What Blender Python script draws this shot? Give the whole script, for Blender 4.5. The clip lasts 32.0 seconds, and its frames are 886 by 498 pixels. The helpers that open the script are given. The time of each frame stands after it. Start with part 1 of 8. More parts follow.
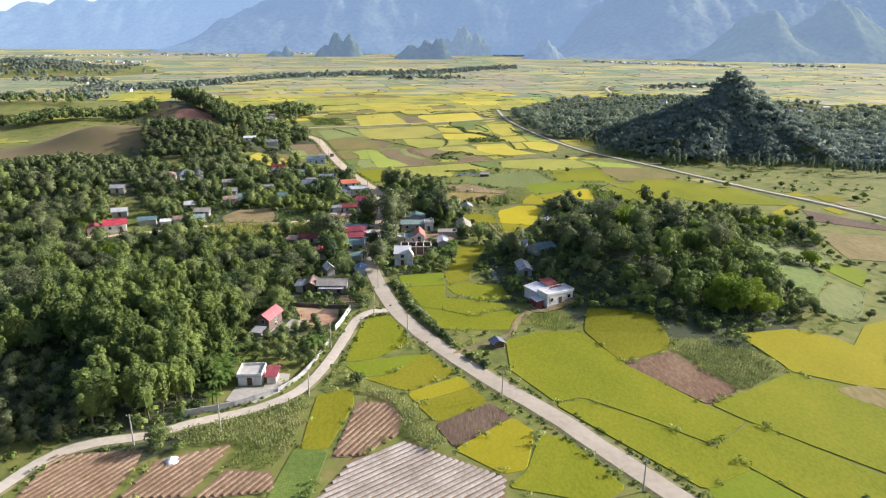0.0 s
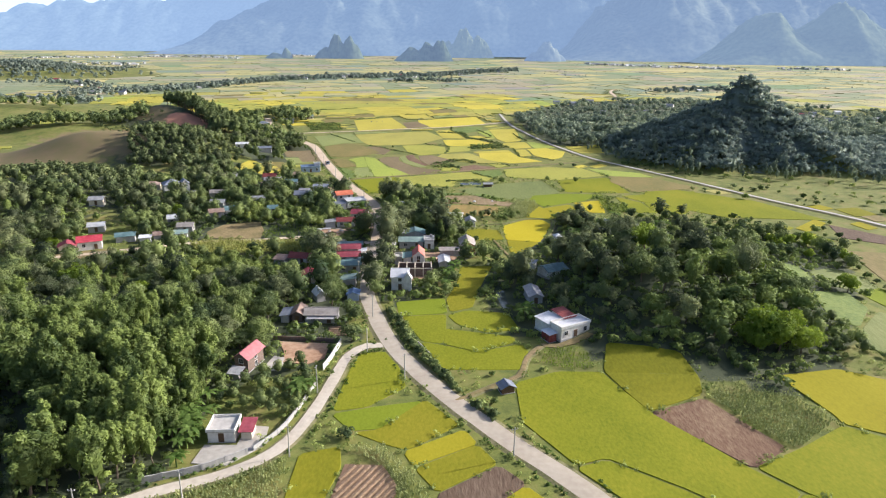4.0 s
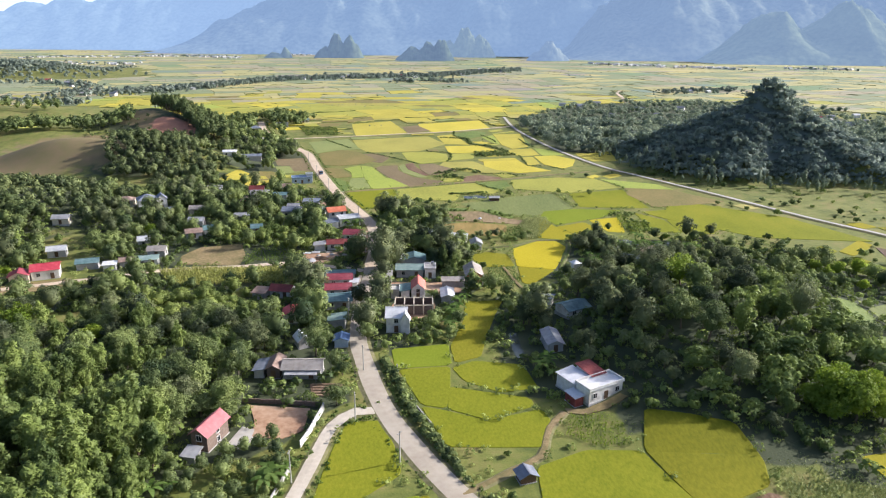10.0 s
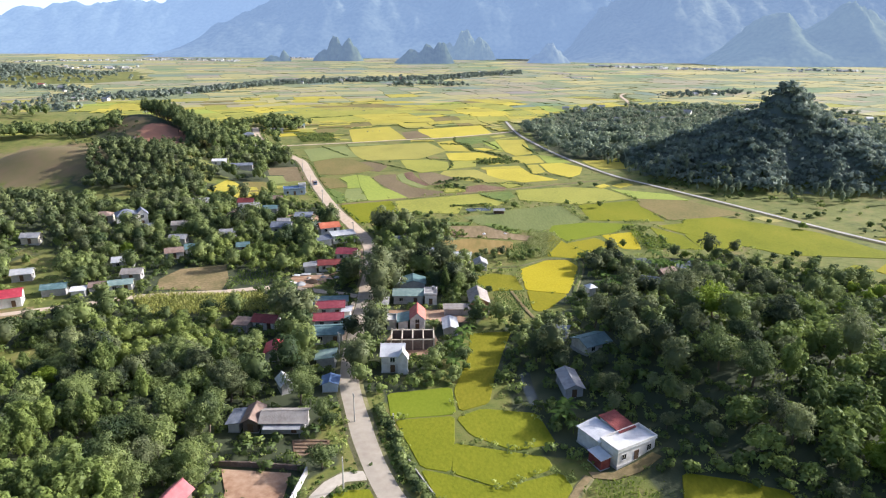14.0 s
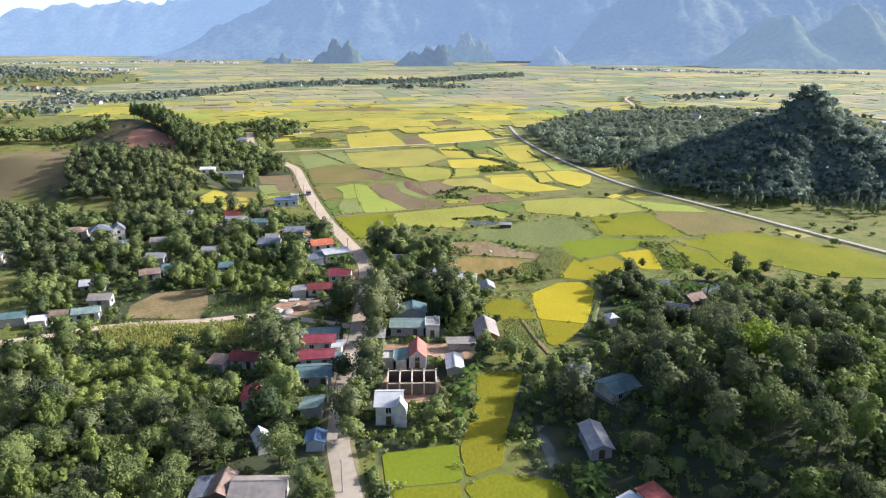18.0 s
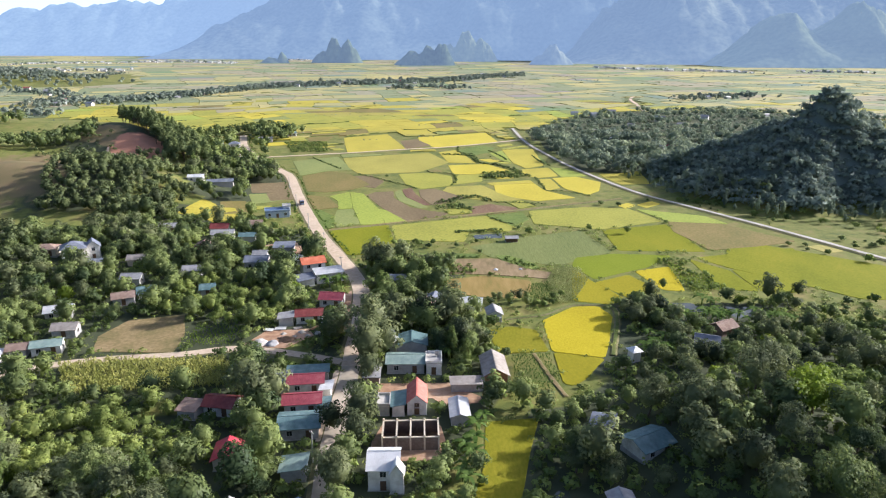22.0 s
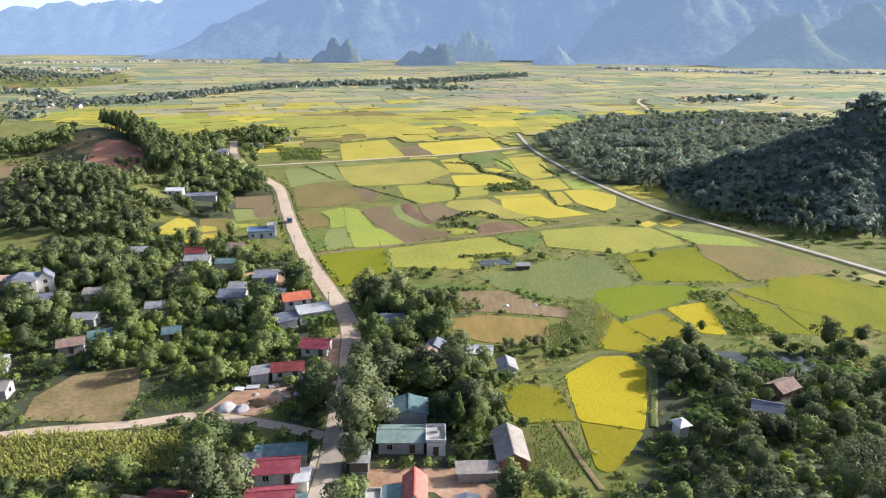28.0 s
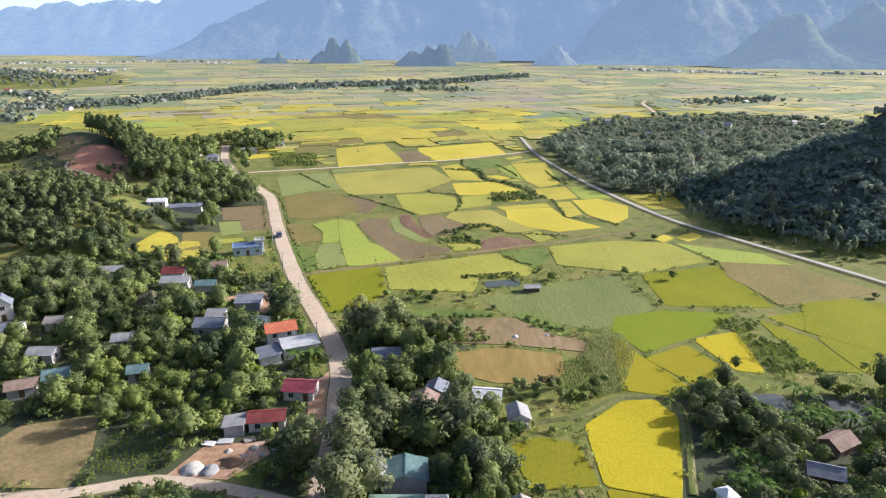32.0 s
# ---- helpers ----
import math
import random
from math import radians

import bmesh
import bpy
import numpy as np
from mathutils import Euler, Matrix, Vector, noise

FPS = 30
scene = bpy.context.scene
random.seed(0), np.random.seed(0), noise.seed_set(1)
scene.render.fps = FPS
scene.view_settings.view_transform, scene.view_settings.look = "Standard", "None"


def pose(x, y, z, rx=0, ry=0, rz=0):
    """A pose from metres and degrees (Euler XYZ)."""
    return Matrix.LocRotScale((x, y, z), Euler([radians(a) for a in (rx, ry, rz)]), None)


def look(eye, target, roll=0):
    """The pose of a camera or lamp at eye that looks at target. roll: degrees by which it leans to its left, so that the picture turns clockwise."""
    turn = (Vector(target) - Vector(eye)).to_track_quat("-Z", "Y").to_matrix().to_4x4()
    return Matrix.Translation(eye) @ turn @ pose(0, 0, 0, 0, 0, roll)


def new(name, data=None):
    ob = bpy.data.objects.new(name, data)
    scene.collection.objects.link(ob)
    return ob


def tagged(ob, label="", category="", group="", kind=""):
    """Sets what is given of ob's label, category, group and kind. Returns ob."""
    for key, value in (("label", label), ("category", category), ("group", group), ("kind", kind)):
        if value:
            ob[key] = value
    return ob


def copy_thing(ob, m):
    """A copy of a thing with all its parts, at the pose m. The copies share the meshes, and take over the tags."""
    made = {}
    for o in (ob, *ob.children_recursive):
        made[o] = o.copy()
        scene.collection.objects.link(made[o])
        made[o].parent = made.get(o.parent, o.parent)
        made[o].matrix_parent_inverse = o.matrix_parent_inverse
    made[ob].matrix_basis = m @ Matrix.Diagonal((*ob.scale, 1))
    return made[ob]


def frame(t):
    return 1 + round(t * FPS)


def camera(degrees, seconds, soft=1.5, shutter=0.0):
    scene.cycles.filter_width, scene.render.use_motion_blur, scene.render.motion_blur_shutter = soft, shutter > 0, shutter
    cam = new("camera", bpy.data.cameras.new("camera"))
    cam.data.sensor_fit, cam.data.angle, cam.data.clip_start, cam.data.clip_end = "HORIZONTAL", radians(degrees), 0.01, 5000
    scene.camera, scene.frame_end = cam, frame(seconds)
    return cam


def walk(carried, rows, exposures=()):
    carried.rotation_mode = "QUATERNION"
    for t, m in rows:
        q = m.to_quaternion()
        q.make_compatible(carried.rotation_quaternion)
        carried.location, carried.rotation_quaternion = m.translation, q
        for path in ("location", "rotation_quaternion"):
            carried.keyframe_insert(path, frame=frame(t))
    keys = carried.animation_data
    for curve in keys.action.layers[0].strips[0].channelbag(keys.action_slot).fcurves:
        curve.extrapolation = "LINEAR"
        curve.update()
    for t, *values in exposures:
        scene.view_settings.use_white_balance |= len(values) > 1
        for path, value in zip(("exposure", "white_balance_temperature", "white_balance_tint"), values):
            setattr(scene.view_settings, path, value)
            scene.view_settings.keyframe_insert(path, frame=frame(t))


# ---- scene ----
cam = camera(68.5, 32.0, soft=1.15)
PATH = [
    (0, (2.595, 3.579, 80.008), (2.567, 5.48, 79.385), 0.4),
    (1, (2.599, 9.059, 80.064), (2.569, 10.96, 79.442), 0.4),
    (2, (2.435, 14.534, 80.08), (2.406, 16.435, 79.46), 0.4),
    (3, (2.142, 20.124, 80.077), (2.113, 22.026, 79.459), 0.4),
    (3.5, (1.962, 22.948, 80.07), (1.933, 24.85, 79.453), 0.5),
    (5.5, (1.529, 33.944, 80.19), (1.5, 35.846, 79.572), 0.5),
    (6, (1.456, 36.653, 80.228), (1.426, 38.555, 79.611), 0.5),
    (7, (1.301, 41.948, 80.361), (1.27, 43.85, 79.743), 0.5),
    (8, (1.029, 47.18, 80.52), (0.998, 49.081, 79.901), 0.5),
    (9, (0.781, 52.485, 80.665), (0.75, 54.386, 80.046), 0.5),
    (10, (0.552, 57.861, 80.774), (0.52, 59.763, 80.154), 0.5),
    (11, (0.354, 63.353, 80.855), (0.322, 65.255, 80.237), 0.4),
    (12, (0.129, 68.934, 80.838), (0.098, 70.836, 80.221), 0.4),
    (13, (-0.087, 74.469, 80.741), (-0.12, 76.372, 80.127), 0.4),
    (14, (-0.342, 80.194, 80.618), (-0.375, 82.098, 80.005), 0.3),
    (14.5, (-0.498, 83.087, 80.549), (-0.531, 84.991, 79.937), 0.3),
    (16.5, (-1.315, 95.182, 80.166), (-1.347, 97.088, 79.559), 0.3),
    (17, (-1.454, 98.122, 80.122), (-1.487, 100.027, 79.514), 0.3),
    (18, (-1.607, 103.777, 80.064), (-1.641, 105.682, 79.457), 0.3),
    (19, (-1.807, 109.219, 80.063), (-1.841, 111.125, 79.456), 0.3),
    (20, (-2.035, 114.635, 80.113), (-2.07, 116.541, 79.506), 0.2),
    (21, (-2.381, 120.061, 80.23), (-2.416, 121.966, 79.622), 0.2),
    (22, (-2.588, 125.455, 80.428), (-2.623, 127.359, 79.819), 0.2),
    (23, (-2.724, 130.825, 80.639), (-2.76, 132.729, 80.03), 0.2),
    (24, (-2.938, 136.351, 80.795), (-2.975, 138.255, 80.185), 0.2),
    (25, (-3.193, 141.903, 80.93), (-3.229, 143.807, 80.32), 0.2),
    (25.5, (-3.363, 144.629, 80.993), (-3.399, 146.534, 80.382), 0.3),
    (27.5, (-3.954, 155.294, 81.348), (-3.989, 157.198, 80.736), 0.3),
    (28, (-4.094, 157.977, 81.382), (-4.13, 159.881, 80.771), 0.3),
    (29, (-4.401, 163.496, 81.421), (-4.436, 165.4, 80.81), 0.3),
    (30, (-4.645, 169.187, 81.421), (-4.681, 171.091, 80.81), 0.2),
    (31, (-4.789, 174.764, 81.409), (-4.826, 176.668, 80.798), 0.3),
    (32, (-5.018, 180.352, 81.447), (-5.054, 182.256, 80.837), 0.3),
]
walk(cam, [(t, look(eye, target, roll)) for t, eye, target, roll in PATH], exposures=((0, 0.5, 5720, 13.5), (8, 0.57, 5620, 14.5), (20, 0.56, 5540, 15), (28, 0.48, 5620, 15), (32, 0.45, 5640, 15)))

# world: late-afternoon sun from the right, thin haze in the distance
SUN_AZ, SUN_EL = 70.0, 25.0   # degrees clockwise from +y; above the horizon
world = bpy.data.worlds.new("sky")
scene.world = world
world.use_nodes = True
wt = world.node_tree
sky = wt.nodes.new("ShaderNodeTexSky")
sky.sky_type, sky.sun_disc = "NISHITA", False
sky.sun_elevation, sky.sun_rotation = radians(SUN_EL), radians(SUN_AZ)
sky.air_density, sky.dust_density = 1.0, 5.0
wt.links.new(sky.outputs[0], wt.nodes["Background"].inputs[0])
wt.nodes["Background"].inputs[1].default_value = 0.11
sun = new("sun", bpy.data.lights.new("sun", "SUN"))
sun.data.energy, sun.data.angle, sun.data.color = 5.0, radians(0.53), (1.0, 0.89, 0.73)
toward = Vector((math.sin(radians(SUN_AZ)) * math.cos(radians(SUN_EL)), math.cos(radians(SUN_AZ)) * math.cos(radians(SUN_EL)), math.sin(radians(SUN_EL))))
sun.matrix_world = look(toward * 500, (0, 0, 0))


# ---------- materials ----------
def material(name, colours, scale=1.0, rough=0.9, bump=0.0, bump_scale=8.0, metal=0.0, island=0.0, per_object=0.0, streak=None, spec=0.3, where="position", coarse=0.08, wave=None):
    """Noise at two scales between the given colours; relief; variation per island or per object."""
    m = bpy.data.materials.new(name)
    m.use_nodes = True
    nt = m.node_tree
    N, L = nt.nodes, nt.links.new
    bs = N["Principled BSDF"]
    bs.inputs["Roughness"].default_value, bs.inputs["Metallic"].default_value = rough, metal
    bs.inputs["Specular IOR Level"].default_value = spec
    if where == "position":
        co = N.new("ShaderNodeNewGeometry").outputs["Position"]
    else:
        co = N.new("ShaderNodeTexCoord").outputs["Object"]
    if streak:
        mp = N.new("ShaderNodeMapping")
        mp.inputs["Rotation"].default_value = (0, 0, radians(streak[0]))
        mp.inputs["Scale"].default_value = (1, streak[1], 1)
        L(co, mp.inputs[0])
        co = mp.outputs[0]
    big, small = N.new("ShaderNodeTexNoise"), N.new("ShaderNodeTexNoise")
    big.inputs["Scale"].default_value, big.inputs["Detail"].default_value = scale * coarse, 4
    small.inputs["Scale"].default_value, small.inputs["Detail"].default_value = scale, 5
    L(co, big.inputs["Vector"]), L(co, small.inputs["Vector"])
    mix = N.new("ShaderNodeMath")
    mix.operation = "ADD"
    half = N.new("ShaderNodeMath")
    half.operation, half.inputs[1].default_value = "MULTIPLY", 0.5
    L(big.outputs[0], mix.inputs[0]), L(small.outputs[0], mix.inputs[1]), L(mix.outputs[0], half.inputs[0])
    fac = half.outputs[0]
    if island or per_object:
        rnd = N.new("ShaderNodeNewGeometry").outputs["Random Per Island"] if island else N.new("ShaderNodeObjectInfo").outputs["Random"]
        ma = N.new("ShaderNodeMath")
        ma.operation, ma.inputs[1].default_value = "MULTIPLY_ADD", island or per_object
        ma.inputs[2].default_value = -0.5 * (island or per_object)
        L(rnd, ma.inputs[0])
        ad = N.new("ShaderNodeMath")
        L(ma.outputs[0], ad.inputs[0]), L(fac, ad.inputs[1])
        fac = ad.outputs[0]
    ramp = N.new("ShaderNodeValToRGB")
    el = ramp.color_ramp.elements
    el[0].position, el[1].position = 0.32, 0.68
    while len(el) < len(colours):
        el.new(0.5)
    for i, c in enumerate(colours):
        el[i].position = 0.32 + 0.36 * i / max(1, len(colours) - 1)
        el[i].color = (*c, 1)
    L(fac, ramp.inputs[0])
    L(ramp.outputs[0], bs.inputs["Base Color"])
    if bump:
        b = N.new("ShaderNodeBump")
        b.inputs["Strength"].default_value, b.inputs["Distance"].default_value = min(1.0, bump), 0.12 * bump
        if wave:
            src = N.new("ShaderNodeTexWave")
            src.inputs["Scale"].default_value = wave
            L(N.new("ShaderNodeTexCoord").outputs["Object"], src.inputs["Vector"])
        else:
            src = N.new("ShaderNodeTexNoise")
            src.inputs["Scale"].default_value, src.inputs["Detail"].default_value = bump_scale, 3
            L(co, src.inputs["Vector"])
        L(src.outputs[0], b.inputs["Height"]), L(b.outputs[0], bs.inputs["Normal"])
    return m


def leaf(name, dark, light, translucent=0.3):
    """Foliage: colour varies leaf by leaf and tree by tree; some light comes through."""
    m = bpy.data.materials.new(name)
    m.use_nodes = True
    nt = m.node_tree
    N, L = nt.nodes, nt.links.new
    N.remove(N["Principled BSDF"])
    out = N["Material Output"]
    geo, info = N.new("ShaderNodeNewGeometry"), N.new("ShaderNodeObjectInfo")
    big = N.new("ShaderNodeTexNoise")
    big.inputs["Scale"].default_value, big.inputs["Detail"].default_value = 0.14, 2
    L(geo.outputs["Position"], big.inputs["Vector"])
    a = N.new("ShaderNodeMath")
    a.operation, a.inputs[1].default_value = "MULTIPLY_ADD", 0.1
    L(geo.outputs["Random Per Island"], a.inputs[0])
    b = N.new("ShaderNodeMath")
    b.operation, b.inputs[1].default_value, b.inputs[2].default_value = "MULTIPLY_ADD", 1.9, -0.8
    L(big.outputs[0], b.inputs[0]), L(b.outputs[0], a.inputs[2])
    c = N.new("ShaderNodeMath")
    c.operation, c.inputs[1].default_value = "MULTIPLY_ADD", 0.65
    own, both, part_of = N.new("ShaderNodeAttribute"), N.new("ShaderNodeMath"), N.new("ShaderNodeMath")
    own.attribute_name, part_of.operation = "tone", "FRACT"
    L(info.outputs["Random"], both.inputs[0]), L(own.outputs["Fac"], both.inputs[1]), L(both.outputs[0], part_of.inputs[0])
    L(part_of.outputs[0], c.inputs[0]), L(a.outputs[0], c.inputs[2])
    ramp = N.new("ShaderNodeValToRGB")
    ramp.color_ramp.elements[0].color, ramp.color_ramp.elements[1].color = (*dark, 1), (*light, 1)
    L(c.outputs[0], ramp.inputs[0])
    d, t, g = N.new("ShaderNodeBsdfDiffuse"), N.new("ShaderNodeBsdfTranslucent"), N.new("ShaderNodeBsdfGlossy")
    g.inputs["Roughness"].default_value = 0.5
    g.inputs["Color"].default_value = (0.8, 0.85, 0.9, 1)
    L(ramp.outputs[0], d.inputs["Color"]), L(ramp.outputs[0], t.inputs["Color"])
    m1, m2 = N.new("ShaderNodeMixShader"), N.new("ShaderNodeMixShader")
    m1.inputs[0].default_value, m2.inputs[0].default_value = translucent, 0.012
    L(d.outputs[0], m1.inputs[1]), L(t.outputs[0], m1.inputs[2])
    L(m1.outputs[0], m2.inputs[1]), L(g.outputs[0], m2.inputs[2])
    L(m2.outputs[0], out.inputs[0])
    return m


M = {}
M["rice_green"] = material("rice_green", [(0.148, 0.175, 0.009), (0.212, 0.228, 0.013), (0.275, 0.263, 0.02)], 1.6, 0.85, 0.6, 3.0, coarse=0.03, spec=0.1, streak=(35, 0.6))
M["rice_lime"] = material("rice_lime", [(0.145, 0.192, 0.012), (0.185, 0.232, 0.015), (0.222, 0.265, 0.02)], 1.6, 0.85, 0.5, 3.0, coarse=0.02, spec=0.1, streak=(20, 0.6))
M["rice_olive"] = material("rice_olive", [(0.155, 0.16, 0.01), (0.215, 0.21, 0.013), (0.275, 0.245, 0.02)], 1.6, 0.85, 0.6, 3.0, coarse=0.03, spec=0.1, streak=(-30, 0.5))
M["rice_yellow"] = material("rice_yellow", [(0.245, 0.225, 0.012), (0.3, 0.27, 0.014), (0.345, 0.31, 0.02)], 1.6, 0.85, 0.5, 3.0, coarse=0.02, spec=0.1, streak=(50, 0.6))
M["rice_gold"] = material("rice_gold", [(0.36, 0.3, 0.012), (0.45, 0.375, 0.015), (0.51, 0.425, 0.021)], 1.6, 0.8, 0.8, 3.0, coarse=0.03, spec=0.1, streak=(-15, 0.6))
M["stubble"] = material("stubble", [(0.15, 0.14, 0.042), (0.23, 0.185, 0.07), (0.31, 0.25, 0.11)], 0.9, 0.95, 0.8, 3.0, coarse=0.06, streak=(30, 0.3))
M["dryland"] = material("dryland", [(0.15, 0.155, 0.035), (0.26, 0.19, 0.055), (0.36, 0.25, 0.09)], 0.35, 0.95, 0.8, 3.0, coarse=0.12, streak=(80, 0.25))
M["weedy_soil"] = material("weedy_soil", [(0.15, 0.125, 0.055), (0.25, 0.185, 0.095), (0.34, 0.25, 0.15)], 0.6, 0.95, 0.9, 2.5, coarse=0.12, streak=(70, 0.3))
M["plowed"] = material("plowed", [(0.075, 0.047, 0.03), (0.125, 0.083, 0.055), (0.19, 0.14, 0.095)], 1.6, 0.95, 1.0, 2.5, coarse=0.05, streak=(40, 0.25))
M["plowed_red"] = material("plowed_red", [(0.11, 0.062, 0.038), (0.19, 0.115, 0.07), (0.28, 0.2, 0.12)], 1.6, 0.95, 1.0, 2.5, coarse=0.06, streak=(55, 0.4))
M["greens"] = material("greens", [(0.085, 0.135, 0.022), (0.14, 0.195, 0.034), (0.2, 0.245, 0.05)], 0.8, 0.8, 1.0, 3.0)
M["veg_pale"] = material("veg_pale", [(0.12, 0.155, 0.04), (0.17, 0.2, 0.055), (0.225, 0.245, 0.08)], 1.2, 0.85, 1.0, 2.5, coarse=0.05, streak=(70, 0.2))
M["bund"] = material("bund_grass", [(0.07, 0.1, 0.02), (0.13, 0.16, 0.035), (0.2, 0.2, 0.07)], 1.2, 0.95, 0.8, 4.0)
# slightly paler and bluer than bund: a little haze in the colour
M["bund_far"] = material("bund_weeds", [(0.08, 0.11, 0.035), (0.14, 0.17, 0.05), (0.22, 0.23, 0.08)], 0.3, 0.95, 0, coarse=0.1)
M["soil"] = material("field_soil", [(0.16, 0.1, 0.06), (0.23, 0.15, 0.09), (0.3, 0.21, 0.135)], 0.9, 0.95, 0.7, 4.0)
M["plastic"] = material("mulch_film", [(0.22, 0.185, 0.15), (0.38, 0.345, 0.305), (0.56, 0.53, 0.49)], 1.6, 0.5, 0.4, 6.0, coarse=0.1)
M["ridge_brown"] = material("ridge_soil", [(0.15, 0.1, 0.062), (0.24, 0.165, 0.105), (0.36, 0.27, 0.185)], 1.6, 0.95, 1.0, 5.0)
M["concrete_road"] = material("road_concrete", [(0.37, 0.315, 0.245), (0.43, 0.375, 0.295), (0.48, 0.425, 0.34)], 0.7, 0.9, 0.15, 6.0, coarse=0.15)
M["dirt_road"] = material("road_dirt", [(0.44, 0.345, 0.245), (0.56, 0.45, 0.335), (0.65, 0.54, 0.42)], 0.8, 0.95, 0.5, 3.0)
M["pale_lane"] = material("lane_pale", [(0.44, 0.385, 0.305), (0.54, 0.48, 0.39), (0.62, 0.56, 0.47)], 0.8, 0.95, 0.4, 3.0)
M["bank_soil"] = material("bank_soil", [(0.14, 0.11, 0.07), (0.22, 0.17, 0.12), (0.3, 0.24, 0.18)], 0.6, 0.95, 0.6, 3.0)
M["pale_road"] = material("road_pale", [(0.38, 0.355, 0.315), (0.47, 0.445, 0.4), (0.54, 0.515, 0.47)], 0.5, 0.9, 0.2, 6.0)
M["verge"] = material("verge", [(0.1, 0.11, 0.04), (0.19, 0.18, 0.08), (0.28, 0.24, 0.14)], 1.0, 0.95, 0.6, 4.0)
M["yard_dirt"] = material("yard_dirt", [(0.28, 0.16, 0.095), (0.42, 0.265, 0.165), (0.52, 0.375, 0.26)], 0.8, 0.95, 0.5, 3.0, coarse=0.15)
M["dry_grass"] = material("dry_grass", [(0.14, 0.13, 0.048), (0.24, 0.185, 0.083), (0.35, 0.26, 0.14)], 0.9, 0.95, 0.8, 3.0, coarse=0.12)
M["yard_concrete"] = material("yard_concrete", [(0.31, 0.285, 0.25), (0.41, 0.385, 0.34), (0.5, 0.47, 0.42)], 0.8, 0.9, 0.2, 6.0)
M["water"] = material("pond_water", [(0.06, 0.075, 0.06), (0.09, 0.1, 0.08)], 0.2, 0.08, 0.08, 2.0, spec=0.6)
M["white"] = material("white_wall", [(0.48, 0.46, 0.42), (0.7, 0.68, 0.65), (0.82, 0.81, 0.79)], 1.0, 0.85, 0.15, 10.0, coarse=0.3)
M["grey_wall"] = material("grey_plaster", [(0.3, 0.29, 0.28), (0.42, 0.41, 0.4), (0.5, 0.49, 0.47)], 1.2, 0.9, 0.2, 10.0)
M["cream"] = material("cream_wall", [(0.5, 0.43, 0.32), (0.62, 0.55, 0.43), (0.7, 0.64, 0.53)], 1.2, 0.85, 0.15, 10.0)
M["orange_wall"] = material("orange_wall", [(0.4, 0.17, 0.09), (0.5, 0.23, 0.13), (0.56, 0.3, 0.2)], 1.2, 0.9, 0.2, 10.0)
M["brick"] = material("bare_brick", [(0.12, 0.09, 0.075), (0.18, 0.135, 0.112), (0.26, 0.205, 0.17)], 2.5, 0.95, 0.5, 12.0)
M["blue_wall"] = material("blue_wall", [(0.3, 0.38, 0.5), (0.4, 0.48, 0.6), (0.5, 0.57, 0.66)], 1.2, 0.85, 0.1, 10.0)
for key, cols, ro in (
    ("red_roof", [(0.2, 0.042, 0.058), (0.32, 0.066, 0.088), (0.41, 0.14, 0.15)], 0.55),
    ("faded_red_roof", [(0.33, 0.11, 0.12), (0.43, 0.16, 0.17), (0.5, 0.25, 0.25)], 0.7),
    ("bright_red_roof", [(0.36, 0.04, 0.06), (0.5, 0.06, 0.085), (0.55, 0.13, 0.15)], 0.5),
    ("pink_roof", [(0.5, 0.13, 0.1), (0.6, 0.19, 0.15), (0.66, 0.28, 0.23)], 0.7),
    ("orange_roof", [(0.45, 0.12, 0.06), (0.56, 0.17, 0.09), (0.62, 0.25, 0.16)], 0.7),
    ("dark_red_roof", [(0.15, 0.035, 0.035), (0.23, 0.055, 0.05), (0.3, 0.1, 0.09)], 0.55),
    ("brown_roof", [(0.2, 0.13, 0.1), (0.29, 0.21, 0.17), (0.36, 0.28, 0.24)], 0.9),
    ("weathered_roof", [(0.24, 0.21, 0.19), (0.34, 0.31, 0.28), (0.42, 0.38, 0.35)], 0.9),
    ("pale_roof", [(0.42, 0.43, 0.44), (0.54, 0.55, 0.56), (0.64, 0.65, 0.65)], 0.6),
    ("grey_roof", [(0.24, 0.24, 0.25), (0.35, 0.35, 0.36), (0.44, 0.44, 0.45)], 0.8),
    ("slate_roof", [(0.13, 0.15, 0.19), (0.2, 0.22, 0.27), (0.27, 0.3, 0.35)], 0.6),
    ("teal_roof", [(0.09, 0.15, 0.16), (0.14, 0.23, 0.235), (0.25, 0.33, 0.33)], 0.55),
    ("green_roof", [(0.18, 0.26, 0.24), (0.26, 0.35, 0.32), (0.36, 0.44, 0.4)], 0.6),
    ("blue_roof", [(0.08, 0.13, 0.25), (0.12, 0.19, 0.34), (0.2, 0.28, 0.42)], 0.5),
    ("white_roof", [(0.6, 0.6, 0.6), (0.74, 0.74, 0.75), (0.82, 0.82, 0.82)], 0.5),
):
    M[key] = material(key, cols, 0.9, ro, 0.35, 1.0, wave=2.4, where="object", coarse=0.3)
M["concrete_roof"] = material("flat_concrete", [(0.38, 0.36, 0.33), (0.5, 0.48, 0.45), (0.6, 0.58, 0.54)], 0.8, 0.9, 0.2, 6.0)
M["glass"] = material("window_glass", [(0.015, 0.02, 0.025), (0.03, 0.035, 0.04)], 1.0, 0.1, 0, spec=0.6)
M["timber"] = material("timber", [(0.1, 0.06, 0.035), (0.16, 0.1, 0.06)], 3.0, 0.7, 0.2)
M["metal"] = material("grey_metal", [(0.3, 0.31, 0.32), (0.4, 0.41, 0.42)], 3.0, 0.4, 0, metal=0.8)
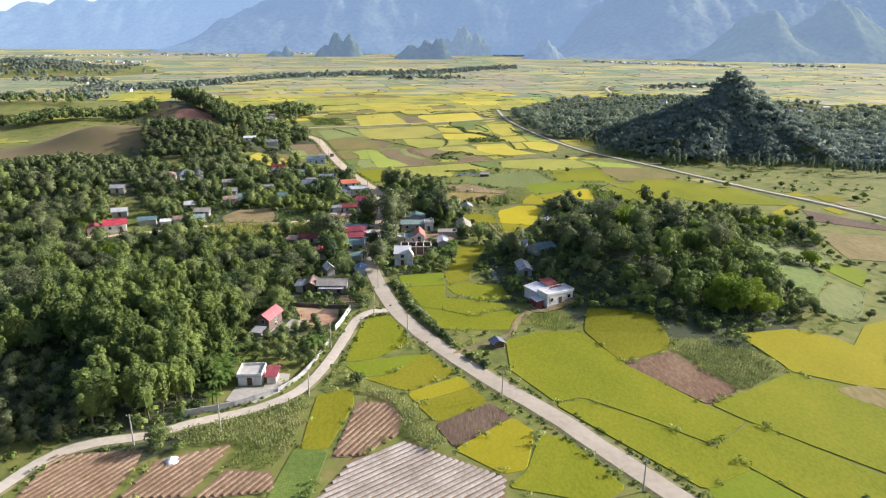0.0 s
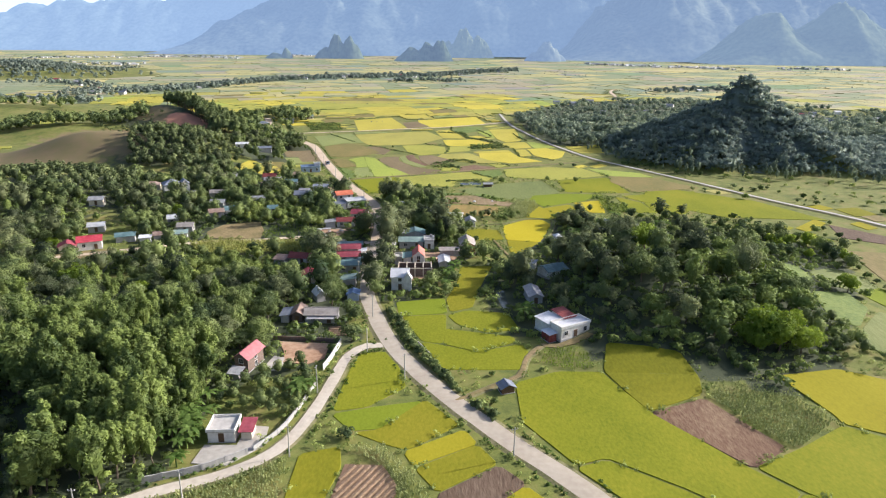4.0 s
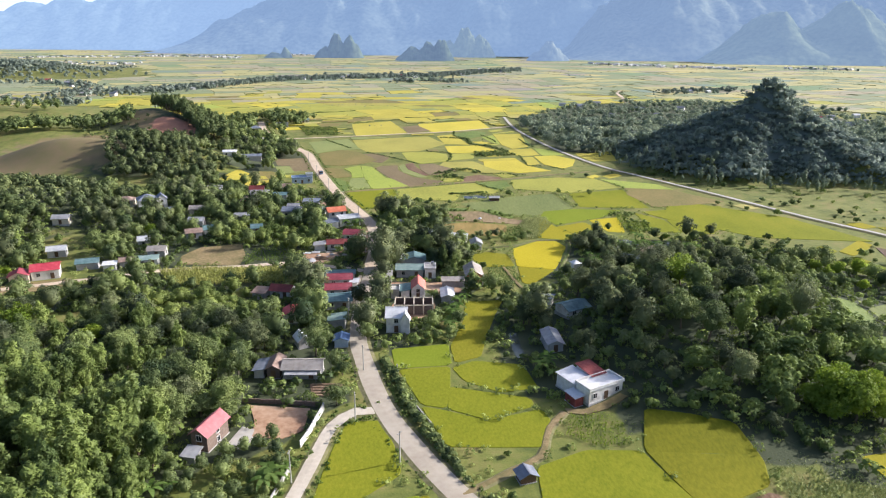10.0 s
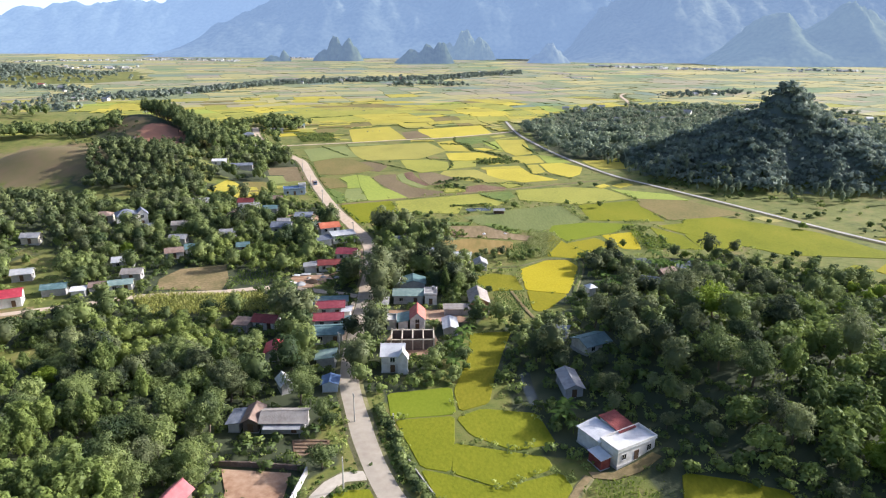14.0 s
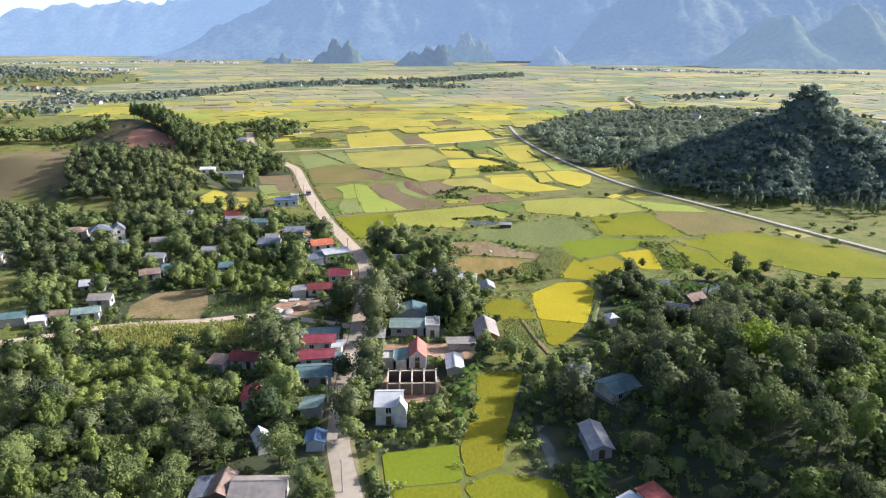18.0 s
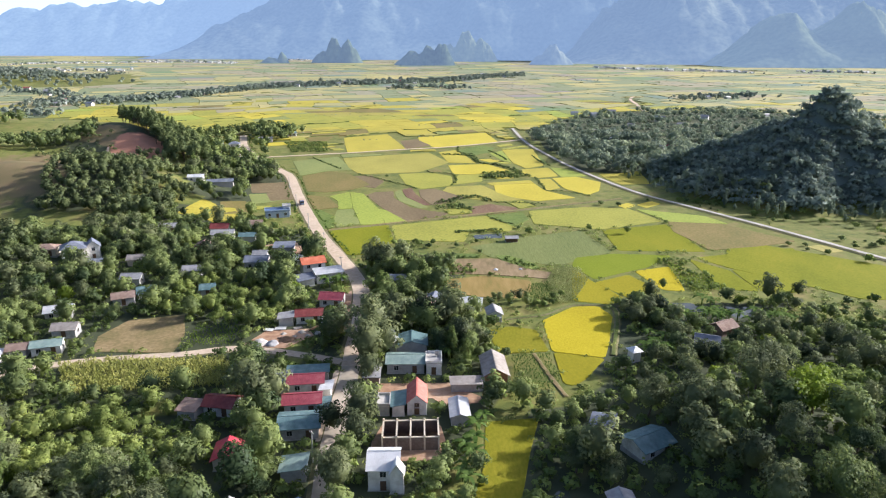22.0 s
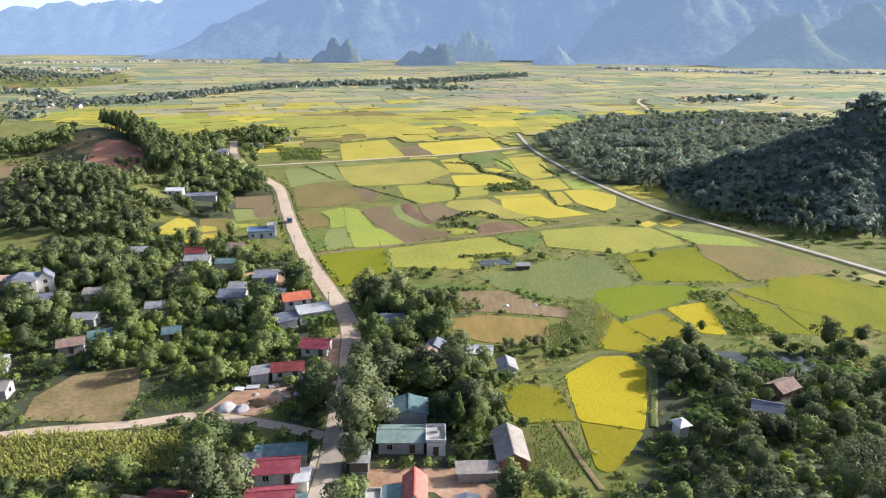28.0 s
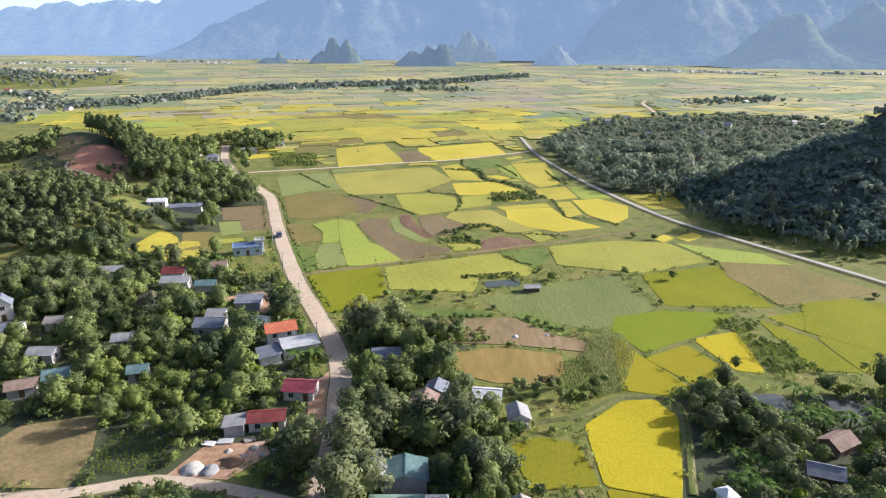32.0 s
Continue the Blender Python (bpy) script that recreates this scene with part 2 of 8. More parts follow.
M["bark"] = material("bark", [(0.08, 0.06, 0.04), (0.14, 0.11, 0.08), (0.2, 0.17, 0.13)], 2.0, 0.95, 0.6, 6.0)
M["pole"] = material("pole_concrete", [(0.4, 0.39, 0.36), (0.52, 0.5, 0.47)], 2.0, 0.9)
M["leaf_broad"] = leaf("leaf_broad", (0.056, 0.088, 0.038), (0.29, 0.35, 0.115), 0.3)
M["leaf_planted"] = leaf("leaf_planted", (0.065, 0.092, 0.042), (0.235, 0.28, 0.11), 0.28)
M["leaf_dark"] = leaf("leaf_dark", (0.036, 0.054, 0.03), (0.27, 0.305, 0.135), 0.28)
M["leaf_bamboo"] = leaf("leaf_bamboo", (0.08, 0.12, 0.036), (0.275, 0.345, 0.09), 0.32)
M["leaf_fresh"] = leaf("leaf_fresh", (0.12, 0.19, 0.02), (0.32, 0.41, 0.042), 0.4)
M["leaf_light"] = leaf("leaf_light", (0.13, 0.18, 0.045), (0.38, 0.44, 0.12), 0.34)
M["leaf_dry"] = leaf("leaf_dry", (0.25, 0.28, 0.06), (0.46, 0.46, 0.13), 0.35)
# hill and vale leaves: distance haze mixed in as a pale bluish colour
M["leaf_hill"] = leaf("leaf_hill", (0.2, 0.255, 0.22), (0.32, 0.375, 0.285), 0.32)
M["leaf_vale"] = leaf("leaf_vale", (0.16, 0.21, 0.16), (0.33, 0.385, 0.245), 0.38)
M["leaf_pine"] = leaf("leaf_pine", (0.085, 0.12, 0.048), (0.25, 0.3, 0.115))
M["leaf_banana"] = leaf("leaf_banana", (0.07, 0.13, 0.02), (0.17, 0.25, 0.06), 0.4)
M["leaf_corn"] = leaf("leaf_corn", (0.25, 0.295, 0.1), (0.4, 0.43, 0.175), 0.35)
# far leaves carry the grey-blue of distant air in their own colour
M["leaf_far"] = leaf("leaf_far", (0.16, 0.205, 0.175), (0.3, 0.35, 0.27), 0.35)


# ---------- shapes ----------
def part(name, bm, mat, parent=None, label="", smooth=False):
    me = bpy.data.meshes.new(name)
    bm.to_mesh(me)
    bm.free()
    me.materials.append(mat)
    if smooth:
        me.polygons.foreach_set("use_smooth", [True] * len(me.polygons))
    ob = new(name, me)
    ob.parent = parent
    if label:
        tagged(ob, label)
    return ob


def raw_mesh(name, verts, faces, mat):
    me = bpy.data.meshes.new(name)
    me.from_pydata(verts, [], faces)
    me.materials.append(mat)
    return me


def box(bm, cx, cy, cz, sx, sy, sz, rz=0.0):
    """A box by its centre and size, turned about z."""
    m = pose(cx, cy, cz, 0, 0, rz) @ Matrix.Diagonal((sx, sy, sz, 1))
    return bmesh.ops.create_cube(bm, size=1, matrix=m)["verts"]


def smoothed(poly, cut=0.9):
    """Corners cut a little and edges bent a little, as plots are never quite straight."""
    out = []
    for i, p in enumerate(poly):
        q = poly[(i + 1) % len(poly)]
        d = math.hypot(q[0] - p[0], q[1] - p[1])
        k = min(0.25, cut / max(d, 0.1))
        n = max(1, int(d / 9))
        for j in range(n + 1):
            t = k + (1 - 2 * k) * j / n
            x, y = p[0] + (q[0] - p[0]) * t, p[1] + (q[1] - p[1]) * t
            w = 0.5 * math.sin(math.pi * j / n)
            out.append((x + w * noise.noise(Vector((x / 9, y / 9, 1))), y + w * noise.noise(Vector((x / 9, y / 9, 5)))))
    return out


def inside(poly, xs, ys):
    """Which of the points lie in the polygon."""
    hit = np.zeros(np.shape(xs), bool)
    for i, (x1, y1) in enumerate(poly):
        x2, y2 = poly[i - 1]
        if y1 == y2:
            continue
        cond = (ys < y1) != (ys < y2)
        hit ^= cond & (xs < (x2 - x1) * (ys - y1) / (y2 - y1) + x1)
    return hit


# what stands where, on a grid of one metre: 1 field, 2 road, 4 house or yard, 8 wood
GX, GY = -420, 60
grid = np.zeros((1160, 1160), np.uint8)
gy, gx = np.mgrid[0:1160, 0:1160]
gx, gy = gx + GX + 0.5, gy + GY + 0.5


def claim(poly, bit):
    xs, ys = [p[0] for p in poly], [p[1] for p in poly]
    i0, i1 = max(0, int(min(xs)) - GX - 1), min(1160, int(max(xs)) - GX + 2)
    j0, j1 = max(0, int(min(ys)) - GY - 1), min(1160, int(max(ys)) - GY + 2)
    if i0 < i1 and j0 < j1:
        s = np.s_[j0:j1, i0:i1]
        grid[s] |= np.where(inside(poly, gx[s], gy[s]), bit, 0).astype(np.uint8)


def taken(x, y, bits, reach=0):
    i, j = int(x - GX), int(y - GY)
    if not (reach <= i < 1160 - reach and reach <= j < 1160 - reach):
        return False
    return bool((grid[j - reach:j + reach + 1, i - reach:i + reach + 1] & bits).any())


# ---------- the lie of the land ----------
# centre, half widths, height, steepness, turn
HILLS = [
    (292, 462, 55, 38, 6, 2, -10), (370, 520, 70, 60, 4, 2, 0),
    (-258, 622, 80, 32, 20, 2, -46), (-178, 460, 38, 40, 15, 2, 0), (-243, 464, 46, 32, 18, 2, -8),
    (-205, 345, 55, 38, 12, 2, 0), (-325, 575, 60, 40, 9, 2, 0),
    (-95, 175, 28, 34, 5, 2, 0), (62, 228, 22, 40, 10, 2, 0), (96, 232, 36, 42, 6, 2, 0),
    (-470, 740, 90, 50, 7, 2, 0), (-900, 1420, 150, 110, 24, 2, 0),
]


def land(x, y):
    x, y = np.asarray(x, float), np.asarray(y, float)
    z = np.zeros(np.broadcast(x, y).shape)
    for cx, cy, rx, ry, h, k, turn in HILLS:
        c, s = math.cos(radians(turn)), math.sin(radians(turn))
        u, v = ((x - cx) * c + (y - cy) * s) / rx, ((y - cy) * c - (x - cx) * s) / ry
        r = np.sqrt(u * u + v * v)
        z = z + h * np.clip(np.exp(-r ** k) - 0.012, 0, None)
    # the steep rock hill: straight flanks with gullies below a sheer, blunt summit
    u, v = x - 209, y - 501
    a = np.arctan2(v, u)
    reach = np.where(u < 0, 95, 84) * np.cos(a) ** 2 + np.where(v < 0, 66, 90) * np.sin(a) ** 2
    r = np.sqrt(u * u + v * v) / (reach * (1 + 0.06 * np.sin(5 * a + 1) + 0.05 * np.sin(9 * a + 2) + 0.03 * np.sin(17 * a)))
    cone = 46 * np.clip(1 - r, 0, None) ** 1.08 + 7 * np.exp(-(r / 0.15) ** 6)
    rugged = 1 + 0.06 * np.sin(x * 0.21 + 1) * np.sin(y * 0.17) * np.clip(r * 3, 0, 1) + 0.04 * np.sin(x * 0.43 + y * 0.31) * np.clip(r * 4, 0, 1)
    # a spur runs down from the summit and turns its long flank away from the light
    t = np.clip((u * 46 + v * -76) / (46 * 46 + 76 * 76), 0, 1)
    spur = 44 * (1 - t) ** 1.1 - 0.62 * np.hypot(u - 46 * t, v + 76 * t)
    return z + np.maximum(cone, spur + 2 * np.sin(x * 0.13) * t) * rugged


def spread(lo, hi, step, far_lo, far_hi, grow=1.25):
    mid = list(np.arange(lo, hi + step, step))
    a, s = [], step
    while (a[-1] if a else lo) > far_lo:
        s *= grow
        a.append((a[-1] if a else lo) - s)
    b, s = [], step
    while (b[-1] if b else mid[-1]) < far_hi:
        s *= grow
        b.append((b[-1] if b else mid[-1]) + s)
    return np.array(a[::-1] + mid + b)


xs, ys = spread(-330, 340, 5, -9000, 9000), spread(70, 700, 5, -2500, 9000)
X, Y = np.meshgrid(xs, ys)
Z = land(X, Y) - 0.02
nx, ny = len(xs), len(ys)
idx = np.arange(nx * ny).reshape(ny, nx)
quads = np.stack([idx[:-1, :-1], idx[:-1, 1:], idx[1:, 1:], idx[1:, :-1]], -1).reshape(-1, 4)
me = bpy.data.meshes.new("ground")
me.from_pydata(np.stack([X, Y, Z], -1).reshape(-1, 3).tolist(), [], quads.tolist())
me.polygons.foreach_set("use_smooth", [True] * len(me.polygons))


def oval(cx, cy, rx, ry, turn=0):
    c, s = math.cos(radians(turn)), math.sin(radians(turn))
    u, v = ((X - cx) * c + (Y - cy) * s) / rx, ((Y - cy) * c - (X - cx) * s) / ry
    return np.clip(1.6 - np.sqrt(u * u + v * v), 0, 1)


# where the soil lies bare: the grazed hill, the cut below the pines
bare = np.maximum.reduce([oval(-243, 450, 44, 26, -12), oval(-300, 440, 34, 26), 0.95 * oval(-272, 522, 44, 40), 0.8 * oval(-262, 600, 34, 14, -40), 0.7 * oval(-480, 800, 60, 14)])
red = np.maximum(0.98 * oval(-220, 568, 32, 16, -58), 0.8 * oval(-205, 556, 14, 5, -40))
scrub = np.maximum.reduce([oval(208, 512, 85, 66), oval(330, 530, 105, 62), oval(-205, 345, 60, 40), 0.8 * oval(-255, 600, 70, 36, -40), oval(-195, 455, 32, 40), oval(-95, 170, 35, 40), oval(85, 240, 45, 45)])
ground_mesh, under_oval = me, scrub
thicket = np.maximum(oval(208, 512, 80, 62), oval(330, 530, 100, 60))
for key, val in (("bare", bare), ("red", red), ("thicket", thicket)):
    at = me.attributes.new(key, "FLOAT", "POINT")
    at.data.foreach_set("value", val.reshape(-1))


def ground_material():
    m = material("ground_grass", [(0.1, 0.125, 0.026), (0.18, 0.2, 0.045), (0.28, 0.26, 0.09)], 0.35, 0.95, 0.8, 2.0)
    nt = m.node_tree
    N, L = nt.nodes, nt.links.new
    bs, ramp = N["Principled BSDF"], N["Color Ramp"]
    last = ramp.outputs[0]
    nz = N.new("ShaderNodeTexNoise")
    nz.inputs["Scale"].default_value, nz.inputs["Detail"].default_value = 0.12, 6
    L(N.new("ShaderNodeNewGeometry").outputs["Position"], nz.inputs["Vector"])
    spots, sift, blend = N.new("ShaderNodeTexNoise"), N.new("ShaderNodeValToRGB"), N.new("ShaderNodeMix")
    spots.inputs["Scale"].default_value, spots.inputs["Detail"].default_value, spots.inputs["Roughness"].default_value = 0.09, 9, 0.72
    L(N["Geometry"].outputs["Position"], spots.inputs["Vector"])
    e = sift.color_ramp.elements
    e[0].position, e[0].color, e[1].position, e[1].color = 0.36, (0.05, 0.08, 0.018, 1), 0.66, (0.27, 0.2, 0.085, 1)
    e.new(0.5).color = (0.17, 0.19, 0.04, 1)
    L(spots.outputs[0], sift.inputs[0])
    blend.data_type, blend.inputs[0].default_value = "RGBA", 0.6
    L(last, blend.inputs[6]), L(sift.outputs[0], blend.inputs[7])
    last = blend.outputs[2]
    # thicket: pale bluish ground, the steep hill's haze put into its colour
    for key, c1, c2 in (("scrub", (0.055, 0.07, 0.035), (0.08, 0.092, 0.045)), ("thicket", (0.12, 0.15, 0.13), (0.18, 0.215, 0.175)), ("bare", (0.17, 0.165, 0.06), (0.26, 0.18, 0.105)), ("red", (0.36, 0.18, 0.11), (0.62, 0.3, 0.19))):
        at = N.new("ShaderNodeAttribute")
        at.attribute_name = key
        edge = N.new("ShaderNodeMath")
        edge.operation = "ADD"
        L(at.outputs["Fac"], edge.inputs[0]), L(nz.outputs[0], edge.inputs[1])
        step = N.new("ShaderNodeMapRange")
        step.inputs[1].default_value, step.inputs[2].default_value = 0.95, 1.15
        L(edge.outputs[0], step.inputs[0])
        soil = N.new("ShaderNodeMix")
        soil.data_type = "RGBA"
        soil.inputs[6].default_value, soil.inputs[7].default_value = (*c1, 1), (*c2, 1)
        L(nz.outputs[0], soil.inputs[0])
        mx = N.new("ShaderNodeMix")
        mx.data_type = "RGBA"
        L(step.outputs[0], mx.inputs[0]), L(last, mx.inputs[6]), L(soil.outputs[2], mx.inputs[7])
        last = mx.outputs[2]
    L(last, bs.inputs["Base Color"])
    return m


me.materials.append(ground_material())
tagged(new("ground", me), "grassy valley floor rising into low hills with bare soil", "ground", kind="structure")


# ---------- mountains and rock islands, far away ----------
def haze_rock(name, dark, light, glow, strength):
    """Wooded limestone; its emission stands in for the glow of kilometres of bright air."""
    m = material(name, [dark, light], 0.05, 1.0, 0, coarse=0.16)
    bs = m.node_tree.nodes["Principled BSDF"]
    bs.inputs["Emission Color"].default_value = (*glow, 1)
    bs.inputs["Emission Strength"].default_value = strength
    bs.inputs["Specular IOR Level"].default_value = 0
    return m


def mountain(name, x0, x1, y0, depth, crest, seed, mat, label, step=26.0):
    """A range along x: spurs and gullies of ridged noise run down from a crest line."""
    xs, ys = np.arange(x0, x1, step), np.arange(y0, y0 + depth, step * 1.4)
    verts = []
    for y in ys:
        v = (y - y0) / depth
        rise = min(1.0, v * 1.7) ** 0.9 * (1 if v < 0.75 else max(0.0, (1 - v) / 0.25))
        for x in xs:
            n = 0.0
            for kx, ky, amp in ((620, 1500, 0.36), (260, 620, 0.3), (110, 240, 0.2), (45, 80, 0.17), (24, 40, 0.1)):
                n += amp * (1 - 2.2 * abs(noise.noise(Vector((x / kx + seed, y / ky + x / (3 * kx), seed * 1.7)))))
            end = min(1.0, max(0.0, (x - x0) / 260), max(0.0, (x1 - x) / 260))
            verts.append((x, y, max(0.0, crest(x)) * rise * end * (0.72 + 0.42 * n) - 3))
    nx, ny = len(xs), len(ys)
    faces = [(j * nx + i, j * nx + i + 1, j * nx + nx + i + 1, j * nx + nx + i) for j in range(ny - 1) for i in range(nx - 1)]
    me = raw_mesh(name, verts, faces, mat)
    me.polygons.foreach_set("use_smooth", [True] * len(me.polygons))
    return tagged(new(name, me), label, "mountain", kind="structure")


def rises(*knots):
    """A crest line: heights at places along x, joined smoothly."""
    kx, kz = [k[0] for k in knots], [k[1] for k in knots]
    return lambda x: float(np.interp(x, kx, kz))


# farther ranges get a brighter blue glow of their own, as haze
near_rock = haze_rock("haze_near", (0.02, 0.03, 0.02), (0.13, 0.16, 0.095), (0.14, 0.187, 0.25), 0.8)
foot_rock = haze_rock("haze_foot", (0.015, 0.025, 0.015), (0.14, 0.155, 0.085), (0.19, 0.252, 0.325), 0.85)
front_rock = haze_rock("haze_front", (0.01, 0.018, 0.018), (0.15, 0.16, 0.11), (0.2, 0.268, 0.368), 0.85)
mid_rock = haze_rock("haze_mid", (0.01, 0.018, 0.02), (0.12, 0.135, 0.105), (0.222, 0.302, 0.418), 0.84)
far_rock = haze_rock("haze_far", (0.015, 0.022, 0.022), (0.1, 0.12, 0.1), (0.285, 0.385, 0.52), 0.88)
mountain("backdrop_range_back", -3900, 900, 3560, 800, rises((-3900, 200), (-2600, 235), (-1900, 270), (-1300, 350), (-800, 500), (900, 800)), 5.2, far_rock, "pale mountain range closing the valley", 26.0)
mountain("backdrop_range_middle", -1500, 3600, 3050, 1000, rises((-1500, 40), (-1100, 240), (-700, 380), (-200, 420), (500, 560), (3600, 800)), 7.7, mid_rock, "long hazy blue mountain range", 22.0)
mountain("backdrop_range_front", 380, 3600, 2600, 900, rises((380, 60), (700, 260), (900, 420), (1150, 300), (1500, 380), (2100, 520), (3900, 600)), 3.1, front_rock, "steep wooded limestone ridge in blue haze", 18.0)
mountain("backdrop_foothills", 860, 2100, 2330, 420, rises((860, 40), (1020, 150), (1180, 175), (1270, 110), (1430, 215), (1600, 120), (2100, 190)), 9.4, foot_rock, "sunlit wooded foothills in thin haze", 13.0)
# a glowing backdrop wall stands in for the milky sky beyond the last range
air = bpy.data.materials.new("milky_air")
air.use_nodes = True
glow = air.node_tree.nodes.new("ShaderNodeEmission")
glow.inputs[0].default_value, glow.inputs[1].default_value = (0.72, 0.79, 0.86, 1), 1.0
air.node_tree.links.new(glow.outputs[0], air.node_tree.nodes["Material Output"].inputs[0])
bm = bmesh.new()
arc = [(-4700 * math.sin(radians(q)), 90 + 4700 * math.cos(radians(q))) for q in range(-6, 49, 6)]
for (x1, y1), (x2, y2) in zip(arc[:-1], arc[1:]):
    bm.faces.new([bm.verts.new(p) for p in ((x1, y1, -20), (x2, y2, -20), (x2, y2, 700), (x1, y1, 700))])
tagged(part("backdrop_air", bm, air), "glowing backdrop sheet for bright milky air over the horizon", "sky", kind="structure")


def karst(x, y, parts, seed, mat=None):
    """A steep rock island with a few summits, standing in the plain."""
    verts, n = [], 46
    w = max(abs(p[0]) + p[1] * 1.6 for p in parts)
    for j in range(n):
        for i in range(n):
            px, py = (i / (n - 1) * 2 - 1) * w, (j / (n - 1) * 2 - 1) * w * 0.7
            h = 0.0
            for dx, r, hh in parts:
                d = math.hypot((px - dx) / r, py / (r * 0.8))
                h = max(h, hh * max(0.0, 1 - d ** 1.6 * 0.8))
            k = 1 + 0.2 * noise.noise(Vector((px / 38 + seed, py / 38, 0))) + 0.15 * noise.noise(Vector((px / 14 + seed, py / 14, 4)))
            verts.append((px, py, h * k - 1.0))
    faces = [(j * n + i, j * n + i + 1, j * n + n + i + 1, j * n + n + i) for j in range(n - 1) for i in range(n - 1)]
    me = raw_mesh("rock_island", verts, faces, mat or near_rock)
    ob = tagged(new("rock_island", me), "steep wooded limestone rock standing in the plain", "rock hill", "rock islands")
    ob.location = (x, y, 0)


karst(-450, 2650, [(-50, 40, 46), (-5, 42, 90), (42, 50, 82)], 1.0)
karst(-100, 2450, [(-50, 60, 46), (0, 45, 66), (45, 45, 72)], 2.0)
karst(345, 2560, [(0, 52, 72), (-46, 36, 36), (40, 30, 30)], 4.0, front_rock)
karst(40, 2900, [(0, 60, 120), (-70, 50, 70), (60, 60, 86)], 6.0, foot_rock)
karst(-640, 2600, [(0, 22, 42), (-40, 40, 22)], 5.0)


# ---------- roads ----------
def curve_points(pts, step=3.0):
    """A smooth line through the points, one every few metres."""
    p = [Vector((*q, 0)) for q in pts]
    p = [2 * p[0] - p[1]] + p + [2 * p[-1] - p[-2]]
    out = []
    for i in range(1, len(p) - 2):
        n = max(1, int((p[i + 1] - p[i]).length / step))
        for k in range(n):
            t = k / n
            a, b, c, d = p[i - 1], p[i], p[i + 1], p[i + 2]
            out.append(0.5 * ((2 * b) + (c - a) * t + (2 * a - 5 * b + 4 * c - d) * t * t + (3 * b - a - 3 * c + d) * t ** 3))
    return out + [p[-2]]


def road(name, pts, width, mat, label, lift=0.12, verge=1.0, bit=2, wobble=0.25, side=None):
    line = curve_points(pts)
    verts, faces, sides = [], [], []
    for i, c in enumerate(line):
        d = (line[min(i + 1, len(line) - 1)] - line[max(i - 1, 0)]).normalized()
        n = Vector((-d.y, d.x, 0))
        wl = width / 2 + wobble * noise.noise(Vector((i * 0.37, width, 1)))
        wr = width / 2 + wobble * noise.noise(Vector((i * 0.41, width, 9)))
        for off, dz in ((wl + verge, -0.1 - 0.6 * lift), (wl, 0.0), (0.0, 0.04), (-wr, 0.0), (-wr - verge, -0.1 - 0.6 * lift)):
            q = c + n * off
            verts.append((q.x, q.y, float(land(q.x, q.y)) + lift + dz))
        sides.append((c + n * (wl + verge), c - n * (wr + verge)))
    for i in range(len(line) - 1):
        for k in range(4):
            faces.append((i * 5 + k, i * 5 + k + 1, i * 5 + k + 6, i * 5 + k + 5))
    me = raw_mesh(name, verts, faces, mat)
    me.materials.append(side or M["verge"])
    me.polygons.foreach_set("material_index", [1 if k % 4 in (0, 3) else 0 for k in range(len(faces))])
    for a, b in zip(sides[:-1], sides[1:]):
        claim([a[0][:2], b[0][:2], b[1][:2], a[1][:2]], bit)
    return tagged(new(name, me), label, "road", kind="structure")


MAIN = [(150, -30), (108, 25), (75, 68), (58.6, 86.5), (46.6, 100.5), (35, 116.2), (26.1, 128.9), (13.9, 143.3), (2.9, 157.6), (-5.9, 171), (-13.3, 184.1), (-18.6, 197.9), (-23.3, 213), (-26.1, 224.5), (-27.5, 239.3), (-28.5, 258), (-29, 276)]
FAR_MAIN = [(-29, 276), (-30.6, 303.9), (-32.7, 320.9), (-34.5, 332.4), (-39.4, 347.3), (-48, 367.1), (-58.7, 390.4), (-72.1, 425.7), (-86.6, 466.7), (-104.3, 519.9), (-114.9, 538.8), (-134.8, 569.4), (-147.5, 592.1), (-170, 640), (-190, 700)]
road("road_main", MAIN, 4.8, M["concrete_road"], "pale worn concrete village road", 0.2)
road("road_dirt", FAR_MAIN, 5.4, M["dirt_road"], "wide pale dirt road along the fields", 0.18)
LANE = [(-16.2, 186.6), (-21, 185.8), (-25.2, 180), (-26.6, 170), (-27.6, 161.5), (-29.3, 150.5), (-31.8, 141.6), (-36, 134.8), (-43.6, 129.2), (-53.2, 124.5), (-60.8, 119.7), (-70, 116.9), (-75.9, 113), (-78.8, 107.6), (-80.7, 101.5), (-84.7, 91), (-92, 74), (-104, 50), (-118, 20)]
road("road_branch", LANE, 2.9, M["pale_lane"], "narrow pale lane curving round the fields", 0.15, 0.7)
road("road_right", [(230, 245), (214, 278.6), (205.2, 300.3), (189.9, 329.9), (169, 361.2), (143.2, 407.4), (118.2, 449), (97.7, 484.8), (77.1, 551.4), (64.2, 614.5), (55.6, 674.4), (52, 760)], 2.3, M["pale_road"], "straight pale road on a low bank", 0.55, 1.5, 2, 0.25, M["verge"])
road("road_cross", [(-141.5, 588.5), (-83.1, 610.8), (-46.7, 627.3), (-3.6, 645.1), (55.7, 685.8)], 3.2, M["dirt_road"], "dirt road crossing the fields", 0.3, 1.0)
road("track_field", [(-60.3, 401.7), (-27.7, 416.8), (17.2, 436.3), (55.5, 453.9), (86.7, 468.6)], 1.6, M["stubble"], "grassy track between rice fields", 0.3, 0.8)
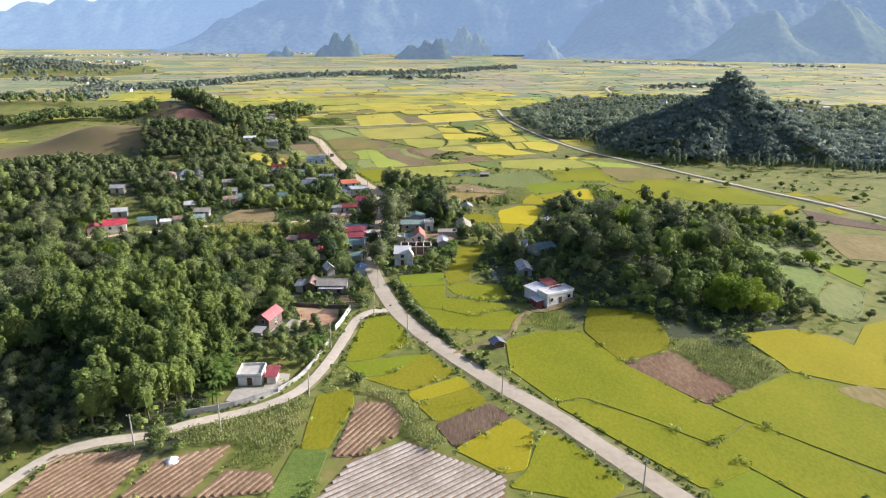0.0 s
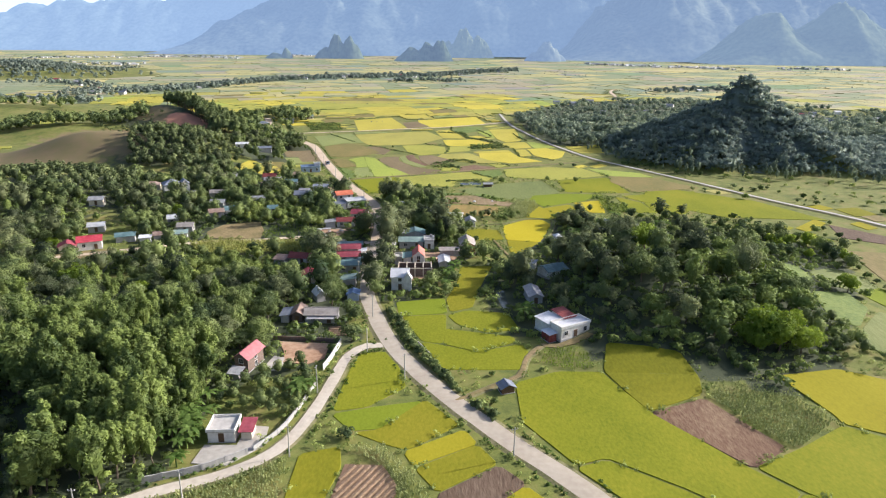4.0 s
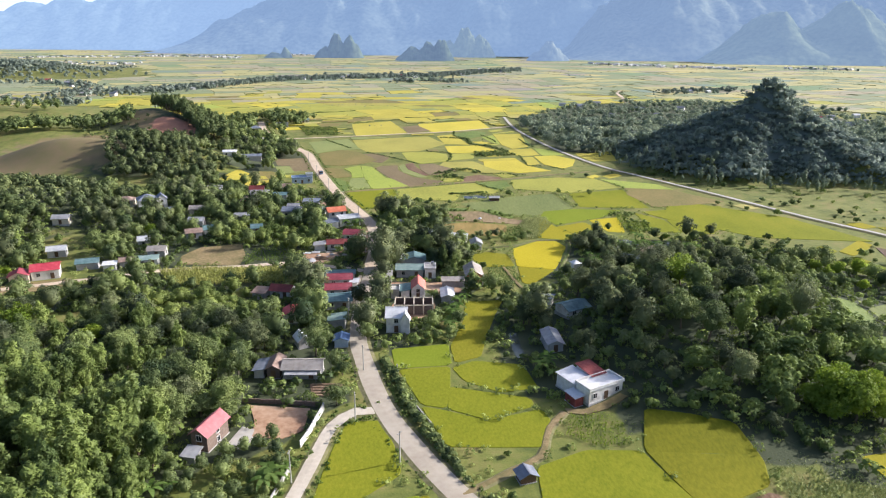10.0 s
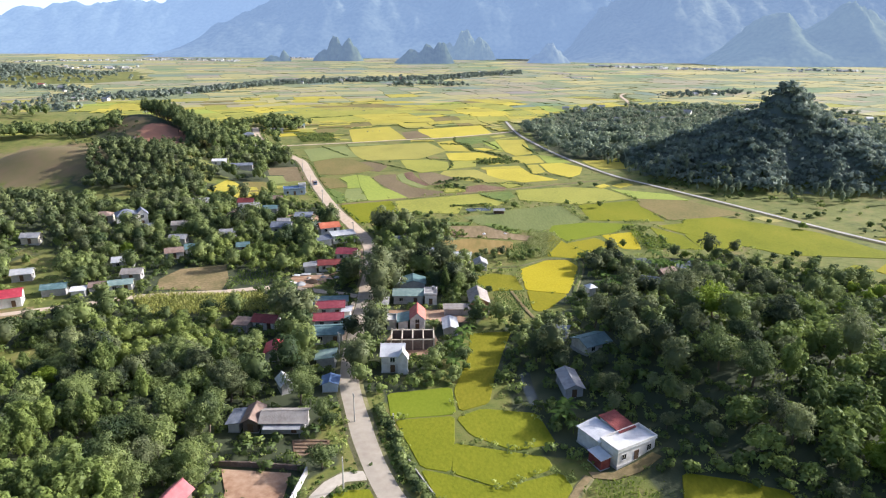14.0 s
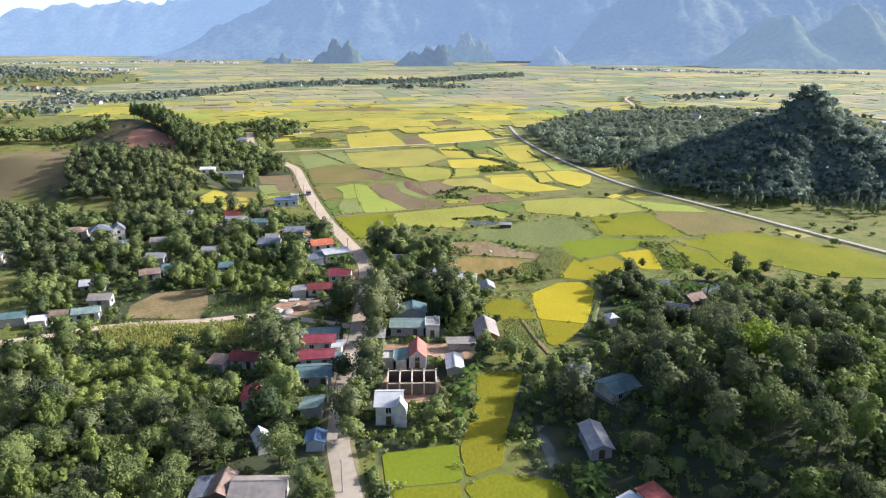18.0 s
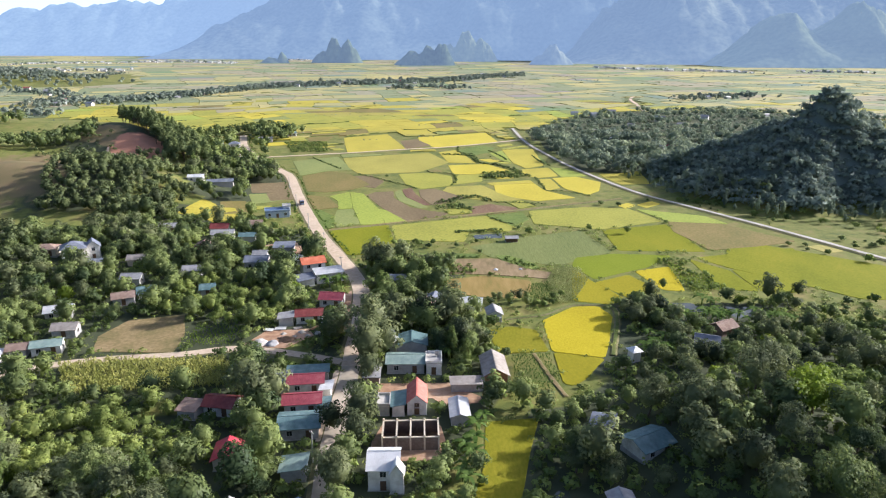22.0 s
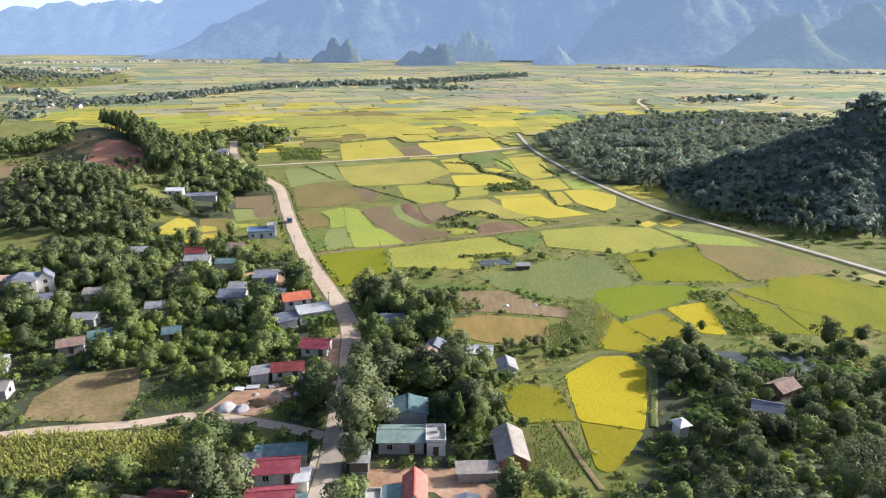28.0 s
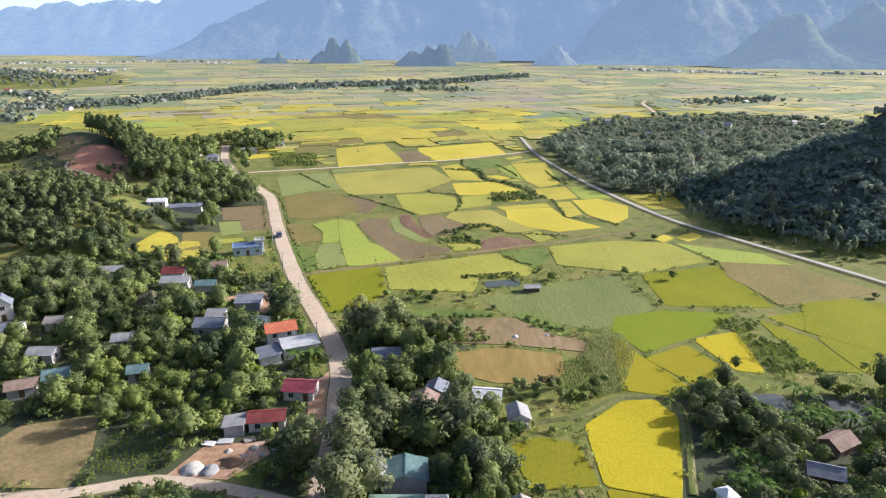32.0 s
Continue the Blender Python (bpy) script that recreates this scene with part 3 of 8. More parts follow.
road("road_village", [(-150, 255), (-120.4, 267.9), (-107.9, 274.3), (-94.4, 278.5), (-76.5, 281.5), (-63, 285.4), (-48, 283.5), (-31.9, 278.6)], 3.0, M["dirt_road"], "sandy village lane", 0.15, 0.6)
road("track_cut", [(-243, 572), (-239, 563), (-224, 556), (-205, 540), (-192, 527)], 1.6, M["dirt_road"], "pale track over the bare red slope", 0.25, 0.8)
road("path_house", [(3, 158.5), (8, 162), (12.6, 165.7), (19, 170.7), (22, 180.5), (26.3, 187)], 1.3, M["dry_grass"], "trodden earth path", 0.2, 0.5)
road("path_plots", [(19, 284.5), (21.6, 273), (24.3, 262.1)], 0.9, M["dry_grass"], "narrow path between vegetable plots", 0.25, 0.3)
road("path_yellow", [(13, 307.5), (25.1, 311.5), (35.5, 319.4), (46.7, 318.4), (47.2, 309), (40.1, 283.2)], 1.0, M["bund"], "grassy path round a ripe rice field", 0.3, 0.5)
road("road_lane_far", [(543, 1631), (362, 1324), (263, 1133), (240, 1020), (227, 935)], 4.5, M["dirt_road"], "pale lane leading to a far village", 0.5, 1.0)


# paler crop colours for farther plots: haze put into the base colour
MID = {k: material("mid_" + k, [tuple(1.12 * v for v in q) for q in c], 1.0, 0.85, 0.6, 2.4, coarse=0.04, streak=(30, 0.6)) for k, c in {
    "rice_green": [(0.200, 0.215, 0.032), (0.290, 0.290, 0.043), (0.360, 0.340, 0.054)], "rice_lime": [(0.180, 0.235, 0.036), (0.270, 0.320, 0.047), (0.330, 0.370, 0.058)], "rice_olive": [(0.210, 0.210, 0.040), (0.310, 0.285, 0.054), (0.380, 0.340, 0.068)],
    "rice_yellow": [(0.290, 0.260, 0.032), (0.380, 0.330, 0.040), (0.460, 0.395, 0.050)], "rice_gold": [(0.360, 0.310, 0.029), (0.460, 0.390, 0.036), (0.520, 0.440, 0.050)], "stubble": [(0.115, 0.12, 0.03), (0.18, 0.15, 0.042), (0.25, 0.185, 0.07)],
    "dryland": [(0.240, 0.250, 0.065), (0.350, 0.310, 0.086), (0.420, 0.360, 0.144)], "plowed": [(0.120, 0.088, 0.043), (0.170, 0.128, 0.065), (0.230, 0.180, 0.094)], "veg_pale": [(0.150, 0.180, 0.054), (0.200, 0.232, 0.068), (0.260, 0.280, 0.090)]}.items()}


# ---------- fields ----------
plot_count = [0]


def field(kind, pts, lift=None, name=None, cut=True, mat=None):
    """A plot with a standing crop: sloping edges, a slightly uneven top."""
    claim(pts, 1)
    poly = smoothed(pts) if cut else pts
    h = lift or {"plowed": 0.08, "plowed_red": 0.08, "stubble": 0.1, "dryland": 0.1}.get(kind, 0.08)
    plot_count[0] += 1
    h += 0.005 * (plot_count[0] % 19)
    cx, cy = sum(p[0] for p in poly) / len(poly), sum(p[1] for p in poly) / len(poly)
    bm = bmesh.new()
    low, up = [], []
    for x, y in poly:
        d = max(1e-3, math.hypot(x - cx, y - cy))
        k = 1 + 0.3 / d
        w = 0.25 * noise.noise(Vector((x * 0.2, y * 0.2, 3)))
        low.append(bm.verts.new((cx + (x - cx) * (1 + 0.45 / d) + w, cy + (y - cy) * (1 + 0.45 / d) + w, float(land(x, y)) + 0.02)))
        up.append(bm.verts.new((cx + (x - cx) * k + w, cy + (y - cy) * k + w, float(land(x, y)) + h)))
    n = len(poly)
    for i in range(n):
        bm.faces.new((low[i], low[(i + 1) % n], up[(i + 1) % n], up[i]))
    top = bm.faces.new(up)
    bmesh.ops.recalc_face_normals(bm, faces=bm.faces)
    if top.normal.z < 0:
        bmesh.ops.reverse_faces(bm, faces=bm.faces)
    bmesh.ops.triangulate(bm, faces=[top])
    what = {"rice_green": "yellow-green ripening rice field", "rice_lime": "fresh lime-green rice field", "rice_olive": "olive rice field turning yellow", "rice_yellow": "yellow nearly ripe rice field", "rice_gold": "bright golden ripe rice field",
            "stubble": "harvested rice field with dull stubble", "plowed": "dark brown ploughed field", "plowed_red": "reddish brown ploughed field", "greens": "bright green vegetable plot", "veg_pale": "pale green vegetable field", "dryland": "dry grassy fallow plot"}[kind]
    nm = "rice_field" if kind.startswith("rice") else {"stubble": "stubble_field", "plowed": "ploughed_field", "plowed_red": "ploughed_field", "greens": "vegetable_plot", "veg_pale": "vegetable_field", "dryland": "fallow_field"}[kind]
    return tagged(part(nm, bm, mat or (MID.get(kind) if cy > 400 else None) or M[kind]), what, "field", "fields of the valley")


def furrows(kind, pts, spacing=1.25, turn=None):
    """Raised beds side by side on bare soil."""
    claim(pts, 1)
    base = part("furrowed_field", plate(pts, 0.1), M["soil"])
    tagged(base, {"plastic": "tilled beds covered with pale plastic film"}.get(kind, "tilled reddish brown field with raised beds"), "field", "fields of the valley")
    a = turn if turn is not None else {"plastic": 38.0}.get(kind, 62.0)
    c, s = math.cos(radians(a)), math.sin(radians(a))
    loc = [(x * c + y * s, -x * s + y * c) for x, y in pts]
    v = min(p[1] for p in loc) + 0.5
    verts = {}
    while v < max(p[1] for p in loc) - 0.3:
        cuts = []
        for i, (x1, y1) in enumerate(loc):
            x2, y2 = loc[i - 1]
            if (y1 < v) != (y2 < v):
                cuts.append(x1 + (v - y1) * (x2 - x1) / (y2 - y1))
        cuts.sort()
        for u0, u1 in zip(cuts[::2], cuts[1::2]):
            u0, u1 = u0 + 0.5, u1 - 0.5
            if u1 - u0 < 1.5:
                continue
            bm = bmesh.new()
            n = max(2, int((u1 - u0) / 2.5))
            rows = []
            for k in range(n + 1):
                u = u0 + (u1 - u0) * k / n
                w = 0.12 * noise.noise(Vector((u * 0.3, v, 2)))
                rows.append([bm.verts.new((u, v + o + w, z)) for o, z in ((-0.42, 0.09), (-0.24, 0.36), (0.24, 0.36), (0.42, 0.09))])
            for r, q in zip(rows[:-1], rows[1:]):
                for k in range(3):
                    bm.faces.new((r[k], q[k], q[k + 1], r[k + 1]))
            bmesh.ops.rotate(bm, verts=bm.verts, cent=(0, 0, 0), matrix=Matrix.Rotation(radians(a), 3, "Z"))
            part("raised_bed", bm, M[kind], base)
        v += spacing


def plate(pts, h, low=0.0):
    bm = bmesh.new()
    f = bm.faces.new([bm.verts.new((x, y, h)) for x, y in pts])
    if f.normal.z == 0:
        f.normal_update()
    if f.normal.z < 0:
        f.normal_flip()
    bmesh.ops.triangulate(bm, faces=[f])
    return bm


def yard(pts, mat, label, h=0.16, name="yard"):
    claim(pts, 4)
    bm = bmesh.new()
    top = [bm.verts.new((x, y, float(land(x, y)) + h)) for x, y in pts]
    bot = [bm.verts.new((x, y, float(land(x, y)) - 0.3)) for x, y in pts]
    f = bm.faces.new(top)
    for i in range(len(pts)):
        j = (i + 1) % len(pts)
        bm.faces.new((top[i], bot[i], bot[j], top[j]))
    bmesh.ops.recalc_face_normals(bm, faces=bm.faces)
    bmesh.ops.triangulate(bm, faces=[f])
    return tagged(part(name, bm, mat), label, "yard", kind="structure")


crops, hedges, woods = [], [], []


def crop(kind, pts):
    claim(pts, 1)
    crops.append((kind, pts))


def hedge(pts):
    hedges.append(pts)


def wood(kind, pts):
    claim(pts, 40 if kind == "light" else 8)
    woods.append((kind, pts))


field("rice_green", [(-22.1, 181.4), (-14.1, 182.4), (-9.2, 164.5), (-17.4, 155.4), (-24.5, 153.6), (-23.2, 174.2)])
field("rice_lime", [(-24.2, 152.1), (-16.8, 154.5), (-4.9, 158), (-8.4, 153.5), (-13.6, 146.9), (-19.3, 145.9)])
field("rice_olive", [(-18.5, 145.1), (-13.1, 146.3), (-4.3, 158.3), (3.6, 148.5), (-7.1, 139.5), (-10.6, 141)])
field("rice_yellow", [(-7.4, 138.5), (4.6, 146.6), (7.3, 141.7), (-5.2, 134.1)])
field("rice_olive", [(-4.7, 133.3), (7.3, 141.2), (11.1, 135.2), (-0.4, 126.4)])
field("plowed", [(-0.4, 125.5), (11.5, 134.5), (16.1, 129.1), (3.6, 117.3)])
field("rice_yellow", [(3.7, 116.7), (16.1, 128.4), (20.5, 123.3), (17.4, 110.9), (12.9, 109.4)])
field("rice_green", [(21.8, 122.3), (26.7, 121.1), (35.3, 106), (29.7, 101.5), (13.7, 105.5), (17.9, 110)])
field("rice_olive", [(-28.4, 136.9), (-20.9, 139.6), (-19.7, 133.4), (-22.3, 116.4), (-27.7, 115.9)])
field("greens", [(-29, 115.7), (-22.1, 115.7), (-22.9, 100.8), (-30.6, 100.6)])
field("rice_green", [(18, 167), (28.6, 172.8), (39.8, 172.4), (46.5, 155.1), (60.9, 134.9), (67.2, 128.4), (57, 119.7), (46.6, 128.8), (33.3, 137.8), (27.1, 135.4), (17.9, 150.4)])
field("rice_olive", [(40.7, 173.2), (44.1, 186.4), (61.1, 180), (62.5, 169.5), (61, 162.5), (46.8, 155.4)])
field("plowed_red", [(47.2, 154.5), (60.9, 160.2), (71, 142.2), (61.6, 135.4)])
field("rice_yellow", [(83, 170.8), (100, 175), (110, 169.8), (117.6, 157.2), (108.7, 143.3), (101.6, 144.9), (88.5, 151.6), (88.5, 154.5)])
field("rice_green", [(87.5, 150.4), (99.2, 143), (101.6, 132.1), (88.1, 110.7), (68.2, 128.9), (62.4, 135.4), (75.3, 142.3)])
field("stubble", [(95.1, 142.9), (103, 145), (107.1, 140.7), (102.7, 133.7), (97, 138.9)])
field("rice_green", [(26.8, 134), (33.1, 136.6), (46.2, 127.7), (56.5, 118.9), (61.4, 112), (50, 105.7), (42.7, 115.1)])
field("rice_green", [(68.4, 127.8), (87.2, 109.3), (83.7, 103.8), (68.6, 103.4), (57.2, 118.5)])
field("rice_lime", [(61.5, 111.3), (67.1, 103.4), (54.9, 96.4), (50.5, 105.1)])
field("rice_lime", [(-15.5, 217.2), (-0.8, 220.5), (0.2, 209), (-13.6, 206.6)])
field("rice_green", [(-12.9, 205.6), (0.2, 207.8), (-0.2, 197.6), (-0.6, 188.4), (-6.2, 189.6)])
field("rice_green", [(1, 207.3), (6.7, 211), (18.5, 209.3), (21.3, 198.2), (12.2, 195.8), (4, 200.8)])
field("rice_green", [(0.1, 197.6), (7.3, 195.6), (18.9, 193.1), (19.2, 189.7), (9.1, 183.9), (0.1, 187.7)])
field("rice_green", [(-6.2, 188.6), (0.1, 186.7), (9, 183.2), (20.9, 188.4), (22.4, 183.7), (19.9, 174.1), (0.2, 173.6)])
field("rice_olive", [(4.7, 250.9), (16.6, 252.9), (10.5, 228.8), (8.4, 214.2), (1.5, 210.3), (0.2, 219.4), (3.8, 235.1)])
field("rice_gold", [(24.5, 306.6), (35.2, 317.2), (43, 318.1), (45.9, 310.3), (37.6, 282.3), (24.4, 286.4)])
field("rice_yellow", [(24.6, 285.3), (37.3, 281.3), (30.2, 270.9), (27.1, 267.6), (24.8, 269)])
field("rice_olive", [(7.5, 298.8), (13.8, 301.8), (21.1, 299.8), (23.2, 286.4), (9.9, 284.6)])
field("dryland", [(-5.3, 340.8), (7.6, 344.9), (24.0, 341.0), (23.3, 330.9), (18.0, 324.5), (5.0, 325.6), (-3.8, 330.0)])
field("dryland", [(-14, 363), (13.2, 364.7), (25.6, 352.4), (33.5, 349.5), (31.5, 343.0), (11.0, 347.2), (-5.4, 347.5)], mat=M["weedy_soil"])
field("greens", [(13.6, 369.3), (19.0, 369.0), (26.8, 360.7), (29.3, 354.5), (25.7, 353.2), (18.6, 357.1)])
field("greens", [(-23.6, 370.6), (7.2, 370.7), (7, 366.3), (-23.1, 365.3)])
field("rice_green", [(-58.3, 401.8), (-33.2, 411.4), (-28.5, 387.1), (-34.2, 369.8), (-44.7, 368.1)])
field("rice_green", [(-31, 410.8), (12.1, 429.4), (25.3, 410.2), (20.5, 403), (3.5, 402), (1.5, 387), (-27.1, 388.7)])
field("greens", [(13.1, 430.2), (30.6, 436), (32.2, 423.7), (24.2, 411.4)])
field("rice_green", [(34.3, 439.2), (64, 448.4), (84.9, 445.9), (94.8, 422.5), (62.9, 407.8), (34.4, 416.3)])
field("rice_lime", [(88.3, 445.2), (118.2, 432.5), (124, 418.8), (98.3, 421.9)])
field("veg_pale", [(4, 380), (30.1, 396.1), (53.6, 405), (60.2, 375.1), (36.3, 357.7), (11.9, 366.8)])
field("rice_lime", [(44.8, 367), (60.7, 372.4), (82.9, 370.9), (69.3, 356.7), (47.4, 343.3), (42, 357.4)])
field("rice_green", [(63.6, 406.6), (95, 417.1), (98.4, 376.4), (63.9, 377.1)])
field("rice_yellow", [(46.7, 339.6), (60.4, 347.9), (66.5, 333.9), (55.2, 325.6)])
field("rice_gold", [(63.8, 352), (77.8, 357.4), (75.5, 332.6), (68.5, 333.6)])
field("rice_green", [(91.9, 368.5), (135.9, 382.4), (131, 358.3), (100.6, 356.2)])
field("rice_green", [(100.4, 354.6), (129.7, 356.3), (113.8, 332.3), (101.6, 333.1)])
field("rice_green", [(98.8, 353.4), (100.9, 333.4), (89.1, 334.5), (88.4, 366.7)])
field("rice_yellow", [(41.5, 354.7), (45.8, 340.6), (53.9, 323.9), (46.6, 320.5), (36.3, 322.9)])
field("plowed", [(-106.1, 473.8), (-93.5, 481.5), (-87.1, 462), (-99.4, 456.9)])
field("rice_yellow", [(-126.8, 427.4), (-114.6, 443.4), (-101.4, 417.6), (-114.1, 413.8)])
field("stubble", [(160.5, 276.5), (192.1, 271.1), (170.7, 237.7), (153.2, 240.3)])
field("plowed", [(174.1, 315.6), (200.6, 284.2), (196.5, 277.9), (168.8, 295)])
field("rice_green", [(115, 393.9), (159.4, 360.8), (178.1, 323.6), (131.5, 327.4), (99.2, 358)])
field("stubble", [(-83.5, 471.0), (-71.2, 466.6), (-61.1, 444.7), (-72.3, 438.7)])
field("greens", [(-75.1, 438.6), (-71.9, 441.9), (-65.0, 432.7), (-60.1, 425.5), (-57.1, 406.8), (-61.9, 404.2), (-67.6, 414.8)])
field("veg_pale", [(-60.8, 438.3), (-53.7, 440.9), (-46.4, 413.6), (-55.8, 406.9), (-60.1, 425.5)])
field("rice_lime", [(-60.8, 478.9), (-53.0, 475.1), (-46.4, 456.5), (-40.7, 441.4), (-35.0, 414.0), (-45.5, 412.3), (-53.0, 441.0), (-56.6, 457.9)])
field("rice_lime", [(-70.3, 468.6), (-61.4, 478.9), (-54.0, 442.5), (-60.8, 440.7), (-63.7, 457.6)])
field("rice_lime", [(-40.7, 441.4), (-37.4, 439.9), (-24.7, 419.7), (-34.4, 414.0)])
field("plowed", [(-50.5, 471.3), (-46.9, 479.5), (-36.9, 481.9), (-35.3, 466.1), (-25.5, 446.1), (-14.4, 438.4), (-6.1, 434.8), (-8.3, 428.8), (-25.3, 419.7), (-36.9, 440.0), (-45.3, 458.3)])
field("veg_pale", [(-36.1, 479.9), (-33.2, 486.3), (-29.2, 468.2), (-15.9, 446.4), (-20.6, 443.8), (-31.5, 458.8)])
field("plowed_red", [(-32.3, 486.3), (-27.4, 490.9), (-23.6, 473.3), (-14.8, 450.7), (-18.5, 450.5), (-28.5, 468.2)])
field("plowed", [(-22.9, 485.6), (-14.8, 489.2), (2.7, 469.4), (-3.8, 461.7), (-11.2, 452.5), (-14.1, 450.7), (-20.7, 468.5)])
field("plowed_red", [(5.9, 447.2), (16.0, 453.5), (28.7, 446.4), (27.9, 439.2), (0.7, 427.7), (6.6, 435.3)])
field("stubble", [(-96.9, 522.0), (-83.6, 539.2), (-69.1, 529.9), (-52.3, 499.0), (-61.4, 485.2), (-75.0, 478.4), (-85.2, 481.1)])
field("plowed", [(-66.1, 523.3), (-54.6, 526.4), (-45.4, 508.8), (-48.3, 490.1), (-59.0, 496.4)])
field("veg_pale", [(-115.4, 574.4), (-87.5, 593.8), (-70.0, 544.2), (-86.7, 539.1), (-99.1, 524.6)])
field("rice_olive", [(-82.9, 588.4), (-22.7, 614.6), (-7.1, 574.1), (-26.0, 538.8), (-62.9, 530.2), (-72.9, 551.7)])
field("rice_green", [(-38.0, 531.2), (-17.9, 536.3), (-5.2, 525.8), (-4.3, 498.6), (-21.7, 488.9), (-30.9, 499.8)])
field("rice_gold", [(-7.0, 562.5), (18.6, 568.5), (33.3, 544.2), (8.8, 533.2), (-3.1, 532.7)])
field("rice_green", [(-2.2, 528.6), (14.5, 533.4), (13.4, 511.2), (-3.7, 500.9)])
field("rice_olive", [(-6.6, 495.1), (13.4, 499.3), (19.5, 485.2), (34.8, 465.9), (21.4, 459.0), (6.5, 464.8), (-9.2, 484.1)])
field("rice_gold", [(20.5, 499.6), (44.2, 506.4), (48.2, 486.3), (62.5, 469.8), (40.5, 461.5), (27.5, 470.4), (20.6, 482.1)])
field("rice_yellow", [(16.6, 506.4), (42.4, 514.8), (44.3, 507.6), (19.1, 499.5)])
field("rice_yellow", [(48.7, 517.6), (55.8, 519.2), (57.9, 494.3), (49.6, 486.4)])
field("rice_gold", [(57.5, 521.8), (72.9, 526.4), (84.2, 510.4), (78.5, 487.5), (70.6, 476.9), (60.3, 492.2)])
field("rice_yellow", [(33.7, 630.0), (57.9, 635.6), (57.3, 565.3), (44.1, 553.7), (37.8, 572.7)])
field("rice_lime", [(23.0, 614.7), (33.4, 625.7), (36.4, 576.0), (30.2, 586.3)])
field("rice_yellow", [(40.3, 549.0), (59.5, 557.4), (61.7, 528.6), (47.9, 522.7), (39.6, 534.5)])
field("rice_lime", [(61.1, 557.5), (68.9, 554.8), (82.8, 529.5), (63.7, 526.0)])
field("greens", [(55.7, 604.3), (59.5, 604.5), (61.7, 565.5), (58.1, 570.3)])
field("rice_gold", [(-35.0, 696.6), (25.0, 730.0), (32.8, 672.8), (-15.6, 636.5), (-30.9, 662.0)])
field("plowed", [(-48.7, 673.9), (-36.5, 685.3), (-22.0, 650.2), (-41.3, 633.1)])
field("rice_yellow", [(-99.1, 690.4), (-64.0, 715.8), (-41.3, 633.1), (-83.0, 609.8)])
field("stubble", [(-130.7, 691.6), (-109.6, 698.4), (-110.7, 670.7), (-122.3, 665.0)])
field("greens", [(0.3, 628.4), (17.0, 652.1), (28.6, 641.0), (23.2, 618.9), (7.4, 598.2)])
field("rice_yellow", [(-15.1, 617.1), (-1.6, 628.3), (5.5, 598.1), (11.8, 571.5), (-7.1, 574.1)])
field("rice_yellow", [(89.1, 536.6), (115.8, 541.9), (113.9, 508.0), (95.7, 504.9), (90.4, 523.2)])
field("stubble", [(97.9, 422.7), (115.9, 424.7), (134.9, 400.2), (142.0, 392.2), (122.0, 383.9), (100.8, 378.3), (98.1, 393.5), (94.8, 404.7)])
field("greens", [(116, 238), (121, 254), (127, 250), (124.5, 236), (116, 222)])
field("veg_pale", [(128.3, 244.7), (140.6, 252.8), (147.0, 243.4), (146.3, 233.8), (135.4, 227.4), (126.4, 232.7)])
field("greens", [(117.0, 221.4), (130.0, 224.5), (129.5, 212.9), (119.2, 199.1), (112.8, 202.2)])
field("rice_lime", [(134.5, 231.9), (144.3, 235.2), (151.1, 225.2), (140.1, 208.6), (136.7, 219.5)])
field("veg_pale", [(119.8, 197.6), (132.3, 211.0), (138.6, 204.3), (121.2, 179.4), (117.4, 182.7), (115.2, 188.0)])
field("rice_yellow", [(110.5, 163.2), (122.9, 178.4), (134.5, 183.9), (118, 157.8)])
furrows("ridge_brown", [(-18.8, 134.2), (-11.3, 134.1), (-7.9, 128), (-8.4, 121.7), (-15, 114), (-20.9, 113.3)])
furrows("plastic", [(-16.8, 112.7), (-6.3, 119.2), (13.7, 108.2), (12.2, 99.6), (-22.5, 98.7)])
furrows("ridge_brown", [(-76.7, 112.8), (-59.2, 114.9), (-58.5, 109.8), (-59.2, 99.3), (-75.8, 98.9)])
furrows("ridge_brown", [(-55.3, 111.7), (-42.2, 117.4), (-44.7, 101.2), (-57.2, 99.4)])
furrows("ridge_brown", [(-40.6, 109.1), (-31.7, 108.6), (-29.1, 102.8), (-43.9, 100.4)])
furrows("ridge_brown", [(-34.0, 197.7), (-26.0, 198.0), (-25.5, 192.6), (-32.1, 191.9)], 1.25, 2)
crop("corn", [(-18.8, 139.2), (-11.8, 139.9), (-4.5, 129.2), (1.9, 117.8), (-1.5, 115.3), (-6.9, 121.6), (-9.5, 132)])
crop("corn", [(-57, 119.8), (-30.4, 135.3), (-29.5, 123), (-29.9, 113.6), (-38.9, 117.9), (-51.2, 116.4)])
crop("weeds", [(-39.9, 117.5), (-30.5, 112.3), (-32, 109.6), (-40.5, 109.4)])
crop("corn", [(63.7, 172.4), (73.5, 173.1), (82, 162.8), (86.8, 152.1), (74.8, 142.6), (71.8, 142.5), (62.3, 161.9)])
crop("weeds", [(13, 283.2), (23.1, 284.1), (24.1, 265.8), (12.6, 265.5)])
crop("corn", [(34.0, 352.7), (43.5, 353.8), (44.7, 341.7), (36.2, 322.2), (31.3, 319.2), (30.8, 331.1), (30.3, 341.2)])
crop("weeds", [(22.5, 335.8), (30.2, 339.5), (29.4, 324.9), (21.1, 316.1)])
crop("weeds", [(-78, 300), (-65, 299), (-63.5, 285.5), (-77, 288)])
crop("bananas", [(62, 306), (99, 304), (98, 309), (80, 309.5), (62, 310.5)])
crop("bananas", [(78, 321), (80, 311), (78.4, 312), (76, 322)])
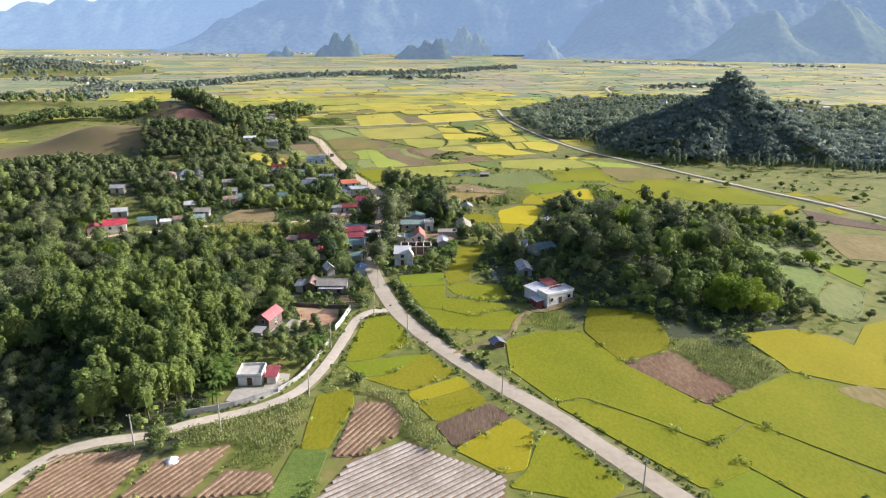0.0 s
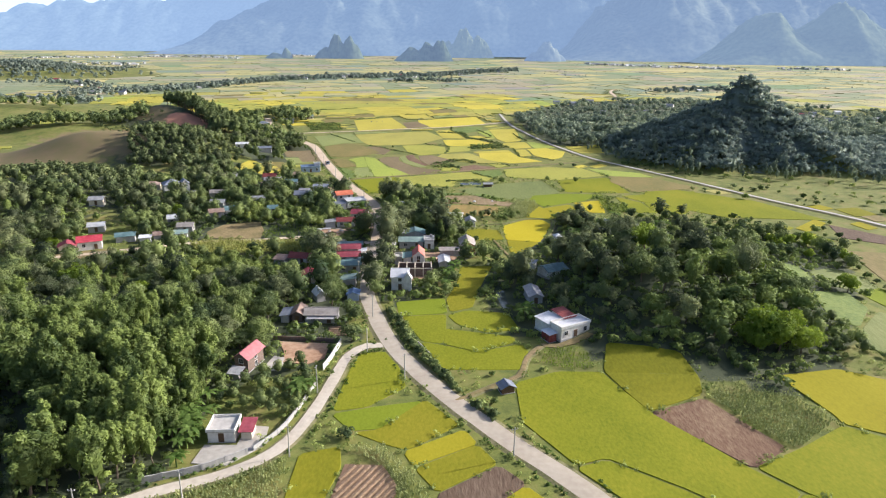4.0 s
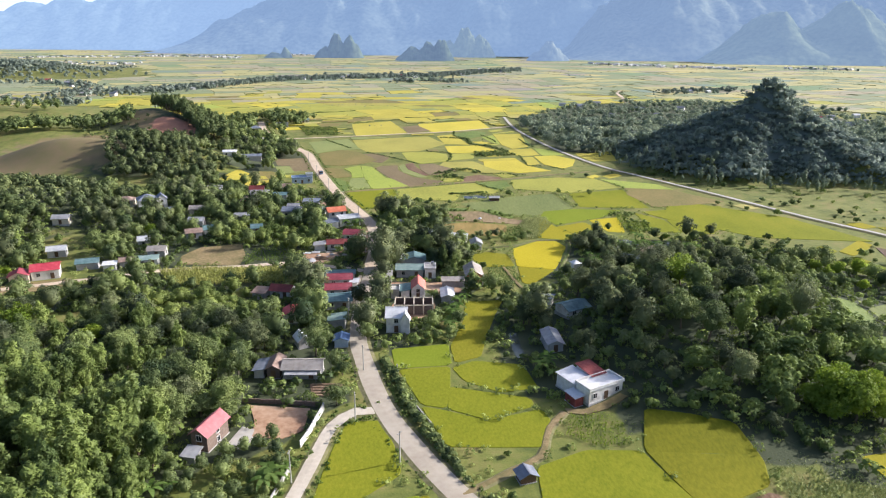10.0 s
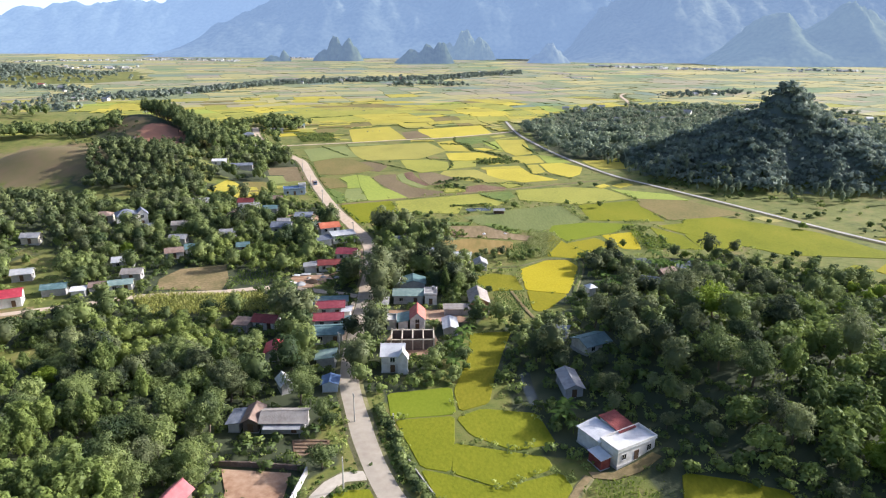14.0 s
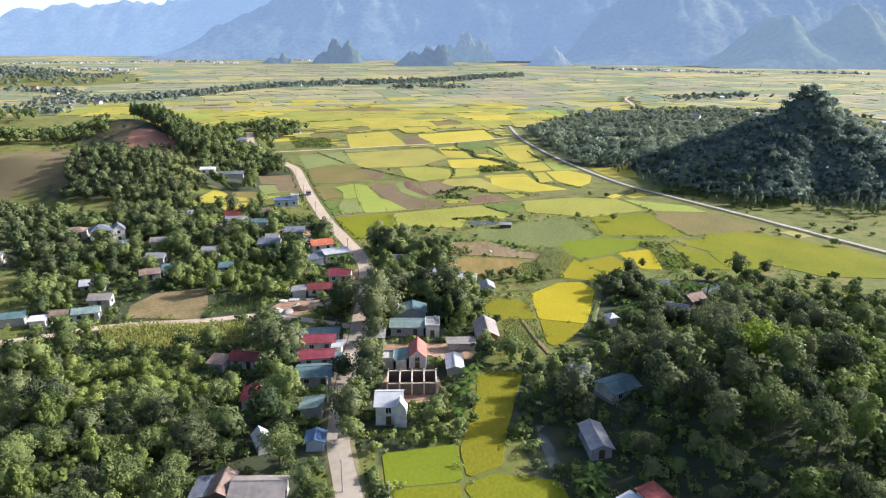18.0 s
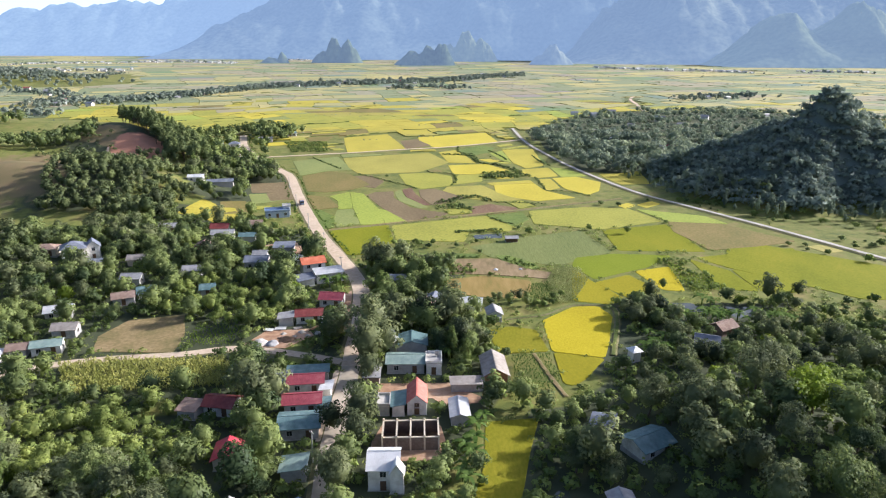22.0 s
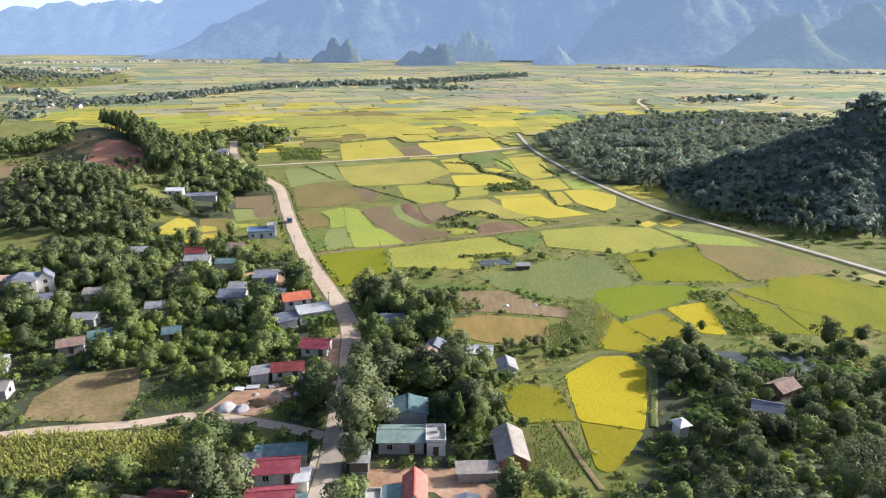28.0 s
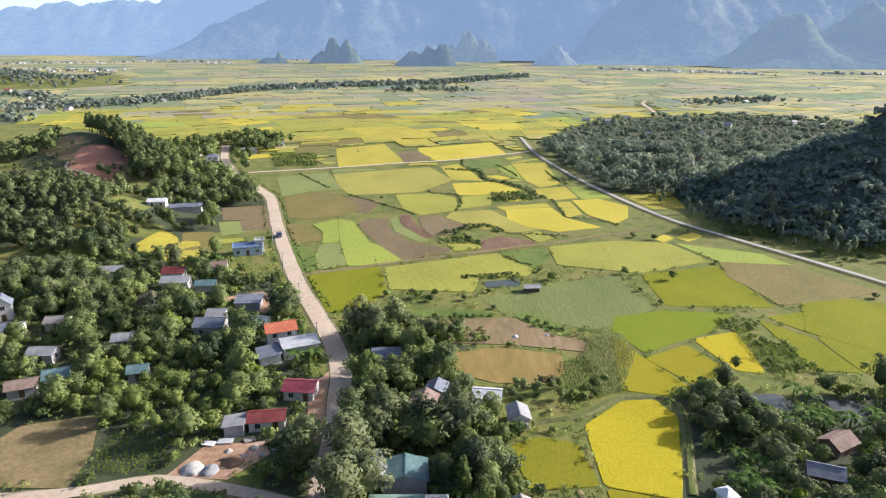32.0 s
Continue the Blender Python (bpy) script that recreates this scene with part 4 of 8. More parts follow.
crop("bananas", [(46.5, 281), (53, 281), (53, 297), (47, 297)])
crop("weeds", [(78.2, 362.6), (88.7, 345.9), (89.1, 334.5), (78.7, 331.2), (76.1, 345.6)])
crop("corn", [(119.8, 197.6), (132.3, 211.0), (138.6, 204.3), (121.2, 179.4), (117.4, 182.7), (115.2, 188.0)])
crop("corn", [(128.3, 244.7), (140.6, 252.8), (147.0, 243.4), (146.3, 233.8), (135.4, 227.4), (126.4, 232.7)])
crop("weeds", [(64.8, 174.2), (72.4, 173.1), (63.7, 164.5), (61.6, 169.1)])
crop("bananas", [(1.4, 249.6), (4.7, 251.7), (0.6, 228.4), (-1.7, 228.4)])
crop("grass", [(-107.1, 278.1), (-82.8, 276.6), (-62.9, 278.7), (-58.6, 272.3), (-56.8, 265), (-75.2, 262.7), (-94.4, 260.2)])
hedge([(-16.6, 210.6), (-6.5, 182.7), (3.6, 163.2)])
hedge([(6.6, 157.5), (9.7, 154.3), (11.5, 151.3)])
wood("bamboo", [(-106.5, 136.1), (-109, 161.5), (-100.5, 187), (-73.3, 197.9), (-53.4, 163.3), (-54.1, 143.4), (-52.4, 125.1), (-50.5, 114.3), (-61.5, 109.2), (-71.6, 109.9), (-81.8, 117.6), (-90.3, 113.2)])
crop("weeds", [(27.3, 185.4), (34.5, 188.9), (42, 187.2), (40.9, 180), (36.4, 174.4), (30.3, 174.2), (24.9, 178.4)])
wood("broad", [(-239.2, 327), (-172.5, 323.8), (-146.5, 272.3), (-141.3, 244.5), (-173.7, 236.3)])
wood("broad", [(-178.3, 238.1), (-128.3, 225.8), (-95.2, 230.5), (-69.2, 250.2), (-52.2, 255), (-29.6, 222.9), (-23.3, 189.6), (-35.7, 173.6), (-47.4, 163.4), (-57.9, 163.1), (-73.3, 197.9), (-100.5, 187), (-109, 161.5), (-106.5, 136.1)])
wood("village", [(-54.2, 199.8), (-47.6, 200.1), (-45.1, 192.1), (-32.7, 187.6), (-34.3, 200.5), (-27.8, 209.6), (-24.7, 195.3), (-27.6, 180.9), (-39.1, 172.4), (-45.7, 172.2)])
wood("village", [(-58.9, 336.9), (-34.2, 324.9), (-27, 298.2), (1.4, 314.5), (6.2, 290.1), (3.7, 260), (-5, 263), (-17.1, 266), (-24.3, 253), (-35.4, 252.7), (-41, 280.2)])
wood("broad", [(-34.8, 358.9), (-11.6, 340.4), (0.1, 320.8), (5.4, 304.5), (4.1, 278.9), (-2, 266.7), (-9.1, 278.5), (-24.1, 282.5), (-32.1, 273.6), (-40, 286.8), (-32.6, 303.3)])
wood("broad", [(12, 224.6), (25.3, 243.2), (41.5, 278.3), (48.6, 308.4), (65.6, 293.5), (104.5, 311.1), (135.7, 304.4), (158.5, 270.7), (122.7, 206.6), (100.3, 173.6), (84.4, 163), (70.9, 166.4), (59, 170.1), (40.3, 178.5), (39, 188.7), (27.6, 191.1), (14.7, 196.5)])
wood("broad", [(51.9, 332.8), (63.5, 324.1), (89.6, 322), (112.7, 328.5), (75.8, 274.1), (31.5, 272.9), (34.2, 287.1), (42.2, 296.8), (49.2, 310.4)])
wood("broad", [(13.5, 260.9), (21.6, 256.3), (35.7, 269.3), (35.8, 259), (30.6, 238.1), (26, 223.6), (6.8, 223.1), (8.2, 241.2)])
wood("village", [(-136.1, 350.7), (-138.5, 389.3), (-113.4, 390.2), (-89.5, 369.9), (-86.2, 397.1), (-66.2, 397.8), (-48.2, 353.5), (-50.5, 325.5), (-47.2, 304.5), (-54, 295.6), (-62.2, 287.7), (-81.7, 303.5), (-91.5, 303.2), (-97.9, 294.4)])
wood("village", [(-173.4, 347), (-181.2, 390), (-135, 402.2), (-105.3, 392.9), (-84.9, 393.7), (-61.7, 358.7), (-58, 324.1), (-66.2, 287.8), (-79.7, 287.4), (-85.5, 264), (-106.9, 278.2), (-127.6, 277.5)])
wood("light", [(-96, 327), (-85, 335), (-62, 327), (-55, 312), (-53.3, 301.5), (-62, 300), (-76, 303), (-92, 308)])
wood("village", [(-163.8, 380.1), (-159.7, 397.4), (-141.7, 398), (-114.8, 393), (-94.6, 382.4), (-87.3, 399.9), (-66.4, 383.4), (-47.9, 351.8), (-39.7, 327.7), (-46.6, 311), (-44.1, 297.4), (-54.7, 297.1), (-60.8, 289.1), (-80.2, 305.2), (-100.5, 309.4), (-110, 304.4)])
wood("village", [(-130.9, 279.7), (-112.9, 288.7), (-91.3, 298.7), (-56.9, 290.5), (-38.5, 267.5), (-34.6, 248.8), (-52.6, 254.1), (-70.5, 259.8), (-86.2, 253.1), (-111.3, 252.4)])
wood("village", [(-34.1, 311.5), (-24.6, 333.8), (-8, 334.3), (4.4, 312.7), (6, 289.9), (2.8, 276.1), (-8.9, 273.8), (-23.1, 275.4), (-31.4, 288.8)])
wood("village", [(-32.2, 356.3), (-23, 365.2), (-8.6, 341.8), (-1.1, 328.9), (-1.4, 312.3), (-10.4, 312), (-22.5, 328.2)])
wood("village", [(-165, 236), (-112, 236), (-104, 256), (-122, 262), (-150, 246)])
wood("village", [(-39.7, 247.3), (-31.9, 260.5), (-26.6, 247.8), (-16.4, 244.2), (-8.5, 217.6), (-15.1, 214.5), (-21.3, 220.1), (-26.5, 208.8), (-34, 219.7)])
wood("village", [(-7.6, 284), (6.6, 306.3), (8.2, 278.1), (4.7, 261.6), (-5.6, 263.9)])
wood("broad", [(-171.3, 536.7), (-118.6, 549.7), (-101.3, 509.4), (-104.9, 459.9), (-119.4, 438.9), (-144.6, 458.5)])
wood("village", [(-147.5, 435.8), (-121, 443.2), (-92.1, 414.1), (-74.1, 384.7), (-74.6, 359.7), (-114.7, 358.5), (-140.9, 365.5)])
field("rice_yellow", [(-135.1, 424), (-131.3, 448.4), (-122.7, 442), (-112.6, 419.9)])
field("stubble", [(-122.9, 448.7), (-111.7, 453.7), (-103.4, 430.1), (-112.3, 421.9)])
field("plowed", [(-122.2, 496.7), (-103.3, 504.9), (-95.2, 479.3), (-114, 473.4)])
field("veg_pale", [(-114.6, 469.5), (-94.6, 476.7), (-89.9, 461.6), (-106.1, 449.3)])
wood("broad", [(-107, 249.7), (-91.8, 253.7), (-65.9, 253.1), (-53.8, 262.6), (-43.8, 251.3), (-33.5, 218), (-81.6, 214)])
wood("village", [(-19.1, 273.6), (-9.1, 289), (7.3, 289.5), (8.9, 261.4), (0.2, 235.5), (-6.5, 223.3), (-15.4, 235.1), (-21.4, 244.2)])
wood("village", [(-5.9, 269.5), (7.9, 283.8), (13.4, 267.5), (3.8, 253.7), (-5.1, 232.4), (-7.6, 245.6)])
wood("broad", [(-35, 354.6), (-19, 355.1), (5.3, 346.4), (1.9, 341), (-11.3, 341.6), (-12.4, 332.4), (-17.3, 332.2), (-32, 340)])
wood("light", [(-98.6, 247.6), (-82.2, 257.5), (-58.7, 253.7), (-52.8, 243.1), (-56.4, 228.4), (-83.5, 226.4)])


# ---------- houses ----------
def gable_roof(bm, w, d, eave, rise, over=0.5, thick=0.1, along="y"):
    """One bent slab of two slopes; the ridge runs along x or y."""
    span, run = (w, d) if along == "y" else (d, w)
    half, length = span / 2 + over, run / 2 + over
    drop = rise * over / (span / 2)
    rows = []
    for b in (-length, length):
        prof = [(-half, eave - drop), (0, eave + rise), (half, eave - drop), (half, eave - drop + thick), (0, eave + rise + thick), (-half, eave - drop + thick)]
        rows.append([bm.verts.new((a, b, z) if along == "y" else (b, a, z)) for a, z in prof])
    p, q = rows
    for i in range(6):
        bm.faces.new((p[i], p[(i + 1) % 6], q[(i + 1) % 6], q[i]))
    for e in (p, q):
        bm.faces.new((e[0], e[1], e[4], e[5])), bm.faces.new((e[1], e[2], e[3], e[4]))
    bmesh.ops.recalc_face_normals(bm, faces=bm.faces)


def walls(bm, w, d, h, rise=0.0, along="y"):
    """The closed body of the walls with its gables."""
    prof = [(-w / 2, 0), (w / 2, 0), (w / 2, h), (0, h + rise), (-w / 2, h)] if along == "y" else [(-d / 2, 0), (d / 2, 0), (d / 2, h), (0, h + rise), (-d / 2, h)]
    o = d / 2 if along == "y" else w / 2
    p, q = [[bm.verts.new((a, b, z) if along == "y" else (b, a, z)) for a, z in prof] for b in (-o, o)]
    bm.faces.new(p), bm.faces.new(q[::-1])
    for i in range(5):
        bm.faces.new((p[i], p[(i + 1) % 5], q[(i + 1) % 5], q[i]))
    bmesh.ops.recalc_face_normals(bm, faces=bm.faces)


def ring(bm, w, d, t, z0, z1):
    """A rectangular ring lying flat: outer size w by d, t thick."""
    v = [[bm.verts.new((sx * (w / 2 - i), sy * (d / 2 - i), z)) for sx, sy in ((-1, -1), (1, -1), (1, 1), (-1, 1))] for i, z in ((0, z0), (0, z1), (t, z1), (t, z0))]
    for a in range(4):
        for k in range(4):
            bm.faces.new((v[a][k], v[a][(k + 1) % 4], v[(a + 1) % 4][(k + 1) % 4], v[(a + 1) % 4][k]))
    bmesh.ops.recalc_face_normals(bm, faces=bm.faces)


def opening(parent, x, y, z, w, h, face, kind="window"):
    """A window or door in its frame, set in the wall that looks along face ('f', 'b', 'l', 'r')."""
    out = {"f": (0, -1), "b": (0, 1), "l": (-1, 0), "r": (1, 0)}[face]
    rz = 0 if out[0] == 0 else 90
    bm = bmesh.new()
    ring(bm, w + 0.16, h + 0.16, 0.08, -0.05, 0.05)
    bmesh.ops.transform(bm, matrix=pose(0, 0, 0, 0, 0, rz) @ pose(0, 0, 0, 90), verts=bm.verts)
    ob = part(kind, bm, M["white"] if kind == "window" else M["timber"], parent)
    ob.location = (x + out[0] * 0.05, y + out[1] * 0.05, z)
    bm = bmesh.new()
    box(bm, 0, 0, 0, w if rz == 0 else 0.04, 0.04 if rz == 0 else w, h)
    part("pane" if kind == "window" else "leaf", bm, M["glass"] if kind == "window" else M["timber"], ob)
    if kind == "window":
        bm = bmesh.new()
        box(bm, 0, 0, 0, 0.05 if rz == 0 else 0.08, 0.08 if rz == 0 else 0.05, h)
        part("mullion", bm, M["white"], ob)
        bm = bmesh.new()
        box(bm, out[0] * 0.06, out[1] * 0.06, -h / 2 - 0.07, w + 0.25 if rz == 0 else 0.2, 0.2 if rz == 0 else w + 0.25, 0.07)
        part("sill", bm, M["grey_wall"], ob)


def house(x, y, turn, w, d, eave, roof="gable", rise=1.5, roof_mat="grey_roof", wall_mat="white", label="house", along="y", openings=True, over=0.5, porch=None, storeys=1, name="house", group="village houses", base=None, clear=7.0):
    w, d, eave, rise = 0.88 * w, 0.9 * d, 0.82 * eave, 0.85 * rise
    if porch:
        porch = (0.88 * porch[0], porch[1], 0.85 * porch[2], porch[3])
    z = float(land(x, y)) if base is None else base
    ob = new(name)
    ob.matrix_world = pose(x, y, z, 0, 0, turn)
    ob.empty_display_size = 0.5
    tagged(ob, label, "house" if name == "house" else name.replace("_", " "), group)
    c, s = math.cos(radians(turn)), math.sin(radians(turn))
    e = 1.2
    claim([(x + c * a - s * b, y + s * a + c * b) for a, b in ((-w / 2 - e, -d / 2 - e), (w / 2 + e, -d / 2 - e), (w / 2 + e, d / 2 + e), (-w / 2 - e, d / 2 + e))], 4)
    m = 1.2 if clear < 12 else 3.2
    claim([(x - w / 2 - m, y - d / 2 - clear), (x + w / 2 + m, y - d / 2 - clear), (x + w / 2 + m, y), (x - w / 2 - m, y)], 16)
    bm = bmesh.new()
    walls(bm, w, d, eave, rise if roof == "gable" else 0, along)
    part("wall", bm, M[wall_mat], ob)
    bm = bmesh.new()
    box(bm, 0, 0, -0.4, w + 0.3, d + 0.3, 1.0)
    part("plinth", bm, M["grey_wall"], ob)
    if roof == "gable":
        bm = bmesh.new()
        gable_roof(bm, w, d, eave, rise, over, 0.1, along)
        r = part("roof", bm, M[roof_mat], ob)
        bm = bmesh.new()
        run = (d if along == "y" else w) + 2 * over
        box(bm, 0, 0, eave + rise + 0.1, 0.3 if along == "y" else run, run if along == "y" else 0.3, 0.1)
        part("ridge_cap", bm, M[roof_mat], r)
    elif roof == "flat":
        bm = bmesh.new()
        box(bm, 0, 0, eave + 0.1, w + 0.5, d + 0.5, 0.2)
        r = part("roof", bm, M[roof_mat], ob)
        bm = bmesh.new()
        ring(bm, w + 0.46, d + 0.46, 0.18, eave + 0.2, eave + 0.75)
        part("parapet", bm, M[wall_mat], r)
    elif roof == "shed":
        bm = bmesh.new()
        vs = box(bm, 0, 0, eave + 0.05 + rise / 2, w + 2 * over, d + 2 * over, 0.1)
        for v in vs:
            v.co.z += rise * (v.co.y / (d + 2 * over) if along == "x" else v.co.x / (w + 2 * over))
        part("roof", bm, M[roof_mat], ob)
        bm = bmesh.new()
        vs = box(bm, 0, 0, eave + 0.02, w - 0.1, d - 0.1, 0.04)
        for v in vs:
            if v.co.z > eave + 0.02:
                v.co.z = eave + 0.02 + rise * (0.5 + (v.co.y / (d + 2 * over) if along == "x" else v.co.x / (w + 2 * over)))
        part("upper_wall", bm, M[wall_mat], ob)
    elif roof == "hip":
        bm = bmesh.new()
        k = min(w, d) / 2 * 0.95
        lo = [bm.verts.new((q * (w / 2 + over), p_ * (d / 2 + over), eave)) for q, p_ in ((-1, -1), (1, -1), (1, 1), (-1, 1))]
        if w >= d:
            a, b = bm.verts.new((-w / 2 + k, 0, eave + rise)), bm.verts.new((w / 2 - k, 0, eave + rise))
            fs = ((lo[0], lo[1], b, a), (lo[1], lo[2], b), (lo[2], lo[3], a, b), (lo[3], lo[0], a))
        else:
            a, b = bm.verts.new((0, -d / 2 + k, eave + rise)), bm.verts.new((0, d / 2 - k, eave + rise))
            fs = ((lo[0], lo[1], a), (lo[1], lo[2], b, a), (lo[2], lo[3], b), (lo[3], lo[0], a, b))
        for f in fs:
            bm.faces.new(f)
        bm.faces.new(lo[::-1])
        part("roof", bm, M[roof_mat], ob)
    if openings:
        n = max(1, int(w / 3.2))
        per = eave / storeys
        for st in range(storeys):
            for i in range(n):
                xx = -w / 2 + w * (i + 0.5) / n
                if st == 0 and i == n // 2:
                    opening(ob, xx, -d / 2, 1.05, 1.0, 2.1, "f", "door")
                else:
                    opening(ob, xx, -d / 2, st * per + per * 0.55, 1.1, 1.2, "f")
            for i in range(max(1, int(d / 4))):
                yy = -d / 2 + d * (i + 0.5) / max(1, int(d / 4))
                opening(ob, w / 2, yy, st * per + per * 0.55, 1.0, 1.1, "r")
    if porch:
        pw, pd, ph, pm = porch
        bm = bmesh.new()
        vs = box(bm, 0, -d / 2 - pd / 2, ph, pw, pd, 0.08)
        for v in vs:
            v.co.z += 0.12 * (v.co.y + d / 2)
        r = part("porch_roof", bm, M[pm], ob)
        for q in (-1, 1):
            bm = bmesh.new()
            box(bm, q * (pw / 2 - 0.2), -d / 2 - pd + 0.2, ph / 2 - 0.15, 0.14, 0.14, ph - 0.2)
            part("post", bm, M["metal"], r)
    return ob


# by the lane: flat-roofed house with a forecourt, red-roofed house with a bare yard
house(-45.6, 143.4, 4, 6.2, 6.0, 3.0, "flat", 0, "concrete_roof", "white", "small white flat-roofed house on a grey forecourt")
house(-40.6, 143.6, 4, 2.4, 4.4, 2.7, "shed", 0.5, "red_roof", "cream", "low annex with a red tiled roof beside the flat-roofed house", "x", False, name="annex")
yard([(-49, 133.5), (-42, 133), (-36.5, 139.5), (-37.2, 146.5), (-41.8, 147), (-42, 139.8), (-48.6, 139.6)], M["yard_concrete"], "pale concrete forecourt of a house")
house(-49.4, 173.5, -14, 4.2, 8.2, 4.8, "gable", 1.6, "faded_red_roof", "brick", "narrow two-storey house with a faded red roof", storeys=2)
house(-50.6, 166.6, -10, 2.8, 2.6, 2.4, "shed", 0.6, "grey_roof", "grey_wall", "grey lean-to below the red-roofed house", "x", name="shed", openings=False)
yard([(-46.0, 170.8), (-41.2, 171.2), (-41.2, 178), (-44.6, 179)], M["yard_concrete"], "concrete court beside a house")
yard([(-45.5, 187.5), (-31.5, 186.8), (-31.2, 178), (-35, 175), (-41.5, 175.5), (-42.5, 181)], M["yard_dirt"], "bare reddish earth yard", name="yard_bare")
# the long house at the fork
house(-36.6, 203.0, 2, 10.5, 6.0, 3.4, "gable", 1.3, "weathered_roof", "grey_wall", "long grey house with a weathered cement-sheet roof", "x", porch=(9, 1.8, 2.7, "grey_roof"))
house(-43.6, 203.5, 2, 3.6, 7.0, 3.4, "gable", 1.0, "brown_roof", "brick", "brown-roofed wing beside the long grey house")
house(-47.2, 203.0, 2, 2.6, 6.0, 2.6, "shed", 0.5, "slate_roof", "grey_wall", "narrow lean-to with a grey metal roof", name="shed", openings=False)
house(-40.6, 218.5, 30, 3.0, 4.5, 3.2, "gable", 1.4, "white_roof", "grey_wall", "small hut with a bright white metal roof", name="hut", openings=False, clear=13)
house(-29.8, 219.5, 5, 4.0, 4.0, 2.8, "gable", 0.8, "blue_roof", "blue_wall", "small blue-roofed kiosk beside the road", name="kiosk", openings=False)
house(-33.2, 232.0, 5, 5.2, 5.0, 3.0, "shed", 0.8, "green_roof", "grey_wall", "roadside shed with a green metal roof", name="shed", openings=False)
# three long roofs beside the road
house(-35.4, 246.5, 8, 9.0, 6.6, 3.8, "gable", 1.1, "teal_roof", "grey_wall", "long house under a teal metal roof", "x", over=0.7)
house(-36.8, 255.4, 8, 9.0, 5.0, 3.8, "gable", 1.2, "red_roof", "white", "long house under a red metal roof", "x", over=0.6)
house(-38.0, 264.5, 8, 9.0, 5.0, 3.8, "gable", 1.2, "red_roof", "white", "second long house under a red metal roof", "x", over=0.6)
house(-29.6 - 3.0, 262.0, 3, 2.6, 4.0, 3.0, "shed", 0.4, "white_roof", "white", "white shop front with a small roof", name="kiosk", openings=False)
house(-43.6, 264.6, 8, 4.0, 5.6, 3.6, "shed", 0.5, "slate_roof", "grey_wall", "slate-blue metal roof joined to the red one", "x", name="shed", openings=False)
house(-38.6, 269.4, 8, 11.0, 3.2, 3.2, "shed", 0.5, "teal_roof", "grey_wall", "long dull teal lean-to roof", "x", name="shed", openings=False)
house(-31.6, 254.0, 8, 2.6, 4.4, 3.2, "shed", 0.4, "teal_roof", "cream", "small teal roof over a cream shop wall", name="kiosk", openings=False)
# red and dark roofs in the wood
house(-47.4, 235.8, 8, 5.4, 6.4, 3.2, "gable", 1.3, "bright_red_roof", "cream", "small house with a bright red metal roof among trees", clear=15)
house(-55.0, 254.5, -8, 7.5, 5.5, 3.2, "gable", 1.3, "dark_red_roof", "white", "house with a dark red roof among trees", "x", clear=12)
house(-61.5, 252.5, -8, 4.5, 4.5, 2.8, "shed", 0.6, "brown_roof", "grey_wall", "brown-roofed shed among trees", "x", name="shed", openings=False)
# white gabled house, roofless building, narrow house with a red roof
house(-15.6, 231.0, 2, 6.4, 7.5, 5.8, "gable", 2.0, "white_roof", "white", "two-storey white house with a steep pale roof", "x", storeys=2, over=0.4)
house(-12.9, 227.9, 2, 2.8, 2.4, 5.6, "gable", 2.2, "white_roof", "white", "gabled front bay of the white house", storeys=2, openings=False, name="bay", over=0.3)
house(-10.9, 257.6, 3, 4.8, 8.5, 4.0, "gable", 2.2, "pink_roof", "white", "narrow house with a steep coral red roof", storeys=2, over=0.3)
house(-15.0, 256.0, 3, 3.0, 6.5, 3.2, "shed", 0.7, "teal_roof", "white", "lean-to with a green metal roof", name="shed", openings=False)
house(-18.3, 255.5, 3, 2.8, 5.0, 3.0, "flat", 0, "concrete_roof", "grey_wall", "small grey flat-roofed outhouse", name="outhouse", openings=False)


def shell(x, y, turn, w, d, h, bays):
    """A building without its roof: brick walls, cross walls and pale posts."""
    ob = tagged(new("unfinished_building"), "unfinished roofless brick building with pale concrete posts", "building", "village houses")
    ob.matrix_world = pose(x, y, 0, 0, 0, turn)
    claim([(x - w / 2 - 1, y - d / 2 - 1), (x + w / 2 + 1, y - d / 2 - 1), (x + w / 2 + 1, y + d / 2 + 1), (x - w / 2 - 1, y + d / 2 + 1)], 4)
    for s in (-1, 1):
        bm = bmesh.new()
        box(bm, 0, s * d / 2, h / 2, w, 0.22, h)
        part("wall", bm, M["brick"], ob)
        bm = bmesh.new()
        box(bm, 0, s * d / 2, h + 0.1, w + 0.3, 0.35, 0.2)
        part("ring_beam", bm, M["cream"], ob)
    for i in range(bays + 1):
        bm = bmesh.new()
        box(bm, -w / 2 + w * i / bays, 0, h / 2, 0.22, d - 0.24, h)
        part("cross_wall", bm, M["brick"], ob)
        bm = bmesh.new()
        box(bm, -w / 2 + w * i / bays, 0, h + 0.11, 0.34, d - 0.4, 0.2)
        part("ring_beam", bm, M["cream"], ob)
        for s in (-1, 1):
            bm = bmesh.new()
            box(bm, -w / 2 + w * i / bays, s * (d / 2 + 0.02), h / 2 + 0.3, 0.36, 0.36, h + 0.6)
            part("post", bm, M["cream"], ob)
    bm = bmesh.new()
    box(bm, 0, 0, 0.05, w, d, 0.2)
    part("floor_slab", bm, M["soil"], ob)


shell(-11.4, 243.6, 3, 11.6, 6.2, 3.0, 4)
